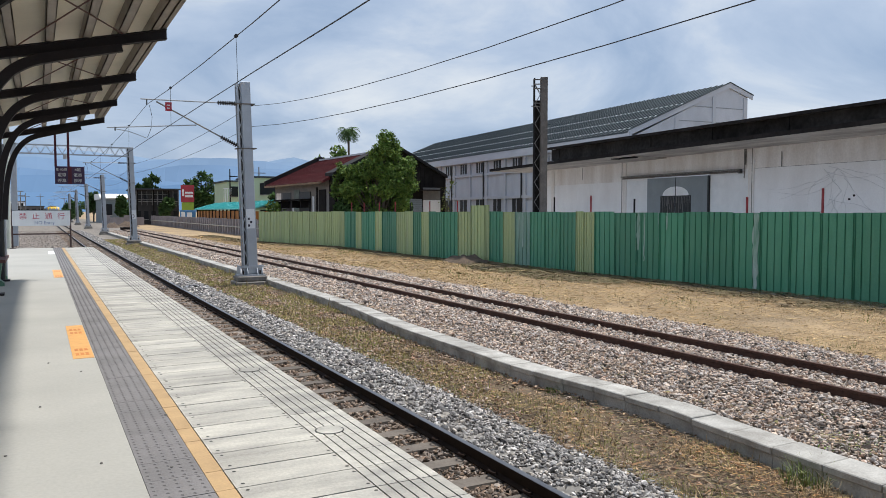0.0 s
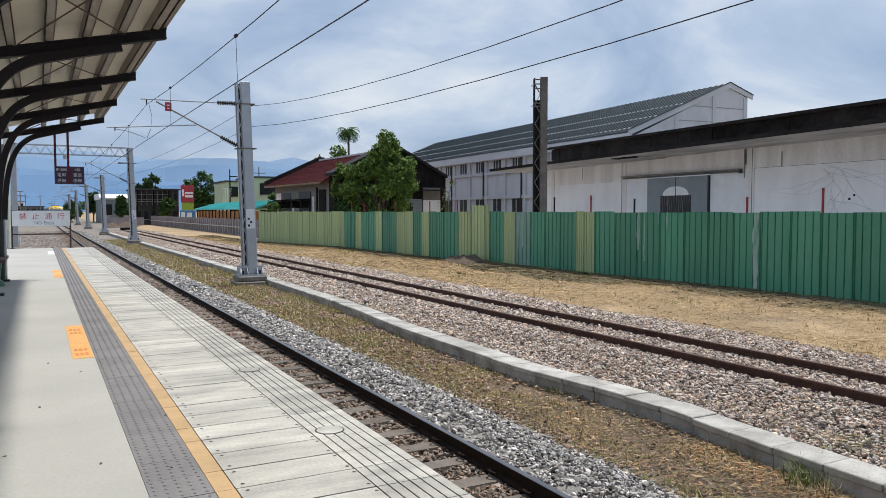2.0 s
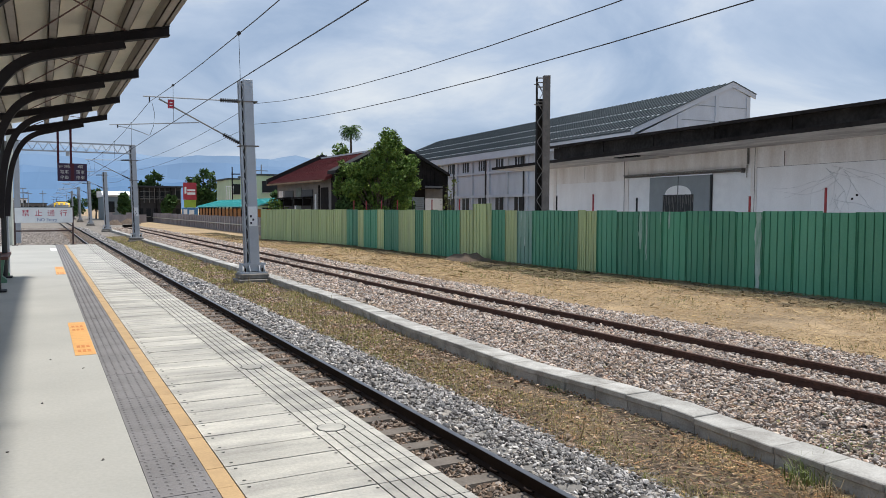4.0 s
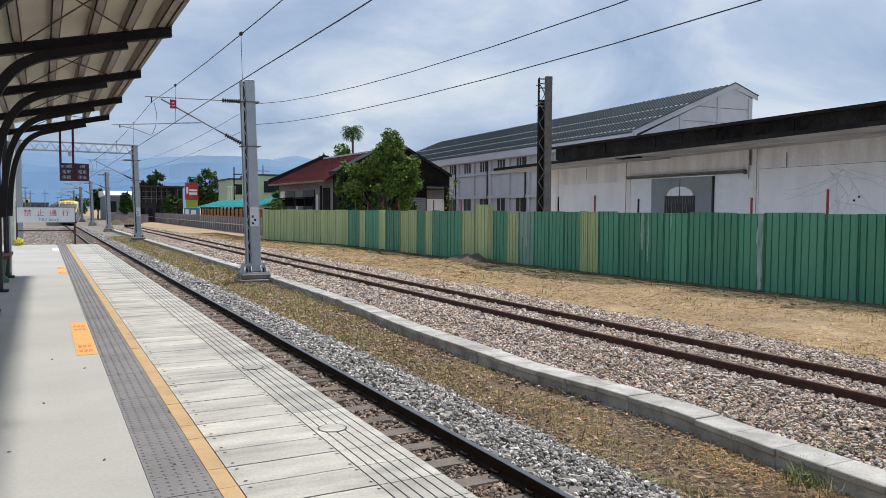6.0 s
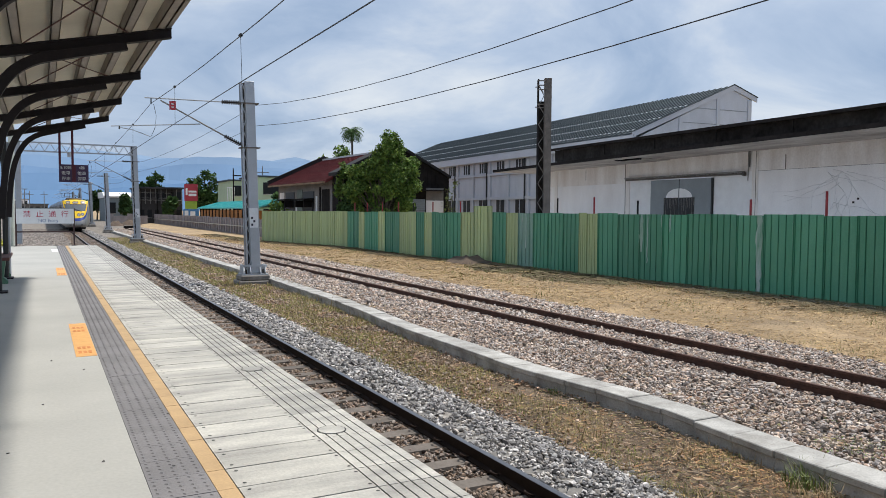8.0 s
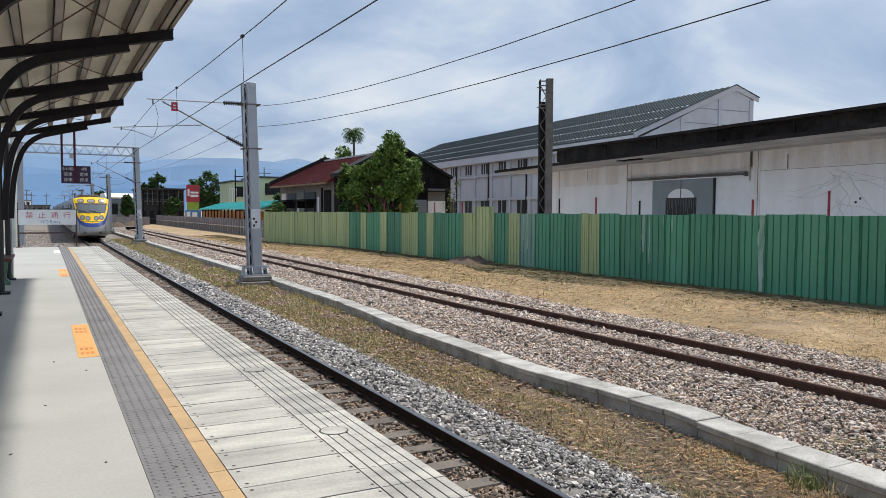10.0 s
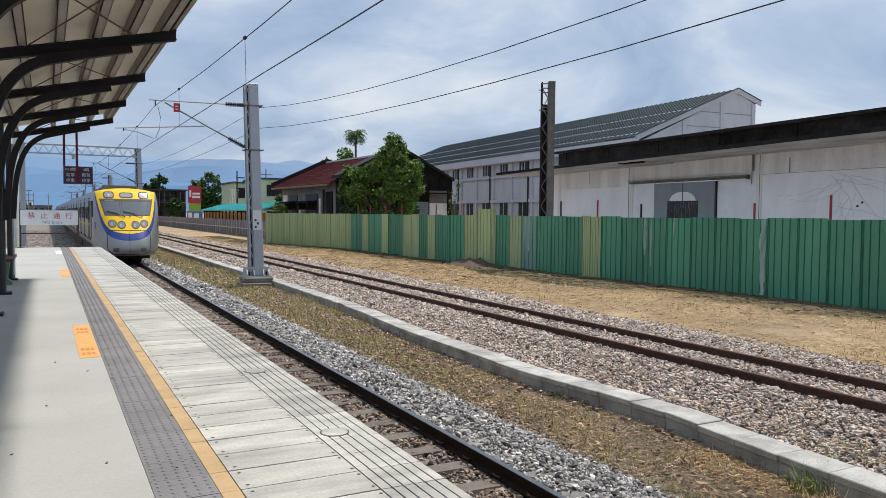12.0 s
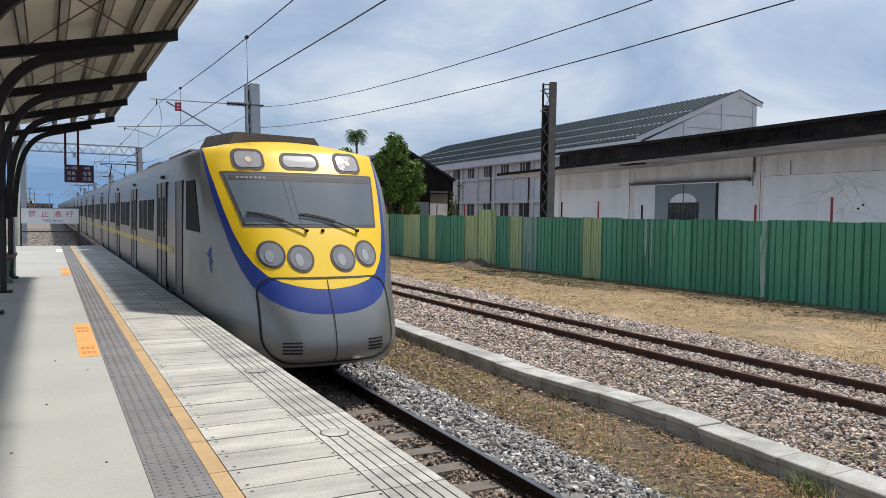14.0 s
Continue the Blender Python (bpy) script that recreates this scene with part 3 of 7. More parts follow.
def fence():
    top = thing("fence", "corrugated metal site fence in dark and faded green", "fence", kind="structure")
    pitch = 1.02
    sheet = {k: panel_mesh(pitch, 2.52, M["fence_" + k]) for k in ("dark", "light", "faded")}
    # stretches of one colour along the fence, from the near end: far limit, colour
    runs = ((23.38, "dark"), (24.49, "light"), (27.67, "dark"), (28.86, "faded"), (29.84, "light"), (31.02, "dark"), (33.39, "light"), (36.07, "dark"), (36.92, "light"),
            (37.93, "dark"), (40.03, "light"), (42.07, "dark"), (43.12, "light"), (45.34, "dark"), (46.33, "light"), (48.4, "dark"), (61.0, "light"))
    for (x0, y0), (x1, y1) in zip(FENCE, FENCE[1:]):
        d = Vector((x1 - x0, y1 - y0, 0))
        ang = math.degrees(math.atan2(d.y, d.x))
        cuts = [y0] + [r[0] for r in runs if y0 < r[0] < y1] + [y1]
        for ca, cb in zip(cuts, cuts[1:]):
            span = (cb - ca) / (y1 - y0) * d.length
            n = max(1, round(span / pitch))
            colour = next(c for r, c in runs if (ca + cb) / 2 < r)
            for i in range(n):
                ya = ca + (cb - ca) * i / n
                x = x0 + (x1 - x0) * (ya - y0) / (y1 - y0)
                raised = 31.0 < ya < 32.3
                ob = new("fence_panel", sheet[colour])
                ob.parent = top
                ob.matrix_basis = pose(x, ya, (-1.12 if raised else -1.14) + random.uniform(-0.03, 0.02), ry=random.uniform(-0.25, 0.25), rz=ang) @ Matrix.Diagonal((span / n / pitch, 1, 1.12 if raised else 1.005, 1))
    # ragged lime streaks run down from the top edge
    g = random.Random(12)
    for y, w, z0 in ((16.12, 0.30, -1.0), (21.05, 0.20, 0.0), (20.75, 0.10, -0.4), (19.7, 0.10, 0.75), (20.1, 0.05, 0.9), (28.2, 0.16, -0.2), (28.5, 0.1, 0.2)):
        x = float(np.interp(y, [f[1] for f in FENCE], [f[0] for f in FENCE])) - 0.018
        bm = bmesh.new()
        rows = []
        for i in range(15):
            u = i / 14
            ww = w * (0.35 + 0.65 * math.sin(math.pi * min(1, 0.15 + 0.8 * u))) * g.uniform(0.6, 1.1)
            c = y + g.uniform(-0.02, 0.02)
            z = 1.37 + (z0 - 1.37) * u
            rows.append([bm.verts.new((x - e, c + q * ww / 2, z)) for e in (0, 0.003) for q in (-1, 1)])
        for p, q in zip(rows, rows[1:]):
            for i0, i1 in ((0, 1), (1, 3), (3, 2), (2, 0)):
                bm.faces.new((p[i0], p[i1], q[i1], q[i0]))
        part("lime_streak", bm, M["lime"], top, "pale lime-washed streak")
    return top


M["lime"] = mat("lime_wash", (0.40, 0.50, 0.455), 0.8, var=0.2, scale=7.0, fine=40, col2=(0.13, 0.29, 0.20), coord="World", stretch=(1, 1, 0.15))
fence()


# ---- buildings behind the fence ----
def text_mesh(name, body, size, material, parent, m, label="", align='CENTER'):
    """Writing as a thin mesh, in the built-in font; it stands in the xz plane of m."""
    cu = bpy.data.curves.new(name, 'FONT')
    cu.body, cu.size, cu.align_x, cu.align_y = body, size, align, 'CENTER'
    cu.extrude = 0.001
    tmp = bpy.data.objects.new("tmp", cu)
    scene.collection.objects.link(tmp)
    dg = bpy.context.evaluated_depsgraph_get()
    me = bpy.data.meshes.new_from_object(tmp.evaluated_get(dg))
    bpy.data.objects.remove(tmp)
    bpy.data.curves.remove(cu)
    me.materials.clear()
    me.materials.append(material)
    ob = new(name, me)
    ob.parent = parent
    ob.matrix_basis = m @ pose(0, 0, 0, 90)
    return tagged(ob, label)


M["soot"] = mat("sooty_concrete", (0.010, 0.009, 0.009), 0.9, var=0.3, scale=0.45, fine=7, col2=(0.055, 0.052, 0.05), coord="World", spec=0.1)
M["slab_edge"] = mat("stained_slab_edge", (0.030, 0.026, 0.025), 0.9, var=0.25, scale=0.8, fine=9, coord="World", spec=0.1)
M["rust_steel"] = mat("brown_steel", (0.18, 0.16, 0.143), 0.8, var=0.2, scale=3, fine=30)
M["lattice"] = mat("lattice_grey", (0.26, 0.25, 0.235), 0.7, var=0.1)
M["red_post"] = mat("red_post", (0.33, 0.035, 0.04), 0.6, var=0.15)
M["crack"] = mat("vine_stain", (0.81, 0.79, 0.785), 0.9, var=0.15)
M["glass_dark"] = mat("dark_glass", (0.012, 0.014, 0.017), 0.45, var=0.1, spec=0.3)
M["sheet_dot"] = mat("white_fixings", (0.62, 0.64, 0.65), 0.5, var=0.05)
M["fascia_grey"] = mat("pale_grey_fascia", (0.53, 0.555, 0.60), 0.8, var=0.05, scale=0.5, coord="World")


def warehouse():
    W = thing("warehouse", "old whitewashed goods warehouse with a black sooty eave", "warehouse", pose(27.4, 15.0, 0, rz=-4.5))
    # local y runs along the front, x away from the tracks; the door lies between y = 10.94 and 15.42
    bm = bmesh.new()
    box(bm, 0, -30, -1.2, 0.3, 10.94, 4.3)
    box(bm, 0, 15.42, -1.2, 0.3, 25.7, 4.3)
    box(bm, 0, 10.94, 3.2, 0.3, 15.42, 4.3)
    box(bm, 0, 10.94, -1.2, 0.3, 15.42, -0.02)
    box(bm, 0.3, 25.4, -1.2, 14, 25.7, 4.3)
    part("wall", bm, M["wall_white"], W, "weathered whitewashed wall")
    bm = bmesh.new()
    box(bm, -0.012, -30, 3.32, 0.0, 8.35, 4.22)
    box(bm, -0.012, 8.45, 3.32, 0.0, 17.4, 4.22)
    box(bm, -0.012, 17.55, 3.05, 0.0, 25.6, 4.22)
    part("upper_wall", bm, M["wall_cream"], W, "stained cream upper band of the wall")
    for y in (8.35, 17.45, 24.9):
        part("pilaster", cube(-0.05, y - 0.16, -1.2, 0.0, y + 0.16, 4.2), M["wall_cream"], W)
    for y, z0, z1, w in ((8.27, 1.0, 4.2, 0.03), (8.62, 3.5, 4.2, 0.09), (8.72, 2.9, 4.2, 0.04), (6.65, 3.3, 3.95, 0.04), (17.62, 0.8, 4.2, 0.05), (21.5, 3.3, 4.0, 0.03)):
        part("rust_streak", cube(-0.056, y, z0, -0.05, y + w, z1), M["rust_steel"], W, "dark rust streak")
    part("wall_joint", cube(-0.006, -30, 3.305, 0.004, 8.2, 3.318), M["rust_steel"], W)
    # canopy slab and the sooty eave above it
    bm = bmesh.new()
    for a, b in ((-30, 0), (0, 14), (14, 28.2)):
        za, zb = (4.30 - 0.009 * max(a, 0), 4.30 - 0.009 * max(b, 0))
        v = [bm.verts.new(p) for p in ((-2.9, a, za), (0.1, a, za - 0.05), (0.1, b, zb - 0.0), (-2.9, b, zb), (-2.9, a, za + 0.17), (0.1, a, za + 0.3), (0.1, b, zb + 0.3), (-2.9, b, zb + 0.17))]
        for q in ((3, 2, 1, 0), (4, 5, 6, 7), (0, 1, 5, 4), (1, 2, 6, 5), (2, 3, 7, 6), (3, 0, 4, 7)):
            bm.faces.new([v[i] for i in q])
    part("canopy_slab", bm, M["soffit"], W, "cream concrete canopy slab with stained edge")
    bm = bmesh.new()
    box(bm, -2.93, -30, 4.305, -2.9, 0, 4.47)
    for a, b in ((0, 14), (14, 28.2)):
        za, zb = 4.30 - 0.009 * a, 4.30 - 0.009 * b
        v = [bm.verts.new(p) for p in ((-2.93, a, za), (-2.9, a, za), (-2.9, b, zb), (-2.93, b, zb), (-2.93, a, za + 0.17), (-2.9, a, za + 0.17), (-2.9, b, zb + 0.17), (-2.93, b, zb + 0.17))]
        for q in ((3, 2, 1, 0), (4, 5, 6, 7), (0, 1, 5, 4), (1, 2, 6, 5), (2, 3, 7, 6), (3, 0, 4, 7)):
            bm.faces.new([v[i] for i in q])
    part("slab_edge", bm, M["slab_edge"], W, "dark stained slab edge")
    part("eave_wall", cube(-2.62, -30, 4.35, -2.4, 20.9, 4.98), M["soot"], W, "sooty black eave")
    for y in range(-28, 21, 4):
        part("eave_batten", cube(-2.67, y, 4.46, -2.62, y + 0.12, 4.96), M["soot"], W)
    bm = bmesh.new()
    prism(bm, [(-2.95, 4.97), (8.0, 6.1), (8.0, 6.22), (-2.95, 5.07)], -30, 21.1)
    part("roof", bm, M["soot"], W, "black roof edge")
    part("roof_gutter", cube(-3.05, -30, 4.95, -2.88, 21.1, 5.07), M["slab_edge"], W)
    # broken patches of the soffit
    for y0, y1, x0 in ((13.9, 15.6, -2.2),):
        bm = bmesh.new()
        k = [(x0 + 0.10 * math.sin(i * 2.1), y0 + (y1 - y0) * i / 5) for i in range(6)] + [(x0 + 0.35 + 0.08 * math.cos(i * 1.7), y1 - (y1 - y0) * i / 5) for i in range(6)]
        prism(bm, k, 4.10, 4.155, axis="z")
        part("soffit_hole", bm, M["slab_edge"], W, "broken patch of the soffit")
    # sliding door
    d = part("door", cube(-0.10, 10.96, -0.02, -0.03, 13.17, 3.12), M["door_grey"], W, "grey steel sliding door with a mural arch")
    part("door_leaf", cube(-0.10, 13.23, -0.02, -0.03, 15.40, 3.12), M["door_grey"], W, "grey steel sliding door leaf")
    part("door_gap", cube(-0.09, 13.17, -0.02, -0.03, 13.23, 3.12), M["black"], W)
    part("door_rail", cube(-0.14, 8.9, 3.17, -0.06, 17.5, 3.27, 0.01), M["rust_steel"], W, "dark steel sliding rail")
    part("rail_cover", cube(-0.24, 8.9, 3.28, -0.06, 17.5, 3.33), M["lattice"], W)
    part("rail_end", cube(-0.22, 8.86, 3.12, -0.04, 8.94, 3.31), M["rust_steel"], W)
    part("white_panel", cube(-0.028, 8.5, -0.1, 0.0, 10.9, 3.1), M["white"], W, "fresh white patch of wall")
    part("white_panel", cube(-0.028, 15.46, -0.1, 0.0, 17.2, 3.05), M["white"], W, "fresh white patch of wall")
    part("door_edge", cube(-0.12, 10.86, -0.02, -0.02, 10.95, 3.12), M["black"], W)
    for s in (-1, 1):
        bm = bmesh.new()
        pts = [(13.2 + s * 0.04, 2.2)] + [(13.2 + s * (0.04 + 0.92 * math.sin(a)), 2.2 + 0.46 * math.cos(a)) for a in [i * math.pi / 16 for i in range(9)]]
        prism(bm, pts, -0.113, -0.10, axis="x")
        part("arch", bm, M["white"], W, "white painted half arch")
        bm = bmesh.new()
        y0, y1 = sorted((13.2 + s * 0.05, 13.2 + s * 1.12))
        box(bm, -0.114, y0, 0.9, -0.10, y1, 2.2)
        part("arch_opening", bm, M["black"], W, "black painted opening")
        for k in range(9):
            bm = bmesh.new()
            yy = 13.2 + s * (0.12 + 0.115 * k)
            bar(bm, (-0.117, yy, 2.16), (-0.117, yy + s * 0.05 * math.sin(k), 1.55 + 0.3 * math.cos(k * 2.3)), 0.015)
            part("paint_streak", bm, M["lattice"], W)
    # dead creeper stems on the white wall
    r = random.Random(5)
    for k in range(15):
        bm = bmesh.new()
        y, z = 4.2 + r.uniform(-0.5, 0.5), 2.6 + r.uniform(-0.9, 0.6)
        ang = r.uniform(-2.9, -0.3)
        pts = [(-0.012, y, z)]
        for i in range(9):
            ang += r.uniform(-0.3, 0.3)
            y, z = y + 0.36 * math.cos(ang), max(0.4, z + 0.2 * math.sin(ang))
            pts.append((-0.012, y, z))
        tube(bm, pts, 0.010, 4, 0.004)
        part("creeper_stem", bm, M["crack"], W, "dry creeper stem")
    for y, z in ((3.2, 1.98), (3.4, 1.84), (1.3, 1.8)):
        part("wall_stain", cube(-0.008, y, z, 0.0, y + 0.09, z + 0.08, 0.0), M["slab_edge"], W, "dark stain")
    return W


warehouse()


def hall():
    B = thing("factory_hall", "long grey rendered hall with a dark ribbed roof", "hall", pose(33.95, 37.3, 0, rz=-3.8))
    L = 50.0
    bm = bmesh.new()
    prism(bm, [(0, -1.2), (9.6, -1.2), (9.6, 9.2), (7.9, 9.86), (0, 6.3)], 0, L)
    part("wall", bm, M["wall_grey"], B, "grey rendered wall")
    bm = bmesh.new()
    prism(bm, [(-0.55, 6.42), (7.9, 10.0), (7.9, 10.12), (-0.55, 6.54)], -0.02, L + 0.3)
    prism(bm, [(7.9, 10.0), (9.95, 9.3), (9.95, 9.42), (7.9, 10.12)], -0.02, L + 0.3)
    part("roof", bm, M["roof_grey"], B, "dark grey ribbed sheet roof")
    rib = finish("roof_rib", prism(bmesh.new(), [(-0.55, 6.53), (7.9, 10.11), (7.9, 10.17), (-0.55, 6.6)], 0, 0.09), M["roof_grey"])
    for k in range(90):
        ob = new("roof_rib", rib)
        ob.parent = B
        ob.matrix_basis = pose(0, k * 0.55, 0)
    # pale rows of fixings that run along the slope
    dot = finish("roof_fixing", cube(-0.075, -0.055, 0, 0.075, 0.055, 0.04), M["sheet_dot"])
    slope = math.degrees(math.atan2(3.58, 8.45))
    for u in (0.04, 0.29, 0.55):
        for i in range(98):
            ob = new("roof_fixing", dot)
            ob.parent = B
            ob.matrix_basis = pose(-0.55 + 8.45 * u, 0.35 + i * 0.5, 6.6 + 3.58 * u, ry=-slope)
    bm = bmesh.new()
    box(bm, -0.55, -0.2, 5.85, -0.4, L, 6.45)
    part("fascia", bm, M["fascia_grey"], B, "pale grey eave fascia")
    part("cornice", cube(-0.4, -0.15, 5.82, 0.0, L, 5.95), M["fascia_grey"], B)
    # gable verge and panels
    bm = bmesh.new()
    prism(bm, [(-0.6, 6.22), (7.9, 9.80), (7.9, 10.16), (-0.6, 6.56)], -0.1, -0.02)
    prism(bm, [(7.9, 9.80), (10.0, 9.12), (10.0, 9.42), (7.9, 10.16)], -0.1, -0.02)
    part("verge", bm, M["fascia_grey"], B, "pale verge boards")
    part("verge_edge", prism(bmesh.new(), [(-0.65, 6.56), (7.9, 10.16), (10.05, 9.42), (10.05, 9.48), (7.9, 10.22), (-0.65, 6.62)], -0.13, -0.02), M["roof_grey"], B)
    for x in (3.2, 6.4, 9.2):
        part("gable_pilaster", cube(x, -0.07, 5.0, x + 0.28, 0.0, 6.3 + 0.44 * min(x, 7.7) - (0.0 if x < 9 else 0.5)), M["fascia_grey"], B)
    for z in (7.4, 8.4):
        part("gable_groove", cube(3.4, -0.02, z, 9.55, 0.005, z + 0.05), M["door_grey"], B)
    # storeys: ledges, pilasters and slit windows
    part("ledge", cube(-0.18, 0, 4.6, 0.0, L, 4.78), M["fascia_grey"], B)
    part("ledge", cube(-0.2, 0, 2.48, 0.0, L, 2.72), M["fascia_grey"], B)
    i = 0
    y = 15.2 - 3.35 * 4
    while y < L - 1:
        w = thing_window(B, y, 4.9, 5.8, 1.3, True)
        w = thing_window(B, y, 0.9, 2.46, 1.4, False)
        part("pilaster", cube(-0.16, y + 1.68, -1.2, 0.0, y + 2.02, 5.82), M["fascia_grey"], B)
        if i % 2 == 1:
            part("drainpipe", tube(bmesh.new(), [(-0.18, y + 2.3, -1.2), (-0.18, y + 2.3, 5.8)], 0.075, 8), M["black"], B, "black drainpipe")
        y += 3.35
        i += 1
    return B


def thing_window(parent, y, z0, z1, w, slit):
    win = part("window", cube(-0.03, y - w / 2, z0, -0.004, y + w / 2, z1), M["glass_dark"], parent, "dark window")
    fr = bmesh.new()
    box(fr, -0.06, y - w / 2 - 0.06, z1, -0.002, y + w / 2 + 0.06, z1 + 0.07)
    box(fr, -0.06, y - w / 2 - 0.06, z0 - 0.06, -0.002, y + w / 2 + 0.06, z0)
    part("frame", fr, M["fascia_grey"] if slit else M["door_grey"], win)
    for k in ((-1, 1) if slit else (0,)):
        part("mullion", cube(-0.05, y + k * w / 6 - 0.05, z0, -0.03, y + k * w / 6 + 0.05, z1), M["wall_grey"], win)
    return win


hall()


def lattice_pole():
    P = thing("lattice_pole", "tall dark weathered lattice pole behind the fence", "pole", pose(20.15, 28.35, -1.1, rz=-28))
    h = 8.55
    bm = bmesh.new()
    box(bm, 0.0, -0.15, 0, 0.31, -0.11, h)
    box(bm, 0.0, -0.11, 0, 0.05, 0.16, h)
    box(bm, 0.26, -0.11, 0, 0.31, 0.16, h)
    part("channel", bm, M["rust_steel"], P, "brown weathered channel")
    bm = bmesh.new()
    box(bm, -0.31, -0.15, 0, -0.25, -0.09, h - 0.05)
    box(bm, -0.31, 0.1, 0, -0.25, 0.16, h - 0.05)
    part("back_channel", bm, M["eave_black"], P)
    part("back_plate", cube(-0.25, 0.162, 0, 0.0, 0.17, h - 1.0), M["wood_dark"], P)
    z = 0.3
    s = 1
    while z < h - 0.5:
        bm = bmesh.new()
        bar(bm, (-0.27 if s > 0 else 0.0, 0.13, z), (0.0 if s > 0 else -0.27, 0.13, z + 0.5), 0.035, 0.02)
        part("back_lacing", bm, M["eave_black"], P)
        z += 0.5
        s = -s
    z = 0.3
    s = 1
    while z < h - 0.5:
        bm = bmesh.new()
        bar(bm, (-0.27 if s > 0 else 0.0, -0.15, z), (0.0 if s > 0 else -0.27, -0.15, z + 0.44), 0.045, 0.02)
        part("lacing", bm, M["lattice"], P)
        z += 0.44
        s = -s
    for z in (h - 0.15, h - 0.35, h - 0.55, h - 1.35, h - 1.2):
        part("band", cube(-0.33, -0.18, z, 0.05, -0.15, z + 0.05), M["rust_steel"], P)
    for z in (h - 0.4, h - 1.3):
        part("stub", tube(bmesh.new(), [(-0.42, -0.1, z), (-0.25, -0.1, z)], 0.025, 6), M["rust_steel"], P)


lattice_pole()


def fence_posts():
    for i, (x, y, top, red) in enumerate(((19.75, 26.7, 2.03, 0), (19.8, 24.3, 2.05, 1), (19.75, 21.7, 1.88, 0), (19.9, 16.7, 1.87, 1), (19.95, 14.1, 2.08, 1),
                                          (18.75, 48.2, 2.0, 1), (18.75, 46.0, 1.95, 1), (18.75, 43.5, 2.0, 1), (18.7, 41.0, 1.95, 1), (18.7, 38.9, 1.9, 0), (18.8, 36.7, 1.95, 1),
                                          (18.9, 33.8, 1.95, 1), (17.9, 52.2, 2.0, 0), (17.6, 53.8, 1.95, 0), (17.0, 56.4, 1.95, 0), (16.7, 58.0, 2.0, 0))):
        solid("fence_post", cube(x - 0.025, y - 0.025, -1.15, x + 0.025, y + 0.025, top), M["red_post"] if red else M["eave_black"],
              "red-painted steel post behind the fence" if red else "black steel post behind the fence", "post", "fence posts")


fence_posts()


M["house_wall"] = mat("dirty_house_wall", (0.24, 0.215, 0.195), 0.9, var=0.15, scale=0.8, fine=10, col2=(0.16, 0.15, 0.14), coord="World")


M["shutter_green"] = mat("green_grey_shutter", (0.20, 0.23, 0.20), 0.8, var=0.15, scale=1.5)


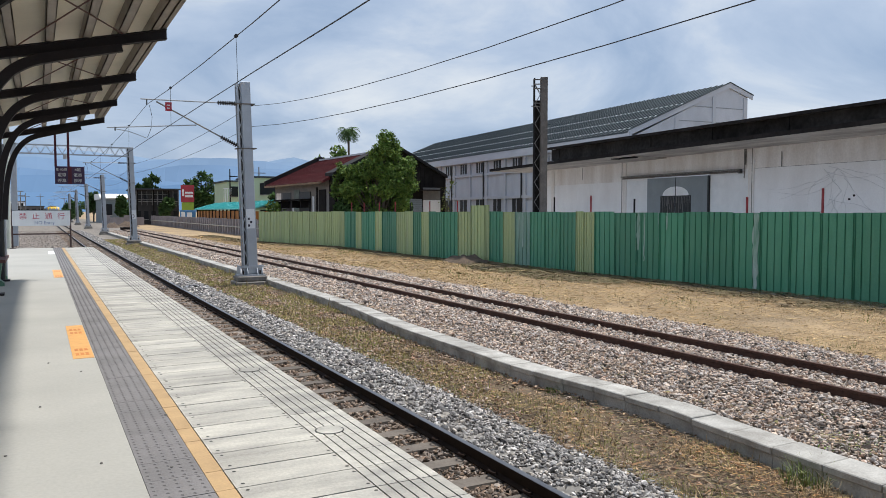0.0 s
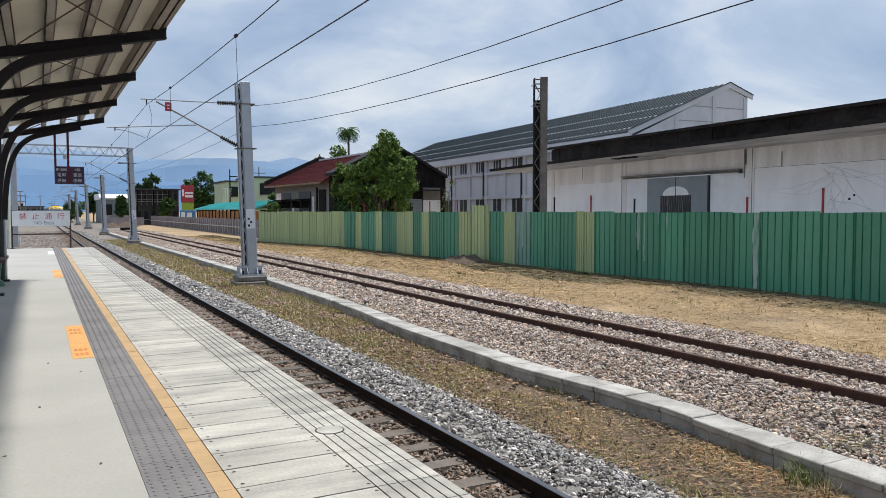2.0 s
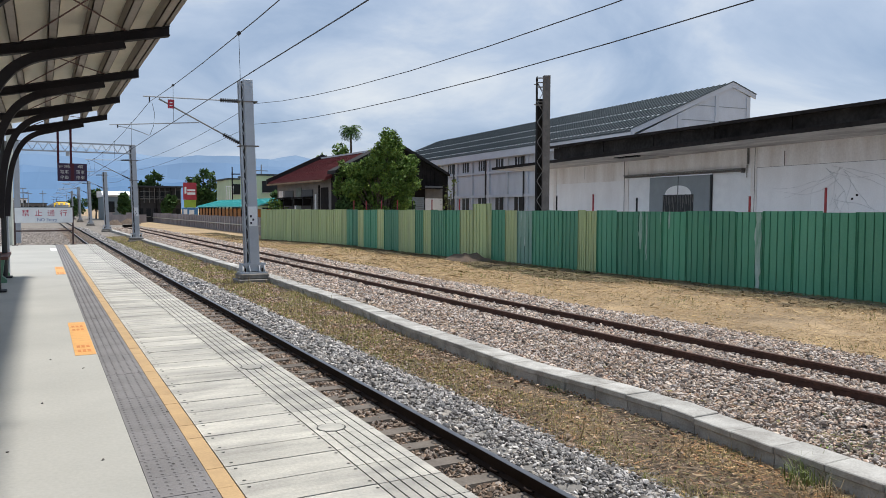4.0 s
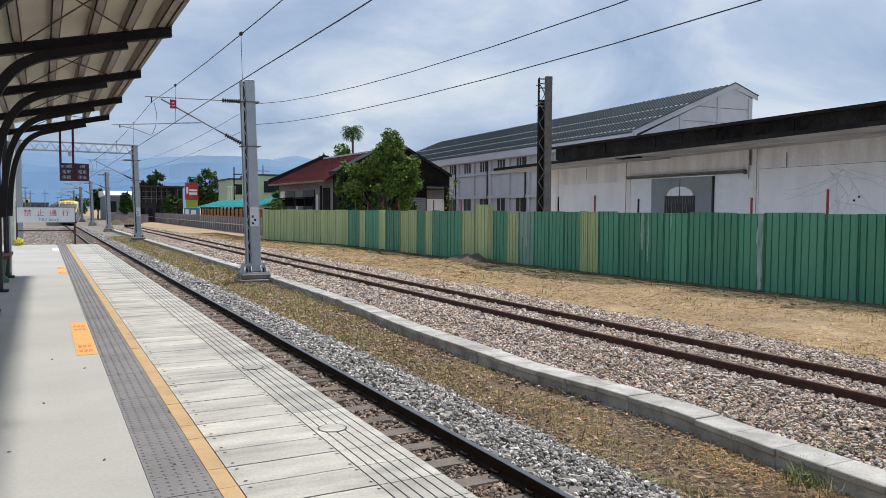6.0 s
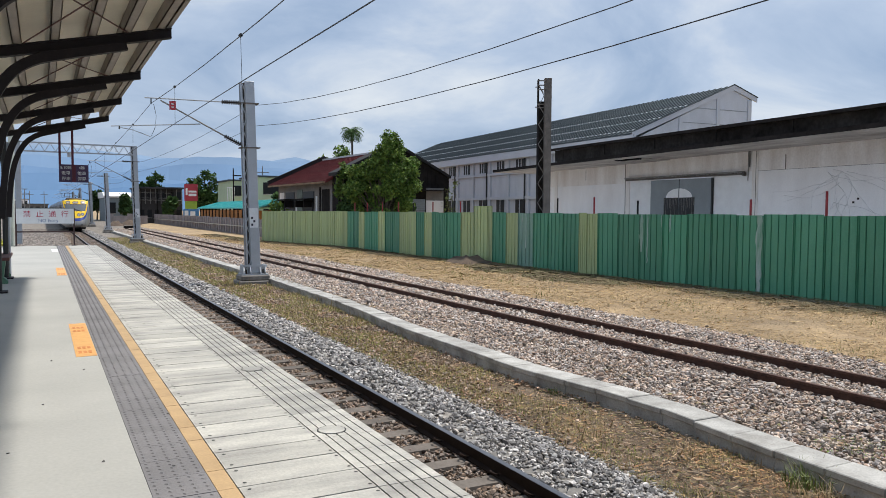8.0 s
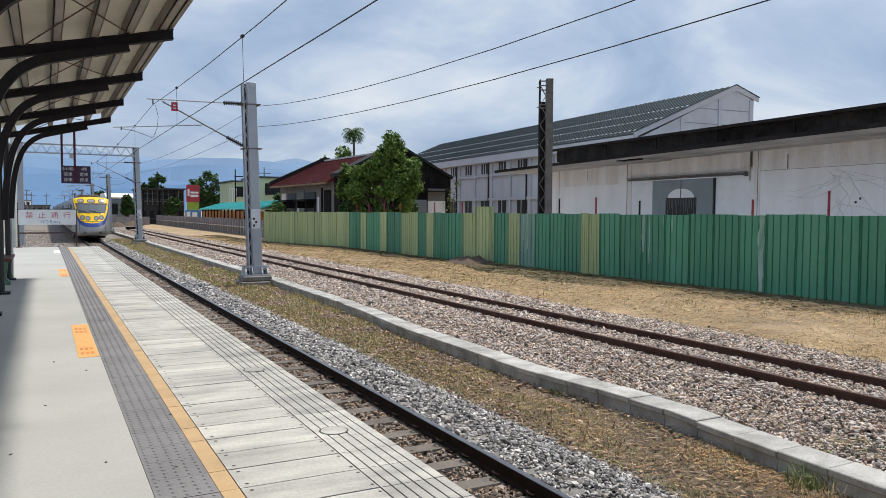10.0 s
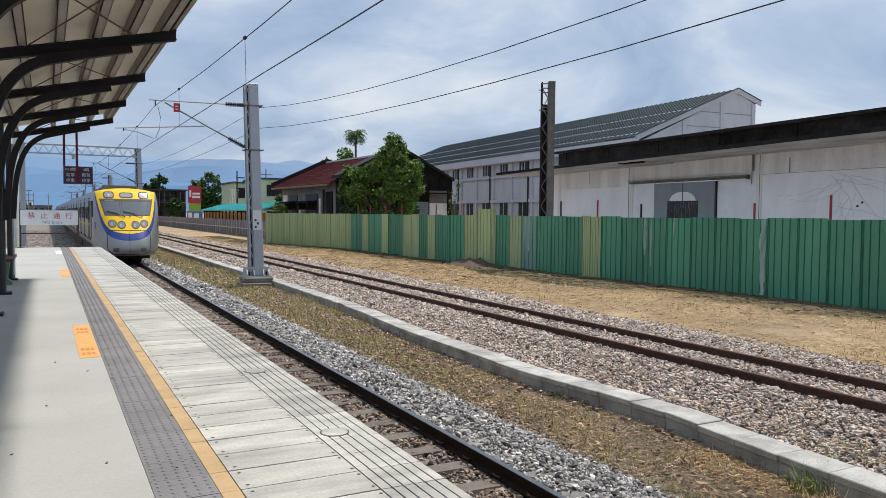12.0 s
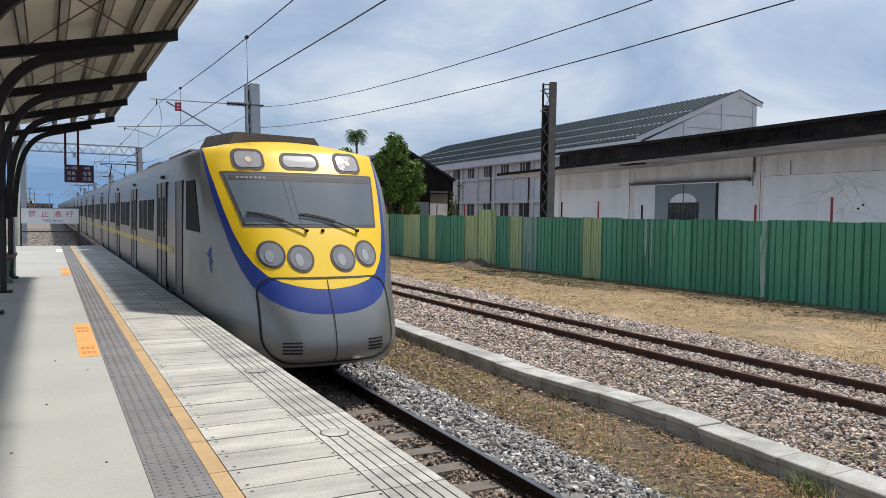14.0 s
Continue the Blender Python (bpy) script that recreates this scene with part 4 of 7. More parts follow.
def old_house():
    H = thing("old_house", "derelict dark boarded house with an oxide red roof", "house", pose(24.3, 54.0, 0, rz=3.0))
    hw, L, ez, rz, gz = 4.6, 14.0, 3.87, 6.07, 6.35
    bm = bmesh.new()
    prism(bm, [(-hw, -1.2), (hw, -1.2), (hw, ez), (0, rz - 0.1), (-hw, ez)], 1.2, L)
    part("wall", bm, M["house_wall"], H, "dirty grey rendered wall")
    bm = bmesh.new()
    prism(bm, [(-hw - 0.1, -1.2), (hw + 0.3, -1.2), (hw + 0.3, 4.2), (0, gz + 0.1), (-hw - 0.1, 4.35)], 0, 1.2)
    part("gable_wall", bm, M["wood_dark"], H, "blackened boarded gable")
    k = -hw
    while k < hw + 0.2:
        part("gable_board", cube(k, -0.03, -1.0, k + 0.17, 0.0, 4.3 + 0.42 * max(0, hw - abs(k + 0.1))), M["wood_dark"], H)
        k += 0.36
    bm = bmesh.new()
    prism(bm, [(-hw - 0.7, ez - 0.32), (0, rz - 0.08), (0, rz + 0.1), (-hw - 0.7, ez - 0.14)], 1.0, L + 0.6)
    prism(bm, [(0, rz - 0.08), (hw + 0.7, ez - 0.32), (hw + 0.7, ez - 0.14), (0, rz + 0.1)], 1.0, L + 0.6)
    part("roof", bm, M["roof_red"], H, "faded oxide red sheet roof")
    rib = finish("roof_rib", prism(bmesh.new(), [(-hw - 0.7, ez - 0.14), (0, rz + 0.1), (0, rz + 0.14), (-hw - 0.7, ez - 0.10)], 0, 0.06), M["roof_red"])
    for k in range(33):
        ob = new("roof_rib", rib)
        ob.parent = H
        ob.matrix_basis = pose(0, 1.0 + k * 0.42, 0)
    bm = bmesh.new()
    prism(bm, [(-hw - 0.4, 4.05), (0, gz + 0.15), (hw + 0.35, 4.1), (hw + 0.35, 4.3), (0, gz + 0.4), (-hw - 0.4, 4.3)], -0.35, 1.25)
    part("gable_roof", bm, M["eave_black"], H, "black gable roof edge")
    bm = bmesh.new()
    prism(bm, [(-hw - 0.8, ez - 0.3), (0, rz), (1.2, rz - 0.4), (1.2, rz - 0.1), (0, rz + 0.5), (-hw - 0.8, ez + 0.22)], L + 0.5, L + 0.75)
    part("far_verge", bm, M["eave_black"], H)
    part("ridge_cap", cube(-0.18, 1.0, rz + 0.06, 0.18, L + 0.5, rz + 0.2), M["fascia_grey"], H, "pale ridge cap")
    part("eave_gutter", cube(-hw - 0.85, 1.2, ez - 0.36, -hw - 0.7, L + 0.5, ez - 0.22), mat("rusty_gutter", (0.30, 0.20, 0.12), 0.8, var=0.2), H, "rusty gutter")
    x = -hw - 0.001
    for y0, y1, z0, z1, mm, lab in ((2.0, 3.4, 1.3, 3.1, "wood_dark", "boarded window"), (4.5, 4.75, -1, 2.6, "white", "pale post"), (5.2, 7.7, 0.2, 3.0, "black", "dark opening"), (9.1, 9.4, -0.5, 2.3, "white", "white strip"),
                                    (9.8, 11.9, 0.0, 3.0, "black", "dark opening"), (12.4, 13.5, -0.8, 3.0, "wall_cream", "pale wall panel"), (7.8, 9.0, -1, 3.2, "shutter_green", "green-grey shutter"), (3.7, 4.0, -1, 3.3, "wood_dark", "dark timber post")):
        part("opening", cube(x - 0.06, y0, z0, x + 0.01, y1, z1), M[mm], H, lab)
    for y0, y1 in ((5.2, 8.0), (9.8, 12.0)):
        bm = bmesh.new()
        prism(bm, [(x - 0.9, 2.25), (x, 2.3), (x, 2.45), (x - 0.9, 2.38)], y0, y1)
        for yy in (y0 + 0.3, y1 - 0.5):
            box(bm, x - 0.75, yy, 1.7, x - 0.1, yy + 0.18, 2.26)
        part("awning", bm, M["wood_dark"], H, "dark sheet awning")
    # right part of the gable: shutter and a white patched wall
    sh = bmesh.new()
    for i in range(22):
        box(sh, 1.1, -0.07 if i % 2 else -0.09, -0.9 + i * 0.15, 2.7, -0.04, -0.76 + i * 0.15)
    part("shutter", sh, M["door_grey"], H, "grey roller shutter")
    part("patched_wall", cube(2.8, -0.09, -1.2, 4.4, -0.035, 2.3), M["wall_white"], H, "patched white wall")
    part("patched_wall_top", cube(2.8, -0.08, 2.3, 4.4, -0.035, 3.3), M["house_wall"], H, "scorched upper wall")
    bm = bmesh.new()
    prism(bm, [(2.0, 3.05), (4.2, 3.05), (4.2, 3.12), (2.0, 3.12)], -0.9, 0.0)
    part("canopy_board", bm, M["wood_dark"], H)
    return H


old_house()


# ---- far side of the yard ----
M["mauve"] = mat("mauve_concrete", (0.34, 0.31, 0.315), 0.9, var=0.12, scale=1.0, fine=12, col2=(0.25, 0.225, 0.23), coord="World")


def picket_wall():
    P = thing("picket_wall", "low grey concrete picket wall with a rail", "wall", kind="structure")
    post = finish("picket", cube(-0.14, -0.16, -1.15, 0.06, 0.16, 0.62), M["mauve"])
    y = 62.0
    while y < 149:
        ob = new("picket", post)
        ob.parent = P
        ob.matrix_basis = pose(18.35 if y > 70 else 17.2 + (y - 62) * 0.14, y, random.uniform(-0.03, 0.03))
        y += 1.3
    part("panel", cube(18.38, 70, -1.15, 18.5, 149, 0.5), M["mauve"], P)
    part("coping", cube(18.2, 70, -0.28, 18.4, 149, -0.16), M["concrete"], P)


picket_wall()
M["turquoise"] = mat("turquoise_sheet", (0.10, 0.50, 0.48), 0.5, var=0.08, scale=0.4, coord="World")
M["orange_board"] = mat("orange_boards", (0.55, 0.22, 0.06), 0.8, var=0.15, scale=0.7, fine=6, coord="World")
M["billboard_red"] = mat("red_billboard", (0.45, 0.04, 0.06), 0.6, var=0.1, scale=1)
M["billboard_green"] = mat("green_billboard", (0.32, 0.45, 0.05), 0.6, var=0.1, scale=1)
M["billboard_blue"] = mat("blue_billboard", (0.08, 0.25, 0.5), 0.6, var=0.15, scale=2)
M["green_render"] = mat("pale_green_render", (0.50, 0.60, 0.42), 0.85, var=0.06, scale=0.3, coord="World")
M["dark_render"] = mat("dark_render", (0.055, 0.05, 0.05), 0.85, var=0.2, scale=0.4, coord="World")


def turquoise_shed():
    S = thing("shed", "open shed with a turquoise sheet roof and orange boards", "shed", pose(0, 0, 0))
    bm = bmesh.new()
    prism(bm, [(19.0, 1.6), (22.0, 2.45), (25, 1.6), (25, 1.7), (22, 2.55), (19.0, 1.7)], 76, 108)
    y = 76.0
    while y < 108:
        prism(bm, [(19.0, 1.7), (22.0, 2.55), (22.0, 2.61), (19.0, 1.76)], y, y + 0.12)
        y += 0.8
    part("roof", bm, M["turquoise"], S, "turquoise sheet roof")
    y = 77.0
    while y < 107.5:
        part("board", cube(19.3, y, -1.1, 19.4, y + 1.9, 1.45), M["orange_board"], S)
        part("post", cube(19.2, y + 1.9, -1.1, 19.36, y + 2.04, 1.65), M["wood_dark"], S)
        y += 2.05
    part("base", cube(19.45, 77, -1.2, 24.5, 107, 1.4), M["orange_board"], S)


turquoise_shed()


def far_building(name, label, x0, y0, x1, y1, z1, material, storeys, bays, roof=None, group=""):
    """A plain far block with storeys of windows on the side towards the tracks' camera end."""
    b = thing(name, label, "building", pose(0, 0, 0), group)
    part("wall", cube(x0, y0, -1.2, x1, y1, z1), material, b)
    part("roof", cube(x0 - 0.3, y0 - 0.3, z1, x1 + 0.3, y1 + 0.3, z1 + 0.25), roof or M["roof_grey"], b)
    sh = (z1 + 1.2) / storeys
    for s in range(storeys):
        for i in range(bays):
            bw = (x1 - x0) / bays
            xa = x0 + i * bw + bw * 0.2
            w = part("window", cube(xa, y0 - 0.08, -1.2 + s * sh + sh * 0.35, xa + bw * 0.6, y0 - 0.01, -1.2 + s * sh + sh * 0.8), M["glass_dark"], b)
            part("sill", cube(xa - 0.05, y0 - 0.16, -1.2 + s * sh + sh * 0.32, xa + bw * 0.6 + 0.05, y0 - 0.01, -1.2 + s * sh + sh * 0.35), M["kerb"], w)
    return b


far_building("dark_workshop", "dark two-storey workshop behind the picket wall", 15.7, 150, 23.5, 162, 5.4, M["dark_render"], 2, 6)
M["shed_wall"] = mat("blue_grey_sheet", (0.21, 0.25, 0.27), 0.7, var=0.08, scale=0.5, coord="World", stretch=(3, 3, 0.2))
far_building("white_shed", "white-roofed grey shed far beside the track", 11.6, 172, 16.6, 190, 3.9, M["shed_wall"], 1, 2, M["white"])
far_building("green_house", "pale green rendered house beyond the shed", 27.7, 110, 36, 120, 6.25, M["green_render"], 2, 2)
far_building("green_house", "narrow pale green house behind the trees", 27.3, 126, 30.2, 136, 6.2, M["green_render"], 2, 1)
far_building("white_house", "white low house near the horizon", -14, 420, -6, 430, 6.0, M["wall_white"], 2, 4)
far_building("apartment_block", "pale apartment block near the horizon", -22, 560, -16, 575, 21, M["wall_white"], 7, 3)
far_building("station_roof", "long low dark station roof across the tracks far off", -12, 330, 2.0, 345, 3.2, M["rust_steel"], 1, 6)


def billboard():
    b = thing("billboard", "red and green roadside billboard with white shapes", "billboard", pose(0, 0, 0))
    for x in (21.1, 22.4):
        part("post", cube(x, 130.1, -1.2, x + 0.15, 130.25, 5.6), M["steel_dark"], b)
    part("red_panel", cube(20.7, 130, 2.9, 22.8, 130.1, 5.7), M["billboard_red"], b, "red panel")
    part("green_panel", cube(20.8, 130, 1.6, 22.7, 130.1, 2.85), M["billboard_green"], b, "yellow-green panel")
    part("blue_panel", cube(20.5, 130, 0.1, 23.0, 130.1, 1.55), M["billboard_blue"], b, "blue panel")
    for x0, z0, x1, z1 in ((20.9, 3.9, 21.2, 5.0), (21.35, 3.7, 22.6, 4.1), (21.35, 4.3, 22.6, 4.6), (20.7, 0.5, 21.3, 1.3), (21.6, 0.4, 22.4, 1.2)):
        part("white_bar", cube(x0, 129.95, z0, x1, 130.0, z1), M["white"], b)


billboard()


def parked_car():
    c = thing("car", "dark car parked by the far shed", "car", pose(14.6, 150, -1.15, rz=10))
    bm = bmesh.new()
    prism(bm, [(-2.1, 0.3), (2.1, 0.3), (2.15, 0.8), (1.2, 0.95), (0.7, 1.45), (-1.0, 1.45), (-1.7, 0.95), (-2.15, 0.85)], -0.85, 0.85, axis="y")
    part("body", bm, M["black"], c)
    for x in (-1.3, 1.3):
        for y in (-0.8, 0.65):
            part("wheel", tube(bmesh.new(), [(x, y, 0.32), (x, y + 0.18, 0.32)], 0.32, 14), M["train_dark"], c)


parked_car()


def workshop_front():
    """The open upper gallery of the dark workshop: posts, rails and a thin roof edge."""
    g = thing("gallery", "pale steel gallery frame on the dark workshop", "frame", pose(0, 149.4, 0))
    for i in range(9):
        x = 15.9 + i * 0.92
        part("post", cube(x, 0, 2.5, x + 0.09, 0.1, 5.2), M["lattice"], g)
    for z in (3.2, 3.55, 4.5):
        part("rail", cube(15.8, -0.03, z, 21.6, 0.05, z + 0.07), M["lattice"], g)
    part("roof_edge", cube(15.3, -0.6, 5.3, 22.6, 0.6, 5.55), M["dark_render"], g)
    for x in (16.0, 18.8, 21.4):
        part("leg", cube(x, -0.4, -1.2, x + 0.16, -0.25, 5.3), M["wood_dark"], g)


workshop_front()


def shed_gable():
    solid("shed_roof", prism(bmesh.new(), [(171.4, 4.17), (190.3, 4.17), (190.3, 5.25), (176, 5.1)], 11.3, 16.9, axis="x"), M["white"], "white sheet roof of the far grey shed", "roof")


shed_gable()


def track_end():
    """Low wall and heaps where the siding ends."""
    w = thing("low_wall", "low grey concrete wall past the siding's end", "wall", kind="structure")
    for i in range(6):
        part("wall_block", cube(9.6 + i * 1.15, 140 + i * 0.6, -1.2, 10.72 + i * 1.15, 140.3 + i * 0.6, 0.35 if i % 3 else 0.7), M["mauve"], w)
    s = thing("buffer_stop", "dark timber buffer stop at the siding's end", "buffer stop", pose(9.66, 100, -1.05))
    part("beam", cube(-0.9, -0.15, 0.2, 0.9, 0.15, 0.5, 0.02), M["wood_dark"], s)
    for x in (-0.6, 0.6):
        part("strut", bar(bmesh.new(), (x, 0.1, 0.35), (x, 1.6, -0.1), 0.14), M["wood_dark"], s)
    p = thing("utility_pole", "thin dark utility pole behind the shed", "pole", pose(24.7, 112, -1.2))
    part("shaft", tube(bmesh.new(), [(0, 0, 0), (0, 0, 8.7)], 0.12, 8, 0.08), M["wood_dark"], p)
    part("crossarm", cube(-0.1, -0.08, 7.6, 1.1, 0.08, 7.75), M["wood_dark"], p)
    r = thing("white_rack", "white pipe rack above the turquoise shed", "rack", pose(26.3, 124, 0))
    for i in range(5):
        part("upright", bar(bmesh.new(), (i * 0.27, 0, 2.2), (i * 0.27 + 0.12, 0, 5.1), 0.07), M["white"], r)
    part("rung", cube(0, -0.04, 5.0, 1.3, 0.04, 5.1), M["white"], r)


track_end()



# ---- overhead line ----
M["insulator"] = mat("dark_insulator", (0.02, 0.016, 0.015), 0.35, var=0.1)
M["wire"] = mat("wire", (0.03, 0.03, 0.032), 0.5, var=0.1)
M["plate_white"] = mat("white_plate", (0.72, 0.74, 0.76), 0.5, var=0.05)
M["ink"] = mat("dark_ink", (0.03, 0.03, 0.05), 0.6, var=0.05)


def insulator(parent, a, b, n=8):
    a, b = Vector(a), Vector(b)
    bm = bmesh.new()
    tube(bm, [a, b], 0.03, 8)
    for i in range(n):
        p = a.lerp(b, (i + 0.5) / n)
        d = (b - a).normalized() * 0.018
        tube(bm, [p - d, p + d], 0.075, 10)
    return part("insulator", bm, M["insulator"], parent, "dark ribbed insulator")


def mast(y, h, near):
    """A lattice mast on a concrete foot with its cantilever over the first track."""
    x, base = 6.7, -1.25
    top = h - base
    m = thing("catenary_mast", "grey galvanised lattice catenary mast with a bracket arm", "mast", pose(x, y, base), group="catenary masts")
    part("foot", cube(-0.6, -0.5, -0.2, 0.6, 0.5, 0.16, 0.03), M["foot"], m, "grey concrete foot")
    part("upper_foot", cube(-0.52, -0.42, 0.16, 0.52, 0.42, 0.36, 0.04), M["foot"], m, "chipped upper concrete block")
    bm = bmesh.new()
    box(bm, -0.46, -0.36, 0.36, 0.46, 0.36, 0.40)
    for gx in (-0.42, -0.17, 0.17, 0.36):
        prism(bm, [(-0.34, 0.40), (0.34, 0.40), (0.34, 0.46), (0.18, 0.72), (-0.18, 0.72), (-0.34, 0.46)], gx, gx + 0.03, axis="x")
    box(bm, -0.44, -0.22, 0.64, 0.44, -0.19, 0.72)
    part("base_frame", bm, M["galv"], m, "galvanised gusset frame")
    for sx in (-0.3, 0.3):
        for sy in (-0.22, 0.22):
            part("bolt", tube(bmesh.new(), [(sx, sy, 0.4), (sx, sy, 0.55)], 0.025, 6), M["rail_dark"], m)
    w0, w1 = 0.25, 0.23
    lean = pose(0, 0, 0, ry=-1.5)      # the shaft leans towards the track
    bm = bmesh.new()
    v = [bm.verts.new(p) for p in ((-w0 + 0.16, -0.17, 0.42), (w0, -0.17, 0.42), (w0, 0.17, 0.42), (-w0 + 0.16, 0.17, 0.42), (-w1 + 0.13, -0.15, top), (w1, -0.15, top), (w1, 0.15, top), (-w1 + 0.13, 0.15, top))]
    for q in ((3, 2, 1, 0), (4, 5, 6, 7), (0, 1, 5, 4), (1, 2, 6, 5), (2, 3, 7, 6), (3, 0, 4, 7)):
        bm.faces.new([v[i] for i in q])
    bmesh.ops.bevel(bm, geom=bm.edges[:], offset=0.012, segments=1, affect='EDGES')
    part("column", bm, M["galv"], m, "galvanised channel face", m=lean)
    bm = bmesh.new()
    box(bm, -w0, -0.16, 0.42, -w0 + 0.05, -0.12, top - 0.05)
    box(bm, -w0, 0.12, 0.42, -w0 + 0.05, 0.16, top - 0.05)
    part("flange", bm, M["galv"], m, m=lean)
    part("web", cube(-w0 + 0.05, 0.05, 0.42, -w0 + 0.16, 0.1, top - 0.05), M["steel_dark"], m, m=lean)
    z, s = 0.5, 1
    step = 0.42 if near else 0.6
    while z < top - 0.4:
        a, b = (-w0 + 0.02, -w0 + 0.17) if s > 0 else (-w0 + 0.17, -w0 + 0.02)
        part("lacing", bar(bmesh.new(), (a, -0.15, z), (b, -0.15, z + step), 0.036, 0.02), M["galv"], m, m=lean)
        z += step
        s = -s
    for z in (5.22, 3.65):
        part("clamp", cube(-w0 - 0.08, -0.19, z - base - 0.018, w0 + 0.12, 0.19, z - base + 0.018), M["rust_steel"], m, m=lean)
    if near:
        pl = part("plate", cube(-0.1, -0.19, 2.05, 0.2, -0.175, 2.75), M["plate_white"], m, "white plate with dark marks", m=lean)
        for i in range(3):
            part("bar_of_writing", cube(-0.05 + 0.08 * (i % 2), -0.195, 2.12 + 0.12 * i, 0.02 + 0.08 * (i % 2), -0.19, 2.2 + 0.12 * i), M["ink"], pl)

    def L(wx, z):
        return (wx - x, 0, z - base)
    part("top_tube", tube(bmesh.new(), [L(6.3, 5.23), L(3.1, 5.18)], 0.024, 8), M["galv"], m)
    insulator(m, L(6.25, 5.225), L(5.62, 5.22))
    part("strut", tube(bmesh.new(), [L(6.37, 3.70), L(3.6, 5.12)], 0.026, 8), M["lattice"], m)
    insulator(m, L(6.28, 3.75), L(5.72, 4.03))
    part("steady_tube", tube(bmesh.new(), [L(4.9, 4.4), L(2.05, 4.17)], 0.02, 8), M["galv"], m)
    part("registration_arm", tube(bmesh.new(), [L(2.3, 4.14), L(2.7, 4.08), L(3.0, 3.98), L(3.28, 3.88)], 0.014, 6), M["galv"], m)
    part("drop_link", tube(bmesh.new(), [L(2.3, 4.2), L(2.3, 4.08)], 0.02, 6), M["steel_dark"], m)
    part("hanger", tube(bmesh.new(), [L(3.3, 5.16), L(3.3, 4.98)], 0.02, 6), M["steel_dark"], m)
    part("jumper", tube(bmesh.new(), [L(3.38, 4.98), L(3.46, 4.6), L(3.42, 4.2), L(3.3, 3.9)], 0.008, 5), M["wire"], m)
    if near and y < 40:
        pl = part("bracket_plate", cube(*L(3.88, 4.82)[:1], -0.04, L(0, 4.82)[2], L(4.09, 0)[0], -0.03, L(0, 5.12)[2]), M["billboard_red"], m, "small red plate on the bracket")
        part("bar_of_writing", cube(L(3.94, 0)[0], -0.046, L(0, 4.90)[2], L(4.03, 0)[0], -0.04, L(0, 4.935)[2]), M["plate_white"], pl)
        part("bar_of_writing", cube(L(3.94, 0)[0], -0.046, L(0, 5.0)[2], L(4.03, 0)[0], -0.04, L(0, 5.035)[2]), M["plate_white"], pl)
    return m


mast(27.3, 6.0, True)
mast(64.8, 6.46, True)
for yy in (95, 128, 163, 200):
    mast(yy, 5.6, False)


def gantry():
    g = thing("gantry", "galvanised truss gantry across the platform tracks", "gantry", pose(0, 64.8, 0))
    x0, x1 = -1.6, 6.5
    for z in (5.76, 6.42):
        for y in (-0.18, 0.18):
            part("chord", bar(bmesh.new(), (x0, y, z), (x1, y, z - 0.02), 0.08), M["galv"], g)
    n = 22
    for i in range(n):
        a, b = x0 + (x1 - x0) * i / n, x0 + (x1 - x0) * (i + 1) / n
        za, zb = (5.78, 6.4) if i % 2 else (6.4, 5.78)
        part("diagonal", bar(bmesh.new(), (a, -0.18, za), (b, -0.18, zb), 0.05), M["galv"], g)
    part("far_column", cube(-1.75, -0.22, -1.2, -1.35, 0.22, 6.5, 0.02), M["galv"], g)
    part("lamp", tube(bmesh.new(), [(1.9, 0, 5.72), (1.9, 0, 5.4)], 0.14, 12), M["galv"], g, "hanging lamp")


gantry()


def wire(name, pts, r, label):
    bm = bmesh.new()
    tube(bm, pts, r, 5)
    return solid(name, bm, M["wire"], label, "wire", "overhead wires")


def overhead():
    span = [(-11.0, 5.0), (27.3, 5.0), (64.8, 5.0), (95, 5.0), (128, 5.0), (163, 5.0), (200, 5.0)]
    pts = []
    for (a, za), (b, zb) in zip(span, span[1:]):
        for i in range(8):
            u = i / 8
            y = a + (b - a) * u
            pts.append((3.3, y, za - (0.40 if b < 30 else 0.3) * 4 * u * (1 - u)))
    pts.append((3.3, 200, 5.0))
    wire("messenger_wire", pts, 0.0095, "dark messenger wire over the track")
    def contact_x(y):
        return float(np.interp(y, (-11, 8, 14, 27, 65, 200), (3.38, 3.37, 3.31, 3.28, 3.3, 3.3)))
    wire("contact_wire", [(contact_x(y), y, 3.81) for y in range(-11, 201, 4)], 0.0095, "dark contact wire over the track")
    ys = [p[1] for p in pts]
    zs = [p[2] for p in pts]
    for y in (-1.0, 6.8, 14.25, 22.1, 33, 41, 49, 57, 72, 80, 88):
        z = float(np.interp(y, ys, zs))
        d = thing("dropper", "thin dropper wire between messenger and contact wire", "wire", pose(3.29, y, 0), group="droppers")
        part("strand", tube(bmesh.new(), [(contact_x(y) - 3.29, 0, 3.81), (0, 0, z)], 0.005, 5), M["wire"], d)
        part("clamp", tube(bmesh.new(), [(0, -0.04, z), (0, 0.04, z)], 0.035, 8), M["wire"], d)
    # two feeders on the outer side of the masts, sagging from mast to mast
    for top, sag in ((5.17, 0.96), (4.44, 0.75)):
        pts = []
        for a, b, sg in ((-11.0, 27.25, sag), (27.25, 64.8, sag * 0.3), (64.8, 95, sag * 0.5), (95, 128, sag * 0.5)):
            pts += [(6.9 - 0.1 * (a > 20), a + (b - a) * u, top - 4 * sg * u * (1 - u)) for u in [i / 12 for i in range(12)]]
        wire("feeder_wire", pts, 0.0085, "thin feeder wire on the masts")


overhead()


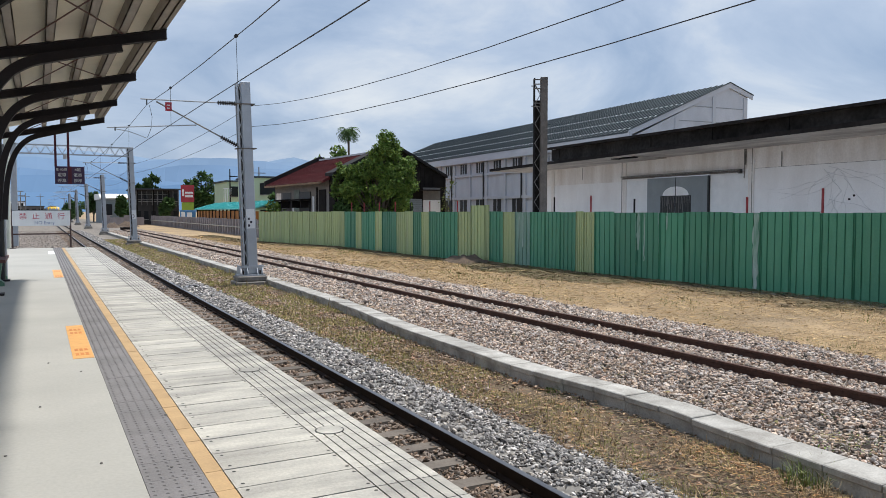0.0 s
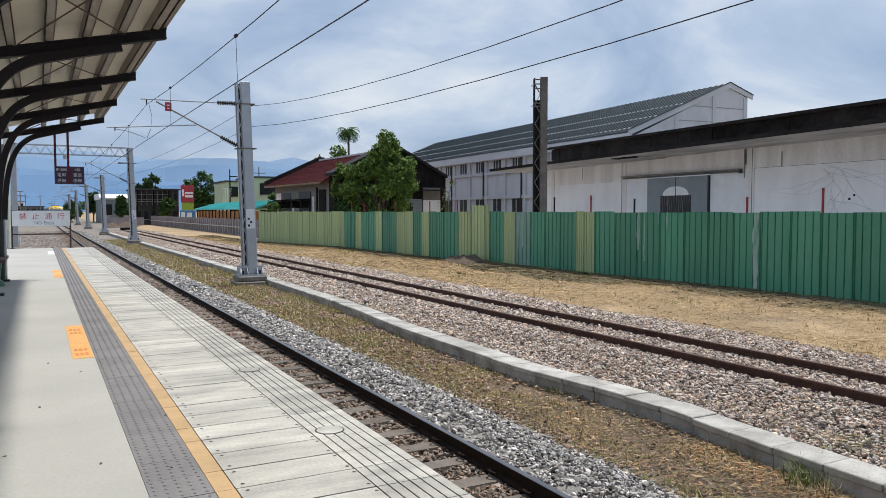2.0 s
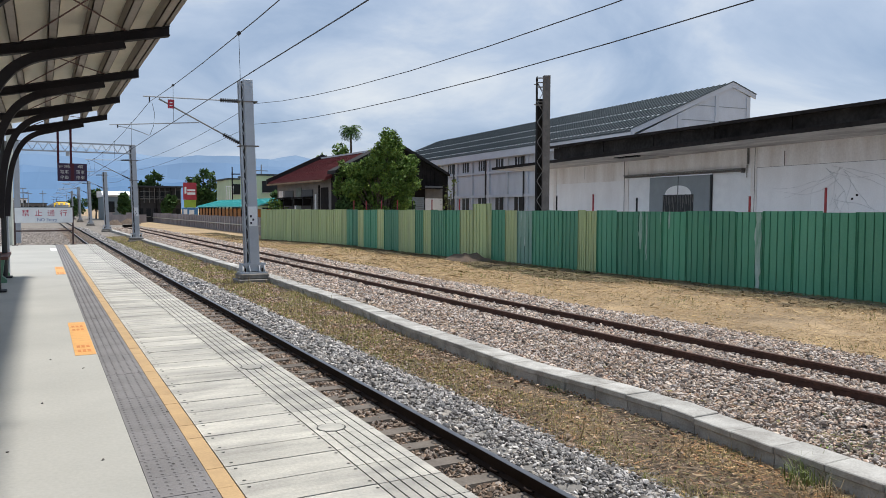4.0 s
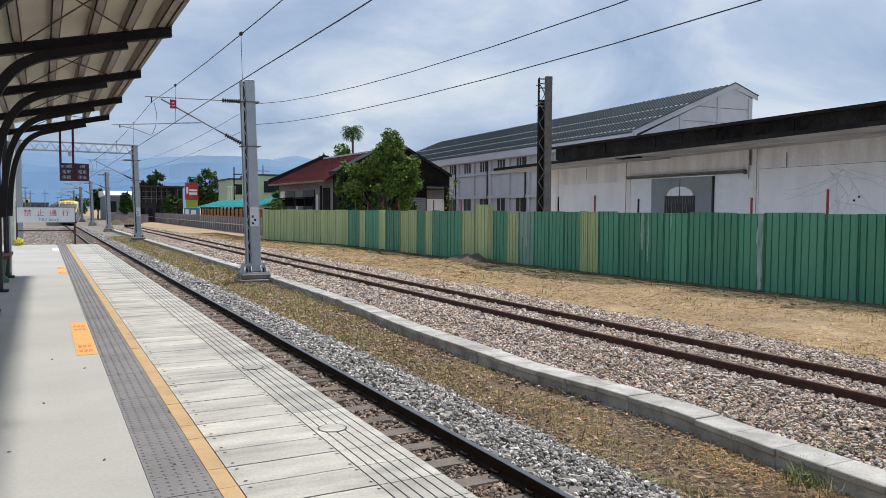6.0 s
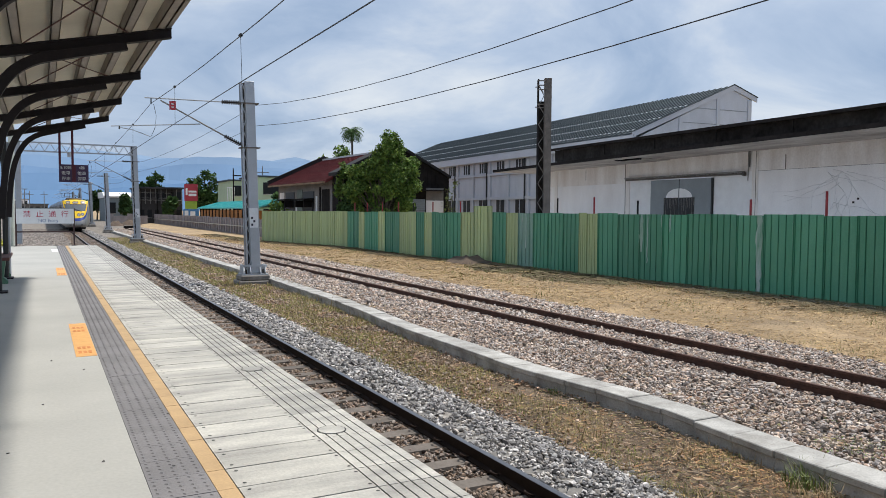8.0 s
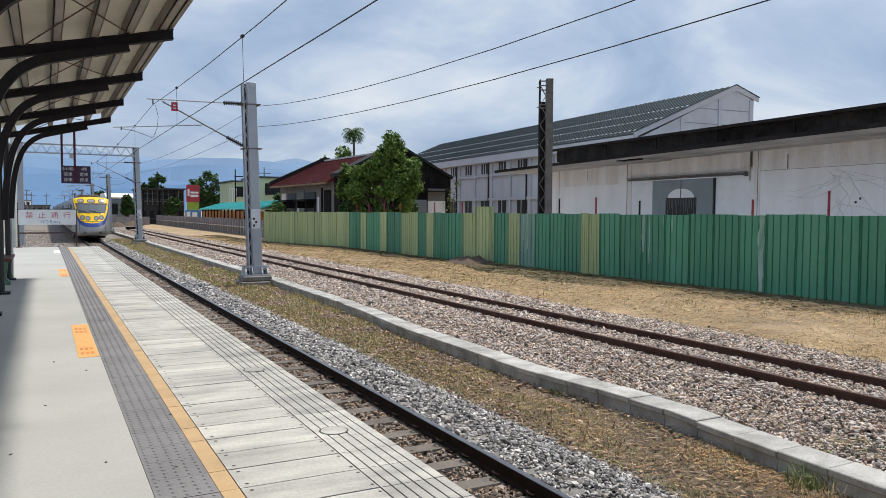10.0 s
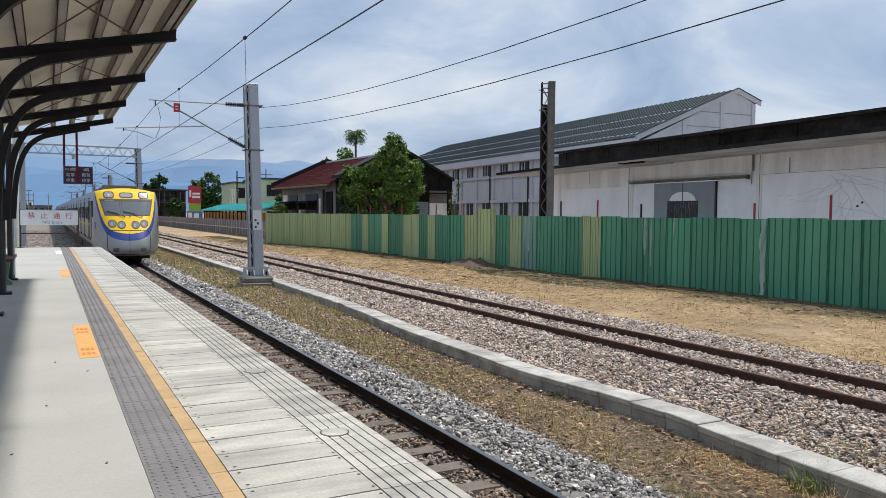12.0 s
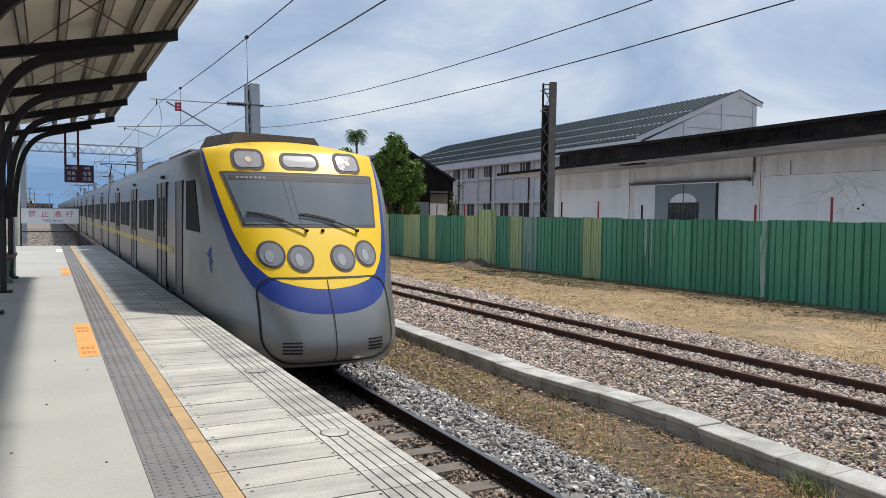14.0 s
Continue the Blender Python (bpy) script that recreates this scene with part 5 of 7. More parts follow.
# ---- platform canopy ----
M["post_dark"] = mat("dark_post", (0.02, 0.022, 0.022), 0.5, var=0.1)
M["bench_green"] = mat("bench_green", (0.10, 0.22, 0.14), 0.6, var=0.1)
M["bench_wood"] = mat("bench_wood", (0.12, 0.045, 0.035), 0.6, var=0.15)
M["cream_post"] = mat("cream_post", (0.55, 0.58, 0.52), 0.6, var=0.08)
COL_X = -0.76


def rib_z(x):
    """Underside of a rib: a shallow valley over the columns."""
    return 2.845 + 0.225 * abs(x - COL_X)


def sweep(bm, pts, y, w, h):
    """A bent bar of width w and depth h along smoothed (x, z) points at y."""
    p = [Vector(q) for q in pts]
    for _ in range(2):
        p = [p[0]] + [q for a, b in zip(p, p[1:]) for q in (a.lerp(b, 0.25), a.lerp(b, 0.75))] + [p[-1]]
    rings = []
    for i, q in enumerate(p):
        d = (p[min(i + 1, len(p) - 1)] - p[max(i - 1, 0)]).normalized()
        n = Vector((-d.y, d.x)) * h / 2
        rings.append([bm.verts.new((q.x + e * n.x, y + f * w / 2, q.y + e * n.y)) for e, f in ((-1, -1), (1, -1), (1, 1), (-1, 1))])
    for a, b in zip(rings, rings[1:]):
        for k in range(4):
            bm.faces.new((a[k], a[(k + 1) % 4], b[(k + 1) % 4], b[k]))
    bm.faces.new(rings[0][::-1])
    bm.faces.new(rings[-1])


def canopy():
    C = thing("canopy", "butterfly platform canopy of pale sheet on dark steel ribs", "canopy", kind="structure")
    ys = [8.87 + 2.95 * k for k in range(-6, 4)]
    y0, y1 = ys[0] - 1.2, ys[-1] + 0.5
    xl = 2 * COL_X - 1.3
    bm = bmesh.new()
    for a, b in ((COL_X, 1.285), (xl - 0.04, COL_X)):
        za, zb = rib_z(a) + 0.27, rib_z(b) + 0.27
        v = [bm.verts.new(p) for p in ((a, y0, za), (b, y0, zb), (b, y1, zb), (a, y1, za), (a, y0, za + 0.03), (b, y0, zb + 0.03), (b, y1, zb + 0.03), (a, y1, za + 0.03))]
        for q in ((3, 2, 1, 0), (4, 5, 6, 7), (0, 1, 5, 4), (1, 2, 6, 5), (2, 3, 7, 6), (3, 0, 4, 7)):
            bm.faces.new([v[i] for i in q])
    part("roof_sheet", bm, M["sheet"], C, "pale cream roof sheeting")
    for x in (-0.52, -0.2, 0.14, 0.49, 0.83, 1.17, -1.0, -1.4, -1.8, -2.3):
        z = rib_z(x) + 0.11
        bm = bmesh.new()
        box(bm, x - 0.04, y0, z, x - 0.03, y1, z + 0.158)
        box(bm, x - 0.04, y0, z, x + 0.045, y1, z + 0.01)
        box(bm, x + 0.037, y0, z, x + 0.045, y1, z + 0.03)
        part("purlin", bm, M["purlin"], C, "brownish channel purlin")
    part("eave_trim", cube(1.25, y0, rib_z(1.25) + 0.13, 1.292, y1, rib_z(1.28) + 0.30), M["purlin"], C)
    for y in ys:
        bm = bmesh.new()
        k = [(1.29, rib_z(1.29)), (COL_X, rib_z(COL_X)), (xl, rib_z(xl)), (xl, rib_z(xl) + 0.11), (COL_X, rib_z(COL_X) + 0.11), (1.29, rib_z(1.29) + 0.11)]
        for p0, p1 in ((0, 1), (1, 2)):
            quad = [k[p0], k[p1], k[5 - p1], k[5 - p0]]
            prism(bm, quad, y - 0.012, y + 0.012)
            for e in (0, 2):
                a, b = quad[0 + e], quad[1 + e]
                zz = 0.0 if e == 0 else -0.012
                lo = [(min(a[0], b[0]), (a if a[0] < b[0] else b)[1] + zz), (max(a[0], b[0]), (a if a[0] > b[0] else b)[1] + zz)]
                prism(bm, [lo[0], lo[1], (lo[1][0], lo[1][1] + 0.012), (lo[0][0], lo[0][1] + 0.012)], y - 0.05, y + 0.05)
        part("rib", bm, M["rib"], C, "dark steel rib")
        # curved bracket, deeper towards the column
        curve = [(0.83, 3.13), (0.47, 3.04), (0.15, 2.955), (-0.04, 2.90), (-0.2, 2.80), (-0.31, 2.68), (-0.4, 2.52), (-0.48, 2.3), (-0.54, 2.0), (-0.58, 1.6), (-0.6, 1.2)]
        for sgn in (1, -1):
            pts = [(COL_X + sgn * (x - COL_X), z) for x, z in curve]
            bm = bmesh.new()
            sweep(bm, [(x, z + 0.05) for x, z in pts], y, 0.09, 0.1)
            part("bracket", bm, M["rib"], C, "curved dark bracket")
        for dx in (-0.09, 0.09):
            part("column", tube(bmesh.new(), [(COL_X + dx, y, 0.0), (COL_X + dx, y, 2.95)], 0.05, 12), M["post_dark"], C, "dark round steel post")
        part("base_plate", cube(COL_X - 0.22, y - 0.15, 0.0, COL_X + 0.22, y + 0.15, 0.03), M["rib"], C)
    for a, b in zip(ys, ys[1:]):
        for p, q in (((-0.14, a + 0.1), (0.83, b - 0.1)), ((0.83, a + 0.1), (-0.14, b - 0.1))):
            part("brace_rod", tube(bmesh.new(), [(p[0], p[1], rib_z(p[0]) + 0.1), (q[0], q[1], rib_z(q[0]) + 0.1)], 0.007, 6), M["bench_wood"], C, "thin bracing rod")
    return C


canopy()


def downpipe():
    solid("post", tube(bmesh.new(), [(-1.08, 33.4, -1.25), (-1.0, 33.4, 4.7)], 0.11, 12), M["cream_post"], "pale greenish post past the platform end", "post")
    for pipe_x, pipe_y in ((-0.80, 18.05), (-0.66, 15.0)):
        solid("service_pipe", tube(bmesh.new(), [(pipe_x, pipe_y, 0.0), (pipe_x, pipe_y, 2.78)], 0.024, 10), M["galv"], "grey service pipe on a canopy post", "pipe", "service pipes")
    solid("service_pipe", tube(bmesh.new(), [(-0.62, 18.15, 0.0), (-0.62, 18.15, 2.8)], 0.03, 10), M["galv"], "grey service pipe on a canopy post", "pipe", "service pipes")


downpipe()


def info_sign():
    s = thing("stop_sign", "purple stopping-point sign hung under the canopy", "sign", pose(0.6, 17.75, 2.17))
    m = mat("sign_purple", (0.055, 0.03, 0.09), 0.45, var=0.1)
    red = mat("sign_maroon", (0.10, 0.012, 0.03), 0.45, var=0.1)
    part("board", cube(-0.28, -0.03, -0.185, -0.0, 0.03, 0.185, 0.004), m, s, "dark purple board")
    part("board", cube(0.0, -0.03, -0.185, 0.28, 0.03, 0.185, 0.004), m, s, "dark purple board")
    part("divider", cube(-0.035, -0.034, -0.185, 0.035, -0.029, 0.185), red, s, "maroon middle strip")
    for x in (-0.26, -0.02):
        part("hanger_tube", cube(x - 0.022, -0.022, 0.18, x + 0.022, 0.022, 0.96), red, s, "maroon hanger")
    for cx, lines in ((-0.15, ("8/10輛", "電車", "停車")), (0.15, ("4輛", "電車", "停車"))):
        for i, t in enumerate(lines):
            text_mesh("writing", t, 0.085 if i else 0.075, M["plate_white"], s, pose(cx, -0.036, 0.115 - i * 0.115))


info_sign()


def no_entry():
    s = thing("no_entry_barrier", "white no-entry board on brown posts at the platform end", "barrier", pose(0.1, 32.9, 0))
    brown = mat("brown_post", (0.06, 0.03, 0.028), 0.6, var=0.15)
    for x in (-0.99, 0.99):
        part("post", cube(x - 0.03, -0.03, 0.0, x + 0.03, 0.03, 1.46), brown, s, "brown steel post")
        part("foot_plate", cube(x - 0.1, -0.1, 0.0, x + 0.1, 0.1, 0.015), brown, s)
    part("rail", cube(-0.96, -0.02, 0.52, 0.96, 0.02, 0.57), brown, s)
    b = part("board", cube(-0.985, -0.05, 0.86, 0.985, -0.03, 1.43, 0.004), M["plate_white"], s, "white board with red and blue writing")
    part("top_edge", cube(-0.99, -0.055, 1.43, 0.99, -0.025, 1.46), M["door_grey"], s)
    red = mat("sign_red", (0.42, 0.02, 0.06), 0.6, var=0.05)
    blue = mat("sign_blue", (0.14, 0.20, 0.36), 0.6, var=0.05)
    for i, ch in enumerate("禁止通行"):
        text_mesh("writing", ch, 0.27, red, b, pose(-0.62 + i * 0.43, -0.052, 1.21), "red character")
    text_mesh("writing", "NO Entry", 0.17, blue, b, pose(0.1, -0.052, 0.97), "blue-grey writing")


no_entry()


def bench():
    b = thing("bench", "green bench with brown wooden seat under the canopy", "bench", pose(-0.93, 17.4, 0))
    for i in range(4):
        part("seat_slat", cube(-0.3 + 0.17 * i, -0.95, 0.44, -0.15 + 0.17 * i, 0.95, 0.5, 0.006), M["bench_wood"], b, "brown slat")
    for y in (-0.8, 0.8):
        bm = bmesh.new()
        prism(bm, [(-0.3, 0.0), (0.33, 0.0), (0.33, 0.06), (0.26, 0.12), (0.30, 0.44), (-0.28, 0.44), (-0.24, 0.12), (-0.3, 0.06)], y - 0.12, y + 0.12)
        part("leg", bm, M["bench_green"], b, "green cast leg")


bench()


def far_poles():
    for i, (x, y, h) in enumerate(((-3.2, 150, 7), (-3.4, 190, 7), (-3.0, 235, 7.5), (0.6, 262, 8), (-6.0, 270, 8), (9.6, 250, 7.5), (8.2, 300, 8), (-9, 320, 9), (11.2, 330, 9), (30.5, 118, 9.5))):
        p = thing("utility_pole", "thin dark pole far along the line", "pole", pose(x, y, -1.2), group="far poles")
        part("shaft", tube(bmesh.new(), [(0, 0, 0), (0, 0, h)], 0.13, 6, 0.08), M["lattice"], p)
        part("cross_arm", cube(-1.0, -0.06, h - 1.0, 1.0, 0.06, h - 0.88), M["lattice"], p)


far_poles()


def plastic_bag():
    """A crumpled bag that the wind slides along the platform end."""
    g = random.Random(3)
    m = mat("yellow_plastic", (0.62, 0.56, 0.04), 0.45, var=0.15, scale=9, fine=30, bump=0.3)
    b = thing("plastic_bag", "crumpled yellow plastic bag blown along the platform end", "bag", pose(-1.9, 32.6, 0))
    bm = bmesh.new()
    bmesh.ops.create_icosphere(bm, subdivisions=3, radius=0.17)
    for v in bm.verts:
        d = v.co.normalized()
        v.co = d * (0.16 + 0.07 * noise.noise(d * 3.1) + 0.035 * noise.noise(d * 8))
        v.co.z = max(0.004, v.co.z * 0.8 + 0.13)
    part("pouch", bm, m, b)
    for s in (-1, 1):
        part("handle", tube(bmesh.new(), [(s * 0.06, 0, 0.22), (s * 0.15, 0.02, 0.31), (s * 0.19, 0.0, 0.24), (s * 0.13, 0.0, 0.17)], 0.016, 5), m, b)
    return b


BAG = plastic_bag()


# ---- distance and plants ----
def mountains():
    # aerial haze is in the colours: each farther range is paler and bluer
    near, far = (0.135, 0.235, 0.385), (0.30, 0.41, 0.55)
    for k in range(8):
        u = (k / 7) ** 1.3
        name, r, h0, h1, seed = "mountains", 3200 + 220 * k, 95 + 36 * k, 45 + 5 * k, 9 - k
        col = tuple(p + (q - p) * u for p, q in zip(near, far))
        bm = bmesh.new()
        lo, hi = [], []
        for i in range(141):
            a = radians(-50 + i)
            h = h0 + h1 * noise.noise((i * 0.09, seed, 0)) + 0.25 * h1 * noise.noise((i * 0.5, seed, 0))
            lo.append(bm.verts.new((r * math.sin(a), r * math.cos(a), -60)))
            hi.append(bm.verts.new((r * 1.08 * math.sin(a), r * 1.08 * math.cos(a), h)))
        for i in range(140):
            bm.faces.new((lo[i], lo[i + 1], hi[i + 1], hi[i]))
        solid(name, bm, mat("mountain_haze_tone", col, 1.0, var=0.04, scale=0.002, fine=0.005, coord="World", spec=0.0), "distant blue mountain range, haze mixed into its colour", "mountain", kind="structure")


mountains()
LEAF = [np.array([(0, 0, 0), (0.5, 0.45, 0.12), (0, 1.1, 0.0), (-0.5, 0.45, 0.12)]), np.array([(0, 0, 0), (0.4, 0.5, -0.1), (0.05, 1.2, 0.15), (-0.4, 0.5, -0.1)]), np.array([(0, 0, 0), (0.55, 0.4, 0.2), (0, 0.9, 0.3), (-0.55, 0.4, 0.05)])]
LEAF_TRIS = [(0, 1, 2), (0, 2, 3)]


def tree(name, label, x, y, base, blobs, leaf, count, material, trunk_r=0.16, seed=1, group=""):
    """Tapered trunk, limbs to each clump, and a crown of many leaves round uneven clumps."""
    r = np.random.default_rng(seed)
    t = thing(name, label, "tree", pose(x, y, base), group)
    cx, cy, cz = np.mean([b[0] for b in blobs]), np.mean([b[1] for b in blobs]), min(b[2] for b in blobs)
    bm = bmesh.new()
    tube(bm, [(0, 0, -0.1), (0.05, 0.03, cz * 0.4), (cx * 0.5, cy * 0.5, cz)], trunk_r, 8, trunk_r * 0.6)
    part("trunk", bm, M["bark"], t, "rough brown trunk")
    pos = []
    for bx, by, bz, br in blobs:
        bm = bmesh.new()
        tube(bm, [(cx * 0.3, cy * 0.3, cz * 0.7), ((bx + cx) / 2, (by + cy) / 2, (bz + cz) / 2 - 0.1), (bx, by, bz)], trunk_r * 0.45, 6, 0.02)
        part("limb", bm, M["bark"], t)
        k = int(count * br ** 2 / sum(b[3] ** 2 for b in blobs))
        d = r.normal(0, 1, (k, 3))
        d /= np.linalg.norm(d, axis=1)[:, None]
        rad = br * (0.55 + 0.55 * r.random(k) ** 0.6) * (1 + 0.25 * np.sin(d[:, 0] * 5 + bx) * np.sin(d[:, 2] * 6 + by))
        pos.append(np.array((bx, by, bz)) + d * rad[:, None] * np.array((1, 1, 0.85)))
    pos = np.concatenate(pos)
    size = leaf * r.lognormal(0, 0.3, len(pos))
    me = strew("crown", LEAF, LEAF_TRIS, pos, size, material, r, tilt=2.2)
    ob = new("crown", me)
    ob.parent = t
    return t


def clumps(seed, n, w, d, z0, z1, br):
    r = random.Random(seed)
    out = []
    for i in range(n):
        u = (i + 0.5) / n
        sq = math.sin(math.pi * (0.15 + 0.75 * u)) ** 0.7
        out.append((r.uniform(-w, w) * sq, r.uniform(-d, d) * sq, z0 + (z1 - z0) * u, br * r.uniform(0.7, 1.2) * (1.1 - 0.45 * u)))
    return out


def crown(seed, levels, depth):
    """Clumps that fill a crown whose half width is given level by level; it spreads across the house front."""
    r = random.Random(seed)
    out = []
    for z, w, mid, n in levels:
        for i in range(n):
            u = (-1 + 2 * (i + 0.5) / n) * w + r.uniform(-0.25, 0.25)
            v = r.uniform(-1, 1) * depth * math.sqrt(max(0.05, 1 - (u / (w + 0.4)) ** 2))
            u += mid
            out.append((u * 0.88 + v * 0.47, -u * 0.47 + v * 0.88, z + r.uniform(-0.25, 0.25), r.uniform(0.34, 0.7)))
    return out


tree("tree", "bushy green tree against the dark house gable", 21.9, 51.4, -1.1,
     crown(4, ((7.55, 0.2, 0.95, 2), (7.0, 0.5, 0.9, 4), (6.4, 1.0, 0.75, 6), (5.8, 1.6, 0.6, 8), (5.1, 2.1, 0.4, 10), (4.5, 2.4, 0.2, 10), (3.8, 2.4, 0.1, 9), (3.1, 2.0, -0.1, 8), (2.4, 1.7, -0.2, 7), (1.7, 1.4, -0.2, 6)), 1.5),
     0.125, 42000, M["leaf"], 0.2, 2)
tree("bush", "dark green undergrowth at the foot of the house", 20.6, 52.3, -1.1, clumps(8, 9, 1.6, 0.6, 0.8, 3.0, 0.9), 0.2, 2600, M["leaf_dark"], 0.08, 3)
tree("bush", "dark green undergrowth at the foot of the house", 24.0, 52.4, -1.1, clumps(9, 8, 1.4, 0.5, 0.8, 3.4, 0.9), 0.2, 2400, M["leaf_dark"], 0.08, 4)
tree("tree", "yellow-green tree top behind the red roof", 26.2, 73.0, -1.1, clumps(5, 12, 1.6, 1.5, 5.0, 8.5, 1.1), 0.3, 2500, M["leaf"], 0.18, 5)
tree("bush", "scrubby bush beside the house wall", 17.6, 64.5, -1.1, clumps(6, 8, 0.8, 1.0, 0.6, 3.2, 0.7), 0.18, 1500, M["leaf"], 0.06, 6)
tree("creeper", "creeper climbing the end of the house eave", 19.6, 53.2, -1.1, clumps(16, 7, 0.4, 0.3, 3.6, 6.2, 0.45), 0.16, 700, M["leaf"], 0.04, 16)
tree("weed_tree", "thin sapling with pale leaves by the dark house", 28.9, 53.3, -1.1, clumps(12, 6, 0.5, 0.3, 2.0, 5.0, 0.45), 0.15, 150, M["blade_green"], 0.03, 12)
for k, (x, y, top, w, sd) in enumerate(((20.2, 165, 9.9, 1.6, 31), (25.5, 141, 9.2, 2.3, 32), (18.5, 168, 7.9, 1.3, 33), (13.3, 147, 4.9, 0.9, 34), (11.2, 192, 6.6, 1.3, 36), (9.0, 240, 5.0, 3.0, 38), (26.6, 140, 5.6, 1.8, 39), (21.0, 147.5, 4.6, 1.0, 40), (30.2, 106, 5.0, 1.2, 41), (5.6, 178, 2.4, 0.9, 42))):
    tree("tree", "dark green broadleaf tree beyond the yard", x, y, -1.1, clumps(sd, 14, w, w * 0.7, max(1.5, top * 0.42), top, w * 0.5), 0.42, 2200, M["leaf_dark"], 0.2, sd, "far trees")


def palm():
    t = thing("palm_tree", "tall palm with drooping fronds behind the house", "palm", pose(34.1, 88.7, -1.2))
    part("trunk", tube(bmesh.new(), [(0, 0, 0), (0.1, 0, 5), (0.0, 0, 12.5)], 0.22, 10, 0.15), M["bark"], t, "slim grey trunk")
    r = random.Random(11)
    for i in range(34):
        a = i * 2.4
        el = 1.1 - 1.5 * (i / 34)
        bm = bmesh.new()
        p = Vector((0, 0, 12.4))
        d = Vector((math.cos(a) * math.cos(el), math.sin(a) * math.cos(el), math.sin(el)))
        spine = [p.copy()]
        for s in range(7):
            p = p + d * 0.25
            d = (d + Vector((0, 0, -0.3))).normalized()
            spine.append(p.copy())
        side = Vector((-math.sin(a), math.cos(a), 0))
        for s in range(1, 8):
            for q in (-1, 1):
                for h in (0.0, 0.5):
                    b0 = spine[s - 1].lerp(spine[s], h)
                    ln = 0.62 * (1 - abs(s - 4) / 6)
                    v = [bm.verts.new(b0), bm.verts.new(b0 + (spine[s] - spine[s - 1]) * 0.35), bm.verts.new(b0 + side * q * ln * 1.2 + Vector((0, 0, -0.22)) + (spine[s] - spine[s - 1]) * 0.5)]
                    bm.faces.new(v)
        part("frond", bm, M["leaf_dark"], t)


palm()
BLADE = [np.array([(-0.06, 0, 0), (0.06, 0, 0), (0.1, 0.5, 0.9)]), np.array([(-0.06, 0, 0), (0.06, 0, 0), (-0.1, 0.75, 0.6)]), np.array([(-0.05, 0, 0), (0.05, 0, 0), (0.0, 0.2, 1.1)])]


def grass(name, label, pts, z, size, material):
    g = np.random.default_rng(len(pts))
    s = size * g.lognormal(0, 0.35, len(pts))
    return tagged(new(name, strew(name, BLADE, [(0, 1, 2)], np.column_stack([pts, z]), s, material, g, tilt=1.1)), label, "grass", kind="stuff")


STRAW = [np.array([(-0.5, -0.045, 0), (-0.5, 0.045, 0), (0.5, 0.03, 0.03)]), np.array([(-0.5, -0.04, 0.02), (-0.45, 0.06, 0), (0.5, 0.1, 0.0)]), np.array([(-0.3, -0.1, 0), (0.3, 0.0, 0.05), (-0.1, 0.12, 0.02)])]


def lying(name, label, pts, z, size, material, seed):
    g = np.random.default_rng(seed)
    s = size * g.lognormal(0, 0.4, len(pts))
    return tagged(new(name, strew(name, STRAW, [(0, 1, 2)], np.column_stack([pts, z + 0.018 + 0.025 * g.random(len(pts))]), s, material, g, tilt=0.5)), label, "grass", kind="stuff")


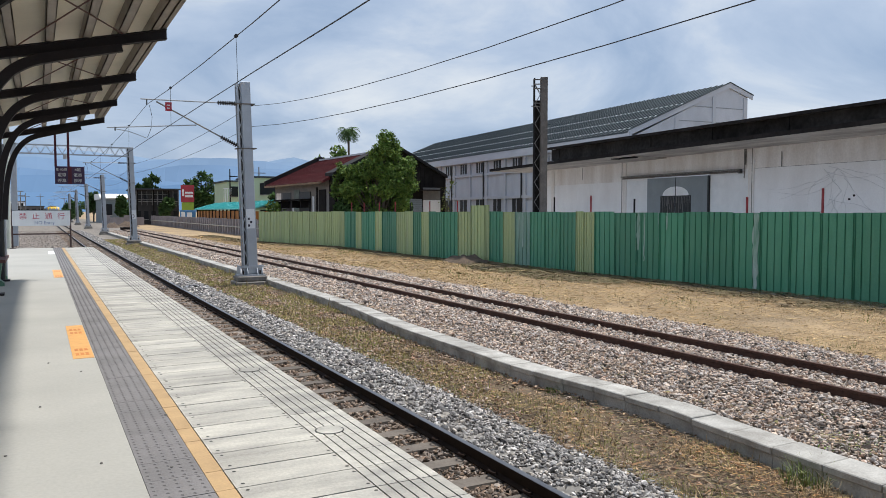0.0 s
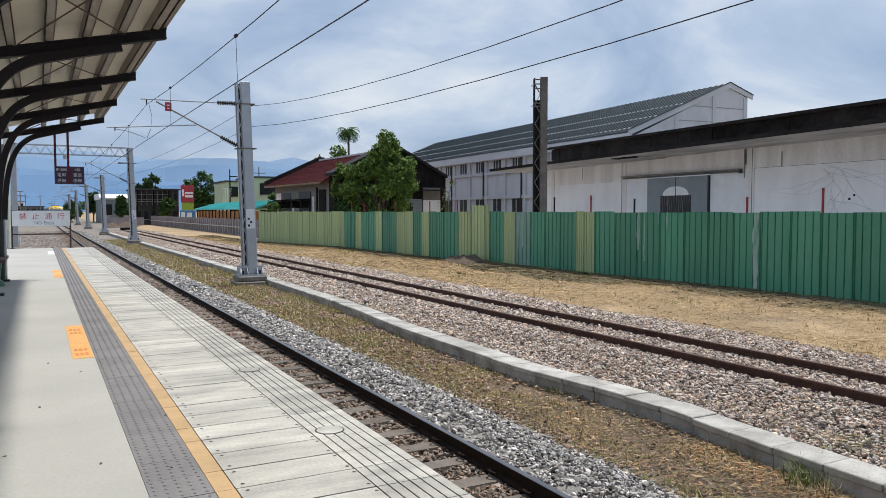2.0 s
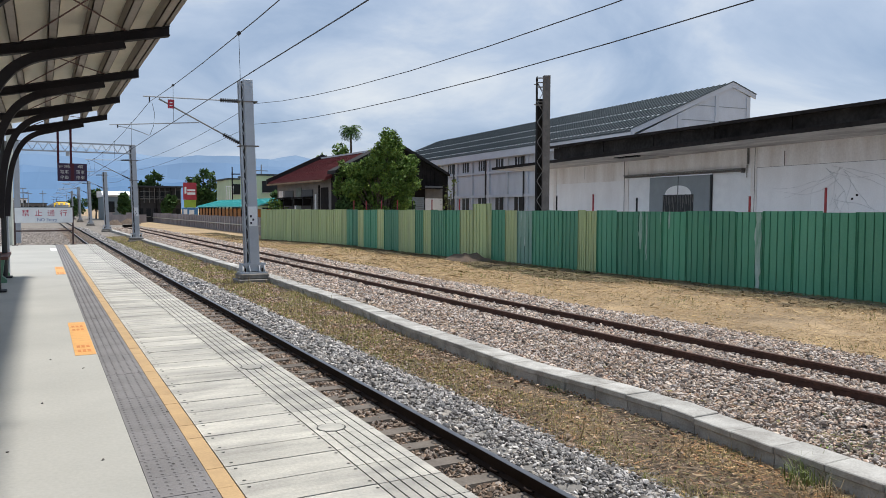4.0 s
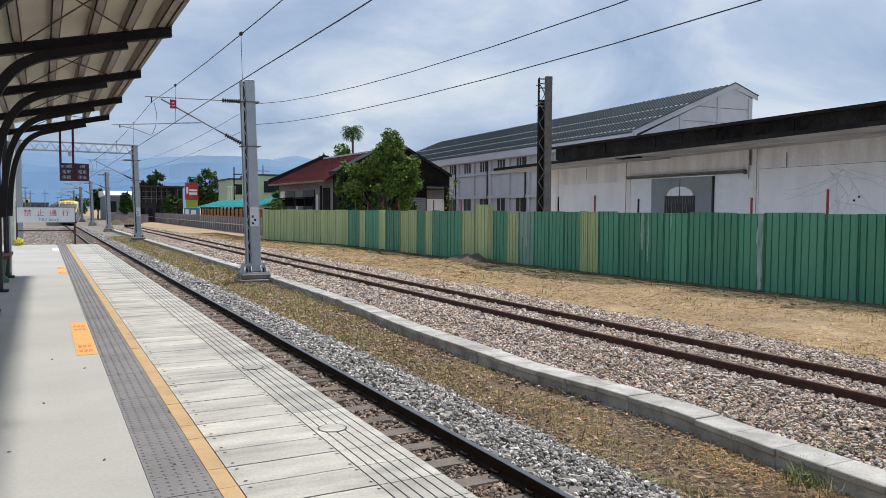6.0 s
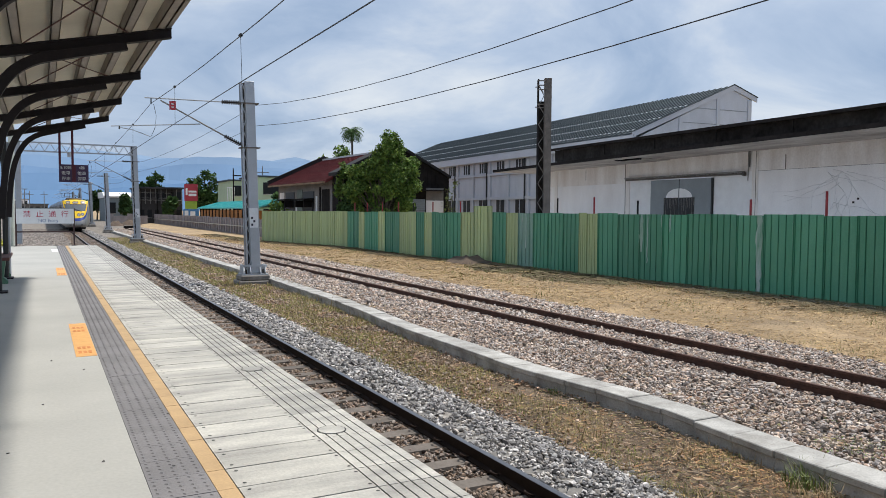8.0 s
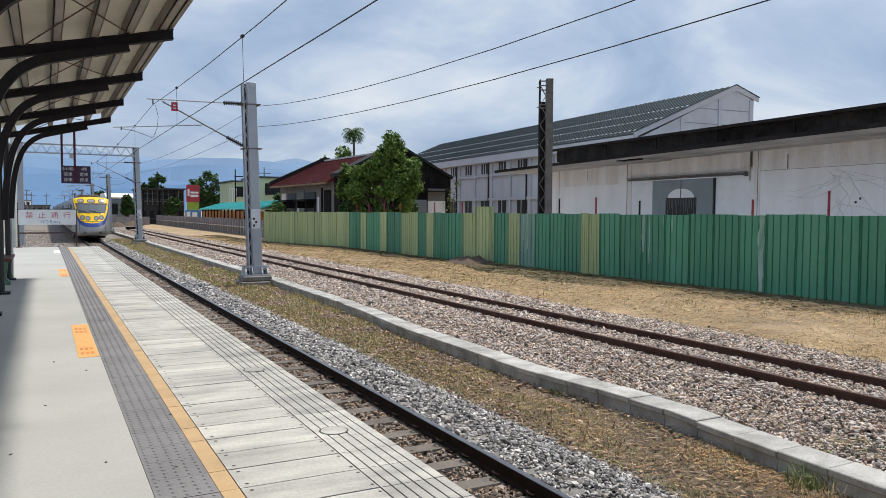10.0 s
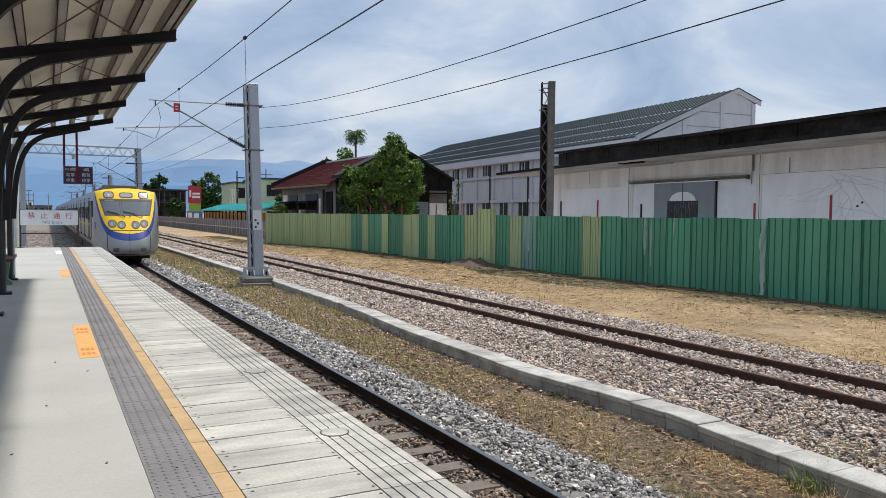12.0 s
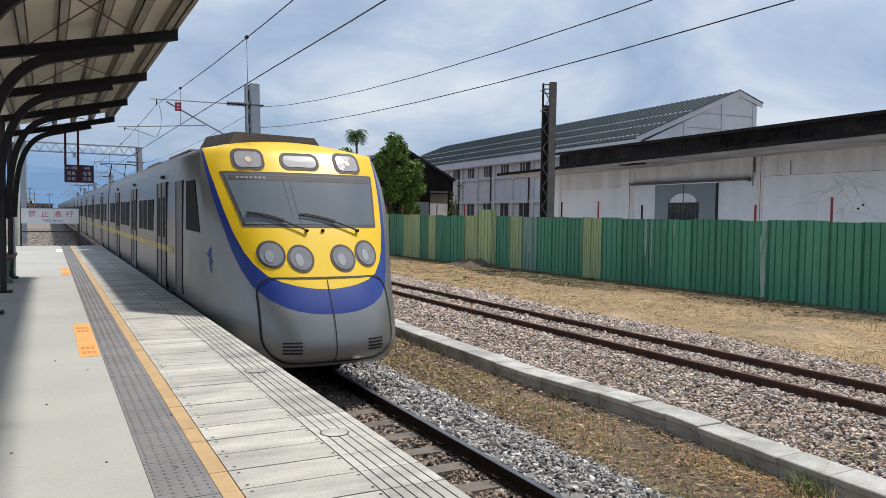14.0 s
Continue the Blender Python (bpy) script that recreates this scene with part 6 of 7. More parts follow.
def meadow():
    g = np.random.default_rng(21)
    # strip between ballast and kerb
    n = 170000
    y = 1.5 + 75 * g.random(n) ** 2.3
    k = np.interp(y, np.arange(0, 80, 0.5), [kerb_x(v) for v in np.arange(0, 80, 0.5)])
    x = 5.2 + (k - 0.02 - 5.2) * g.random(n)
    xy = np.column_stack([x, y])
    patch = np.array([noise.noise((a * 1.1, b * 0.8, 3.0)) for a, b in xy])
    z = np.interp(x, (5.2, 5.5, 6.3, 6.9), (-1.28, -1.28, -1.265, -1.24))
    far = np.clip(y / 9, 1, 3) ** 0.6
    sel = g.random(n) < np.where((y < 8) | (patch > 0.1), 0.5, 0.2)
    lying("dead_litter", "brown dead grass and litter between ballast and kerb", xy[sel], z[sel], 0.085 * far[sel], M["litter"], 5)
    sel = (patch > 0.05) & (g.random(n) < 0.17)
    lying("straw_strip", "pale straw lying between ballast and kerb", xy[sel], z[sel], 0.08 * far[sel], M["straw"], 6)
    sel = (patch > -0.1) & (g.random(n) < 0.10)
    grass("dry_grass_strip", "straw-coloured dry grass between ballast and kerb", xy[sel], z[sel] + 0.02, 0.07 * far[sel], M["blade_dry"])
    sel = ((patch > 0.2) | ((x < 5.95 + 0.5 * patch) & (patch > -0.25)) | ((y > 14) & (patch > -0.1))) & (g.random(n) < np.where(y > 9, 0.62, 0.36))
    grass("green_grass_strip", "thin green grass between ballast and kerb", xy[sel], z[sel] + 0.025, 0.04 * far[sel], M["blade_moss"])
    bank = (g.random(n) < 0.28 * np.clip((x - 5.7 + 0.5 * patch) * 2.2, 0, 1) * np.clip((7.2 - y + 2.2 * patch) * 0.5, 0, 1))
    lying("rusty_stalks", "rust-coloured straw lying against the kerb", xy[bank], z[bank] + 0.015, 0.07, M["stalk"], 15)
    sel = (y > 11.5 - 2 * patch) & (patch > -0.22) & (g.random(n) < 0.5)
    grass("yellow_green_strip", "yellow-green grass further along the strip", xy[sel], z[sel] + 0.015, 0.032 * far[sel], M["blade_moss"])
    # dead stalks blown over the siding's ballast
    n2 = 9000
    y2 = 2 + 30 * g.random(n2) ** 1.5
    x2 = 7.3 + 1.9 * g.random(n2) ** 1.4
    p2 = np.array([noise.noise((a * 0.9, b * 0.6, 9.0)) for a, b in zip(x2, y2)])
    sel = p2 > 0.0
    lying("siding_litter", "dead stalks on the siding ballast beside the kerb", np.column_stack([x2, y2])[sel], np.full(sel.sum(), -1.02), 0.08, M["litter"], 11)
    # field of mown straw up to the fence
    n = 230000
    y = 4 + 75 * g.random(n) ** 1.6
    x = 12.2 + (19.7 - 12.2) * g.random(n)
    xy = np.column_stack([x, y])
    fx = np.interp(y, [f[1] for f in FENCE], [f[0] for f in FENCE])
    patch = np.array([noise.noise((a * 0.45, b * 0.3, 7.0)) + 0.5 * noise.noise((a * 1.6, b * 1.1, 2.0)) for a, b in xy])
    z = np.interp(x, (12.3, 13, 19), (-1.1, -1.09, -1.07))
    far = np.clip(y / 12, 1, 2.6) ** 0.6
    ok = x < fx - 0.05
    sel = ok & (patch > -0.25 - 0.25 * g.random(n)) & (g.random(n) < 0.7)
    lying("mown_straw", "mown straw-coloured grass before the fence", xy[sel], z[sel], 0.10 * far[sel], M["straw"], 8)
    sel = ok & (patch < 0.1) & (g.random(n) < 0.22)
    lying("field_litter", "brown dead litter on the bare patches of the field", xy[sel], z[sel], 0.06 * far[sel], M["litter"], 9)
    sel = ok & (g.random(n) < 0.06)
    grass("dry_field_grass", "short dry stubble in the field", xy[sel], z[sel], 0.05 * far[sel], M["blade_dry"])
    shade = ok & (x > fx - 1.6 + 1.9 * patch - 0.04 * np.clip(30 - y, 0, 20)) & (g.random(n) < 0.75)
    lying("olive_field_grass", "dull olive-brown grass in uneven patches before the fence", xy[shade], z[shade] + 0.032, 0.15 * far[shade], M["blade_olive"], 17)
    sel = ok & (((patch > 0.28) & (g.random(n) < 0.25)) | ((x > fx - 2.2 + 2 * patch) & (y < 30) & (g.random(n) < 0.3)) | ((x > fx - 0.35) & (g.random(n) < 0.6)))
    grass("green_field_grass", "green and brown grass towards the foot of the fence", xy[sel], z[sel], 0.055 * far[sel], M["blade_green"])


meadow()


def weed(x, y, z, n, spread, size, material, label, seed):
    g = np.random.default_rng(seed)
    a = g.uniform(0, math.tau, n)
    rr = spread * np.sqrt(g.random(n))
    pos = np.column_stack([rr * np.cos(a), rr * np.sin(a), g.random(n) * size * 1.6])
    w = thing("weed", label, "weed", pose(x, y, z), group="weeds")
    me = strew("leaves", LEAF, LEAF_TRIS, pos, size * 0.45 * g.lognormal(0, 0.3, n), material, g, tilt=2.0)
    ob = new("leaves", me)
    ob.parent = w
    for i in range(5):
        part("stem", tube(bmesh.new(), [(0, 0, -0.05), (spread * 0.4 * math.cos(i * 1.3), spread * 0.4 * math.sin(i * 1.3), size * 1.4)], 0.006, 4, 0.002), M["blade_green"], w)


def tuft(x, y, z, n, spread, size, material, label, seed):
    """A clump of arching blades."""
    g = np.random.default_rng(seed)
    t = thing("grass_tuft", label, "grass", pose(x, y, z), group="grass tufts")
    bm = bmesh.new()
    for i in range(n):
        a, r = g.uniform(0, math.tau), spread * math.sqrt(g.random())
        px, py = r * math.cos(a), r * math.sin(a)
        d, h, w = g.uniform(0, math.tau), size * g.uniform(0.5, 1.2), size * 0.022
        dx, dy = math.cos(d), math.sin(d)
        pts = [(0.0, 0.0), (0.18, 0.6), (0.55, 0.9 if g.random() < 0.6 else 0.6)]
        prev = None
        for k, (u, v) in enumerate(pts):
            ww = w * (1 - 0.45 * k)
            c = (px + dx * u * h, py + dy * u * h, v * h - 0.02)
            cur = [bm.verts.new((c[0] - dy * ww, c[1] + dx * ww, c[2])), bm.verts.new((c[0] + dy * ww, c[1] - dx * ww, c[2]))]
            if prev:
                bm.faces.new((prev[0], prev[1], cur[1], cur[0]))
            prev = cur
    part("foliage", bm, material, t)


for i, (x, y, z, n, s, sz, mm) in enumerate(((6.68, 8.95, -1.25, 90, 0.2, 0.06, "leaf"), (5.75, 8.6, -1.31, 90, 0.3, 0.04, "leaf"), (5.9, 12.2, -1.31, 120, 0.4, 0.05, "leaf"),
                                            (6.1, 15.5, -1.3, 120, 0.4, 0.05, "leaf"), (7.5, 4.9, -1.05, 160, 0.4, 0.035, "leaf"), (9.3, 9.6, -1.02, 50, 0.2, 0.04, "leaf"), (8.3, 5.6, -1.05, 50, 0.2, 0.035, "leaf"))):
    weed(x, y, z - (0.04 if x < 7 else 0), n, s, sz, M[mm], "small green weed in the gravel", 50 + i)
for i, (x, y, z, n, s, sz, mm) in enumerate(((6.68, 8.9, -1.25, 70, 0.16, 0.22, "blade_green"), (6.52, 4.72, -1.22, 120, 0.22, 0.30, "blade_green"), (6.4, 4.5, -1.24, 110, 0.3, 0.26, "blade_dry"), (6.3, 4.0, -1.25, 120, 0.35, 0.22, "blade_dry"),
                                            (6.2, 6.0, -1.27, 90, 0.4, 0.14, "blade_dry"), (6.45, 5.5, -1.25, 80, 0.3, 0.16, "blade_green"), (6.55, 6.9, -1.24, 80, 0.3, 0.12, "blade_dry"), (6.25, 20.0, -1.26, 160, 0.5, 0.16, "blade_green"),
                                            (6.0, 24.5, -1.28, 140, 0.5, 0.18, "blade_dry"), (7.5, 26.2, -1.1, 120, 0.4, 0.2, "blade_dry"), (18.2, 31.2, -1.08, 200, 0.7, 0.2, "blade_dry"), (6.6, 11.3, -1.24, 90, 0.25, 0.14, "blade_green"),
                                            (6.9, 14.2, -1.22, 90, 0.25, 0.14, "blade_green"), (6.0, 10.2, -1.29, 100, 0.3, 0.1, "blade_green"), (5.9, 5.0, -1.29, 100, 0.35, 0.12, "blade_dry"))):
    tuft(x, y, z - (0.05 if x < 7 else 0), n, s, sz, M[mm], "tuft of green grass beside the kerb" if mm == "blade_green" else "tuft of dry straw-coloured grass", 80 + i)


M["mound"] = mat("dug_earth", (0.125, 0.085, 0.058), 0.95, var=0.35, scale=3.0, fine=18, bump=1.0, col2=(0.06, 0.045, 0.033), coord="World")


def dirt_mound(x, y, w, d, top, label):
    bm = bmesh.new()
    rows = []
    for i in range(9):
        row = []
        for j in range(13):
            u, v = -1 + i / 4, -1 + j / 6
            h = max(0.0, 1 - u * u - v * v) * top * (1 + 0.7 * noise.noise((u * 3, v * 3, 5)) + 0.4 * noise.noise((u * 8, v * 8, 2)))
            row.append(bm.verts.new((u * w, v * d, h - 0.02)))
        rows.append(row)
    for a, b in zip(rows, rows[1:]):
        for j in range(12):
            bm.faces.new((a[j], a[j + 1], b[j + 1], b[j])).smooth = True
    solid("dirt_mound", bm, M["mound"], label, "mound", m=pose(x, y, -1.09))


dirt_mound(18.35, 31.9, 1.1, 1.9, 0.36, "low mound of brown earth at the fence foot")
dirt_mound(9.7, 124, 1.3, 3.0, 0.7, "dark heap of scrap and earth past the siding")
dirt_mound(12.6, 132, 1.8, 3.0, 0.8, "heap of grey earth past the siding")


def litter():
    g = random.Random(9)
    for x, y in ((-0.02, 6.15), (0.2, 3.9), (0.28, 4.6), (0.05, 7.9), (-0.2, 5.0), (0.3, 7.35), (0.1, 3.55), (0.62, 4.35), (0.75, 5.5)):
        bm = bmesh.new()
        bmesh.ops.create_icosphere(bm, subdivisions=1, radius=0.010)
        for v in bm.verts:
            v.co *= g.uniform(0.6, 1.5)
            v.co.z = max(0.0, v.co.z * 0.6 + 0.004)
        solid("pebble", bm, M["foot"], "small dark pebble on the platform", "pebble", "platform pebbles", m=pose(x, y, 0.0))


litter()


# ---- train ----
M["gasket"] = mat("rubber_gasket", (0.085, 0.07, 0.068), 0.7, var=0.1)
# sky reflection is painted in: the glass colour is raised to grey-blue
M["windscreen"] = mat("windscreen_glass", (0.14, 0.16, 0.178), 0.15, var=0.05, scale=0.8, spec=0.35)
M["lens"] = mat("lamp_lens", (0.25, 0.255, 0.265), 0.16, var=0.08, scale=7, spec=0.4)
M["lens_core"] = mat("lamp_reflector", (0.36, 0.37, 0.385), 0.3, var=0.1, scale=9)
M["lamp_lit"] = glow("lamp_lit", (0.62, 0.47, 0.36), 0.25)
M["lens_pale"] = mat("marker_lens", (0.36, 0.345, 0.345), 0.25, var=0.05, scale=4, spec=0.4)
M["side_glass"] = mat("side_glass", (0.012, 0.012, 0.013), 0.6, var=0.1, spec=0.05)
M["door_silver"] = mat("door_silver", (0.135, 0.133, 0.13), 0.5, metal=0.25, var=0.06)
M["stripe"] = mat("yellow_stripe", (0.55, 0.42, 0.10), 0.5, var=0.15, scale=0.6)
M["dark_line"] = mat("dark_line", (0.012, 0.012, 0.014), 0.6, var=0.05)


def soft(z, zs, vs, r=0.12):
    """A curve through points, rounded over +-r."""
    return float(np.mean(np.interp(z + np.linspace(-r, r, 9), zs, vs)))


def prof_y(z):
    """The nose in side view: how far back the surface lies at a height over the rail."""
    zs = (0.36, 0.42, 0.5, 0.62, 0.79, 1.08, 1.36, 1.56, 2.21, 3.32, 3.52, 3.64, 3.7)
    vs = (0.30, 0.18, 0.06, 0.0, 0.03, 0.13, 0.31, 0.46, 0.92, 1.80, 2.02, 2.26, 2.5)
    return soft(z, zs, vs, 0.12 if z < 3.4 else 0.03)


def crest(z):
    """The brow over the marker lamps is low and round."""
    return z if z < 3.39 else 3.39 + (z - 3.39) * 0.42


def arch(x, z):
    """The brow falls off towards the sides."""
    return min(1.0, max(0.0, (z - 3.39) / 0.31)) * (0.045 - 0.12 * (x / 1.2) ** 2)


def nose_at(x, z, out=0.0):
    return (x, prof_y(z) + soft(z, (0.5, 1.1, 1.93, 2.7), (1.55, 1.45, 0.85, 0.5), 0.3) * (abs(x) / 1.43) ** 3.6 - out, crest(z) + arch(x, z))


def half_w(z):
    return soft(z, (0.40, 0.46, 0.54, 0.7, 0.9, 1.2, 2.2, 2.9, 3.2, 3.4, 3.52, 3.64, 3.7), (1.0, 1.12, 1.22, 1.33, 1.395, 1.43, 1.43, 1.42, 1.39, 1.35, 1.28, 1.12, 0.95), 0.05 if z < 3.3 else 0.01)


def yellow_w(z):
    return float(np.interp(z, (1.42, 1.425, 1.44, 1.47, 1.52, 1.6, 1.75, 1.9, 2.17, 2.45, 2.75, 3.06, 3.4, 3.7), (0, 0.14, 0.28, 0.44, 0.62, 0.78, 0.92, 1.01, 1.11, 1.18, 1.24, 1.295, 1.335, 1.35)))


def blue_w(z):
    return float(np.interp(z, (1.10, 1.105, 1.12, 1.15, 1.2, 1.3, 1.45, 1.65, 1.93, 2.17, 2.45, 2.75, 3.06, 3.25, 3.7), (0, 0.14, 0.3, 0.46, 0.62, 0.81, 0.96, 1.06, 1.15, 1.20, 1.26, 1.31, 1.34, 1.35, 1.35)))


def skin(bm, poly, out, thick, n=1):
    """A closed outline of (x, z) laid on the nose as a thin raised plate."""
    lo = [bm.verts.new(nose_at(x, z, out - thick)) for x, z in poly]
    hi = [bm.verts.new(nose_at(x, z, out)) for x, z in poly]
    k = len(poly)
    for i in range(k):
        bm.faces.new((lo[i], lo[(i + 1) % k], hi[(i + 1) % k], hi[i]))
    cx, cz = sum(p[0] for p in poly) / k, sum(p[1] for p in poly) / k
    c = bm.verts.new(nose_at(cx, cz, out))
    for i in range(k):
        bm.faces.new((hi[i], hi[(i + 1) % k], c))
    return bm


def round_rect(x0, z0, x1, z1, r, n=5):
    pts = []
    for cx, cz, a0 in ((x1 - r, z1 - r, 0), (x0 + r, z1 - r, 90), (x0 + r, z0 + r, 180), (x1 - r, z0 + r, 270)):
        for i in range(n + 1):
            a = radians(a0 + 90 * i / n)
            pts.append((cx + r * math.cos(a), cz + r * math.sin(a)))
    return pts


def grid_plate(bm, x_of, z0, z1, out, nx=16, nz=10, mi=0):
    """A plate that follows the nose closely; x_of(z) gives its half width."""
    rows = []
    for j in range(nz + 1):
        z = z0 + (z1 - z0) * j / nz
        w = x_of(z)
        rows.append([bm.verts.new(nose_at(-w + 2 * w * i / nx, z, out)) for i in range(nx + 1)])
    for a, b in zip(rows, rows[1:]):
        for i in range(nx):
            f = bm.faces.new((a[i], a[i + 1], b[i + 1], b[i]))
            f.smooth = True
            f.material_index = mi
    return bm


def ribbon(bm, pts, w, out):
    """A narrow line of width w along (x, z) points on the nose."""
    for a, b in zip(pts, pts[1:]):
        d = Vector((b[0] - a[0], b[1] - a[1]))
        n = Vector((-d.y, d.x)).normalized() * w / 2
        q = [(a[0] + n.x, a[1] + n.y), (a[0] - n.x, a[1] - n.y), (b[0] - n.x, b[1] - n.y), (b[0] + n.x, b[1] + n.y)]
        bm.faces.new([bm.verts.new(nose_at(x, z, out)) for x, z in q])
    return bm


def nose(t):
    zs = sorted({0.41, 0.45, 0.5, 0.6, 0.7, 0.8, 0.95, 1.08, 1.10, 1.105, 1.12, 1.15, 1.2, 1.25, 1.3, 1.36, 1.42, 1.425, 1.44, 1.47, 1.52, 1.56, 1.6, 1.67, 1.75, 1.82, 1.9, 2.0, 2.1, 2.21,
                 2.35, 2.5, 2.65, 2.8, 2.9, 3.06, 3.2, 3.32, 3.4, 3.46, 3.52, 3.58, 3.64, 3.7})
    bm = bmesh.new()
    rings = []
    for z in zs:
        wo = half_w(z)
        wy = min(yellow_w(z), wo)
        wb = max(min(blue_w(z), wo), wy)
        xs = [-wo + (wo - wb) * i / 14 for i in range(14)] + [-wb + (wb - wy) * i / 8 for i in range(8)] + [-wy + 2 * wy * i / 20 for i in range(20)] \
            + [wy + (wb - wy) * i / 8 for i in range(8)] + [wb + (wo - wb) * i / 14 for i in range(15)]
        rings.append([bm.verts.new(nose_at(x, z)) for x in xs])
    for a, b in zip(rings, rings[1:]):
        for i in range(len(a) - 1):
            f = bm.faces.new((a[i], a[i + 1], b[i + 1], b[i]))
            f.material_index = 1 if 22 <= i < 42 else (2 if 14 <= i < 50 else 0)
            f.smooth = True
    for side in (0, -1):
        edge = [r[side] for r in rings]
        back = [bm.verts.new((v.co.x, 4.4, v.co.z)) for v in edge]
        for i in range(len(edge) - 1):
            f = bm.faces.new((edge[i], edge[i + 1], back[i + 1], back[i]))
            f.smooth = True
    topr = rings[-1]
    roof = [bm.verts.new((v.co.x, 4.4, crest(3.70) + 0.08 * (1 - (v.co.x / 0.95) ** 2))) for v in topr]
    for i in range(len(topr) - 1):
        f = bm.faces.new((topr[i], topr[i + 1], roof[i + 1], roof[i]))
        f.material_index = 3
        f.smooth = True
    bmesh.ops.remove_doubles(bm, verts=bm.verts, dist=0.0004)
    bmesh.ops.dissolve_degenerate(bm, edges=bm.edges, dist=0.0004)
    face = part("nose", bm, [M["train_silver"], M["train_yellow"], M["train_blue"], M["train_roof"]], t, "yellow face, deep blue band and silver skirt")

    def ws(z, e=0.0):
        return 0.945 + e + (1.125 - 0.945) * (z - 2.25) / 0.75
    gasket = part("gasket", grid_plate(bmesh.new(), lambda z: ws(z, 0.045), 2.245, 3.04, 0.008), M["gasket"], face, "dark windscreen gasket")
    glass = part("windscreen", grid_plate(bmesh.new(), lambda z: ws(z, 0.0), 2.285, 3.0, 0.014), M["windscreen"], face, "large windscreen, reflected sky painted in as grey")
    part("header_band", grid_plate(bmesh.new(), lambda z: ws(z, -0.03), 2.915, 2.985, 0.017, nz=2), M["gasket"], face)
    bm = bmesh.new()
    ribbon(bm, [(-0.24, 2.98), (-0.22, 2.5), (-0.2, 2.3)], 0.012, 0.018)
    ribbon(bm, [(-0.34, 2.98), (-0.31, 2.55), (-0.3, 2.36)], 0.009, 0.018)
    part("screen_bar", bm, M["dark_line"], face)
    for i in range(7):
        part("bar_of_writing", skin(bmesh.new(), round_rect(-0.98 + i * 0.06, 2.935, -0.935 + i * 0.06, 2.968, 0.008, 1), 0.019, 0.002), M["lattice"], face)
    for x0, x1, z0, z1, lit in ((-1.0, -0.545, 3.06, 3.39, 1), (-0.315, 0.285, 3.085, 3.35, 0), (0.53, 0.99, 3.06, 3.39, 1)):
        part("lamp_surround", skin(bmesh.new(), round_rect(x0, z0, x1, z1, 0.11), 0.010, 0.03), M["gasket"], face, "grey lamp surround")
        lamp = part("marker_lamp", skin(bmesh.new(), round_rect(x0 + 0.045, z0 + 0.045, x1 - 0.045, z1 - 0.045, 0.08), 0.016, 0.02), M["lens_pale"], face, "glazed marker lamp")
        if lit:
            cx, cz = (x0 + x1) / 2, (z0 + z1) / 2
            part("bulb", skin(bmesh.new(), [(cx + 0.045 * math.cos(a), cz + 0.045 * math.sin(a)) for a in [k * math.tau / 12 for k in range(12)]], 0.022, 0.006), M["lamp_lit"], lamp, "lit bulb")
    for cx, cz in ((-0.69, 1.88), (-0.305, 1.825), (0.305, 1.825), (0.69, 1.88)):
        ring = [(cx + 0.185 * math.cos(a), cz + 0.185 * math.sin(a)) for a in [k * math.tau / 24 for k in range(24)]]
        part("headlight_ring", skin(bmesh.new(), ring, 0.012, 0.03), M["gasket"], face, "grey headlight ring")
        ring = [(cx + 0.152 * math.cos(a), cz + 0.152 * math.sin(a)) for a in [k * math.tau / 24 for k in range(24)]]
        hl = part("headlight", skin(bmesh.new(), ring, 0.02, 0.01), M["lens"], face, "round glass headlight")
        ring = [(cx - 0.03 + 0.055 * math.cos(a), cz - 0.02 + 0.085 * math.sin(a)) for a in [k * math.tau / 12 for k in range(12)]]
        part("reflector", skin(bmesh.new(), ring, 0.026, 0.006), M["lens_core"], hl)
    out = [q for q in round_rect(-0.93, 0.7, 0.93, 1.57, 0.22, 6) if q[1] > 1.2]
    arc = [radians(90 * i / 8) for i in range(9)]
    out += [(-0.93 + 0.4 - 0.4 * math.cos(a), 0.84 - 0.37 * math.sin(a)) for a in arc] + [(0.93 - 0.4 + 0.4 * math.cos(a), 0.84 - 0.37 * math.sin(a)) for a in arc[::-1]]
    fine = []
    for a, b in zip(out, out[1:] + out[:1]):
        for i in range(6):
            fine.append((a[0] + (b[0] - a[0]) * i / 6, a[1] + (b[1] - a[1]) * i / 6))
    part("hood_line", ribbon(bmesh.new(), fine + fine[:1], 0.022, 0.012), M["dark_line"], face, "dark joint round the coupler hood")
    part("hood_seam", ribbon(bmesh.new(), [(0, 0.44 + 0.05 * i) for i in range(23)], 0.012, 0.012), M["dark_line"], face)
    for s in (-1, 1):
        for i in range(4):
            z = 0.62 + 0.045 * i
            part("vent_slot", ribbon(bmesh.new(), [(s * 0.46, z), (s * 0.58, z), (s * 0.70, z)], 0.024, 0.006), M["dark_line"], face)
    for x0, z0, x1, z1 in ((-0.92, 2.43, -0.15, 2.2), (-0.2, 2.42, 0.62, 2.2)):
        w = bmesh.new()
        pts = [nose_at(x0 + (x1 - x0) * u, z0 + (z1 - z0) * (0.25 * u + 0.75 * u * u), 0.05) for u in [i / 8 for i in range(9)]]
        tube(w, pts, 0.008, 5, 0.014)
        tube(w, [nose_at(x0 + (x1 - x0) * u, z0 + 0.02 + (z1 - z0) * (0.25 * u + 0.75 * u * u), 0.035) for u in [i / 8 for i in range(6)]], 0.012, 5)
        part("wiper", w, M["dark_line"], face, "black wiper")
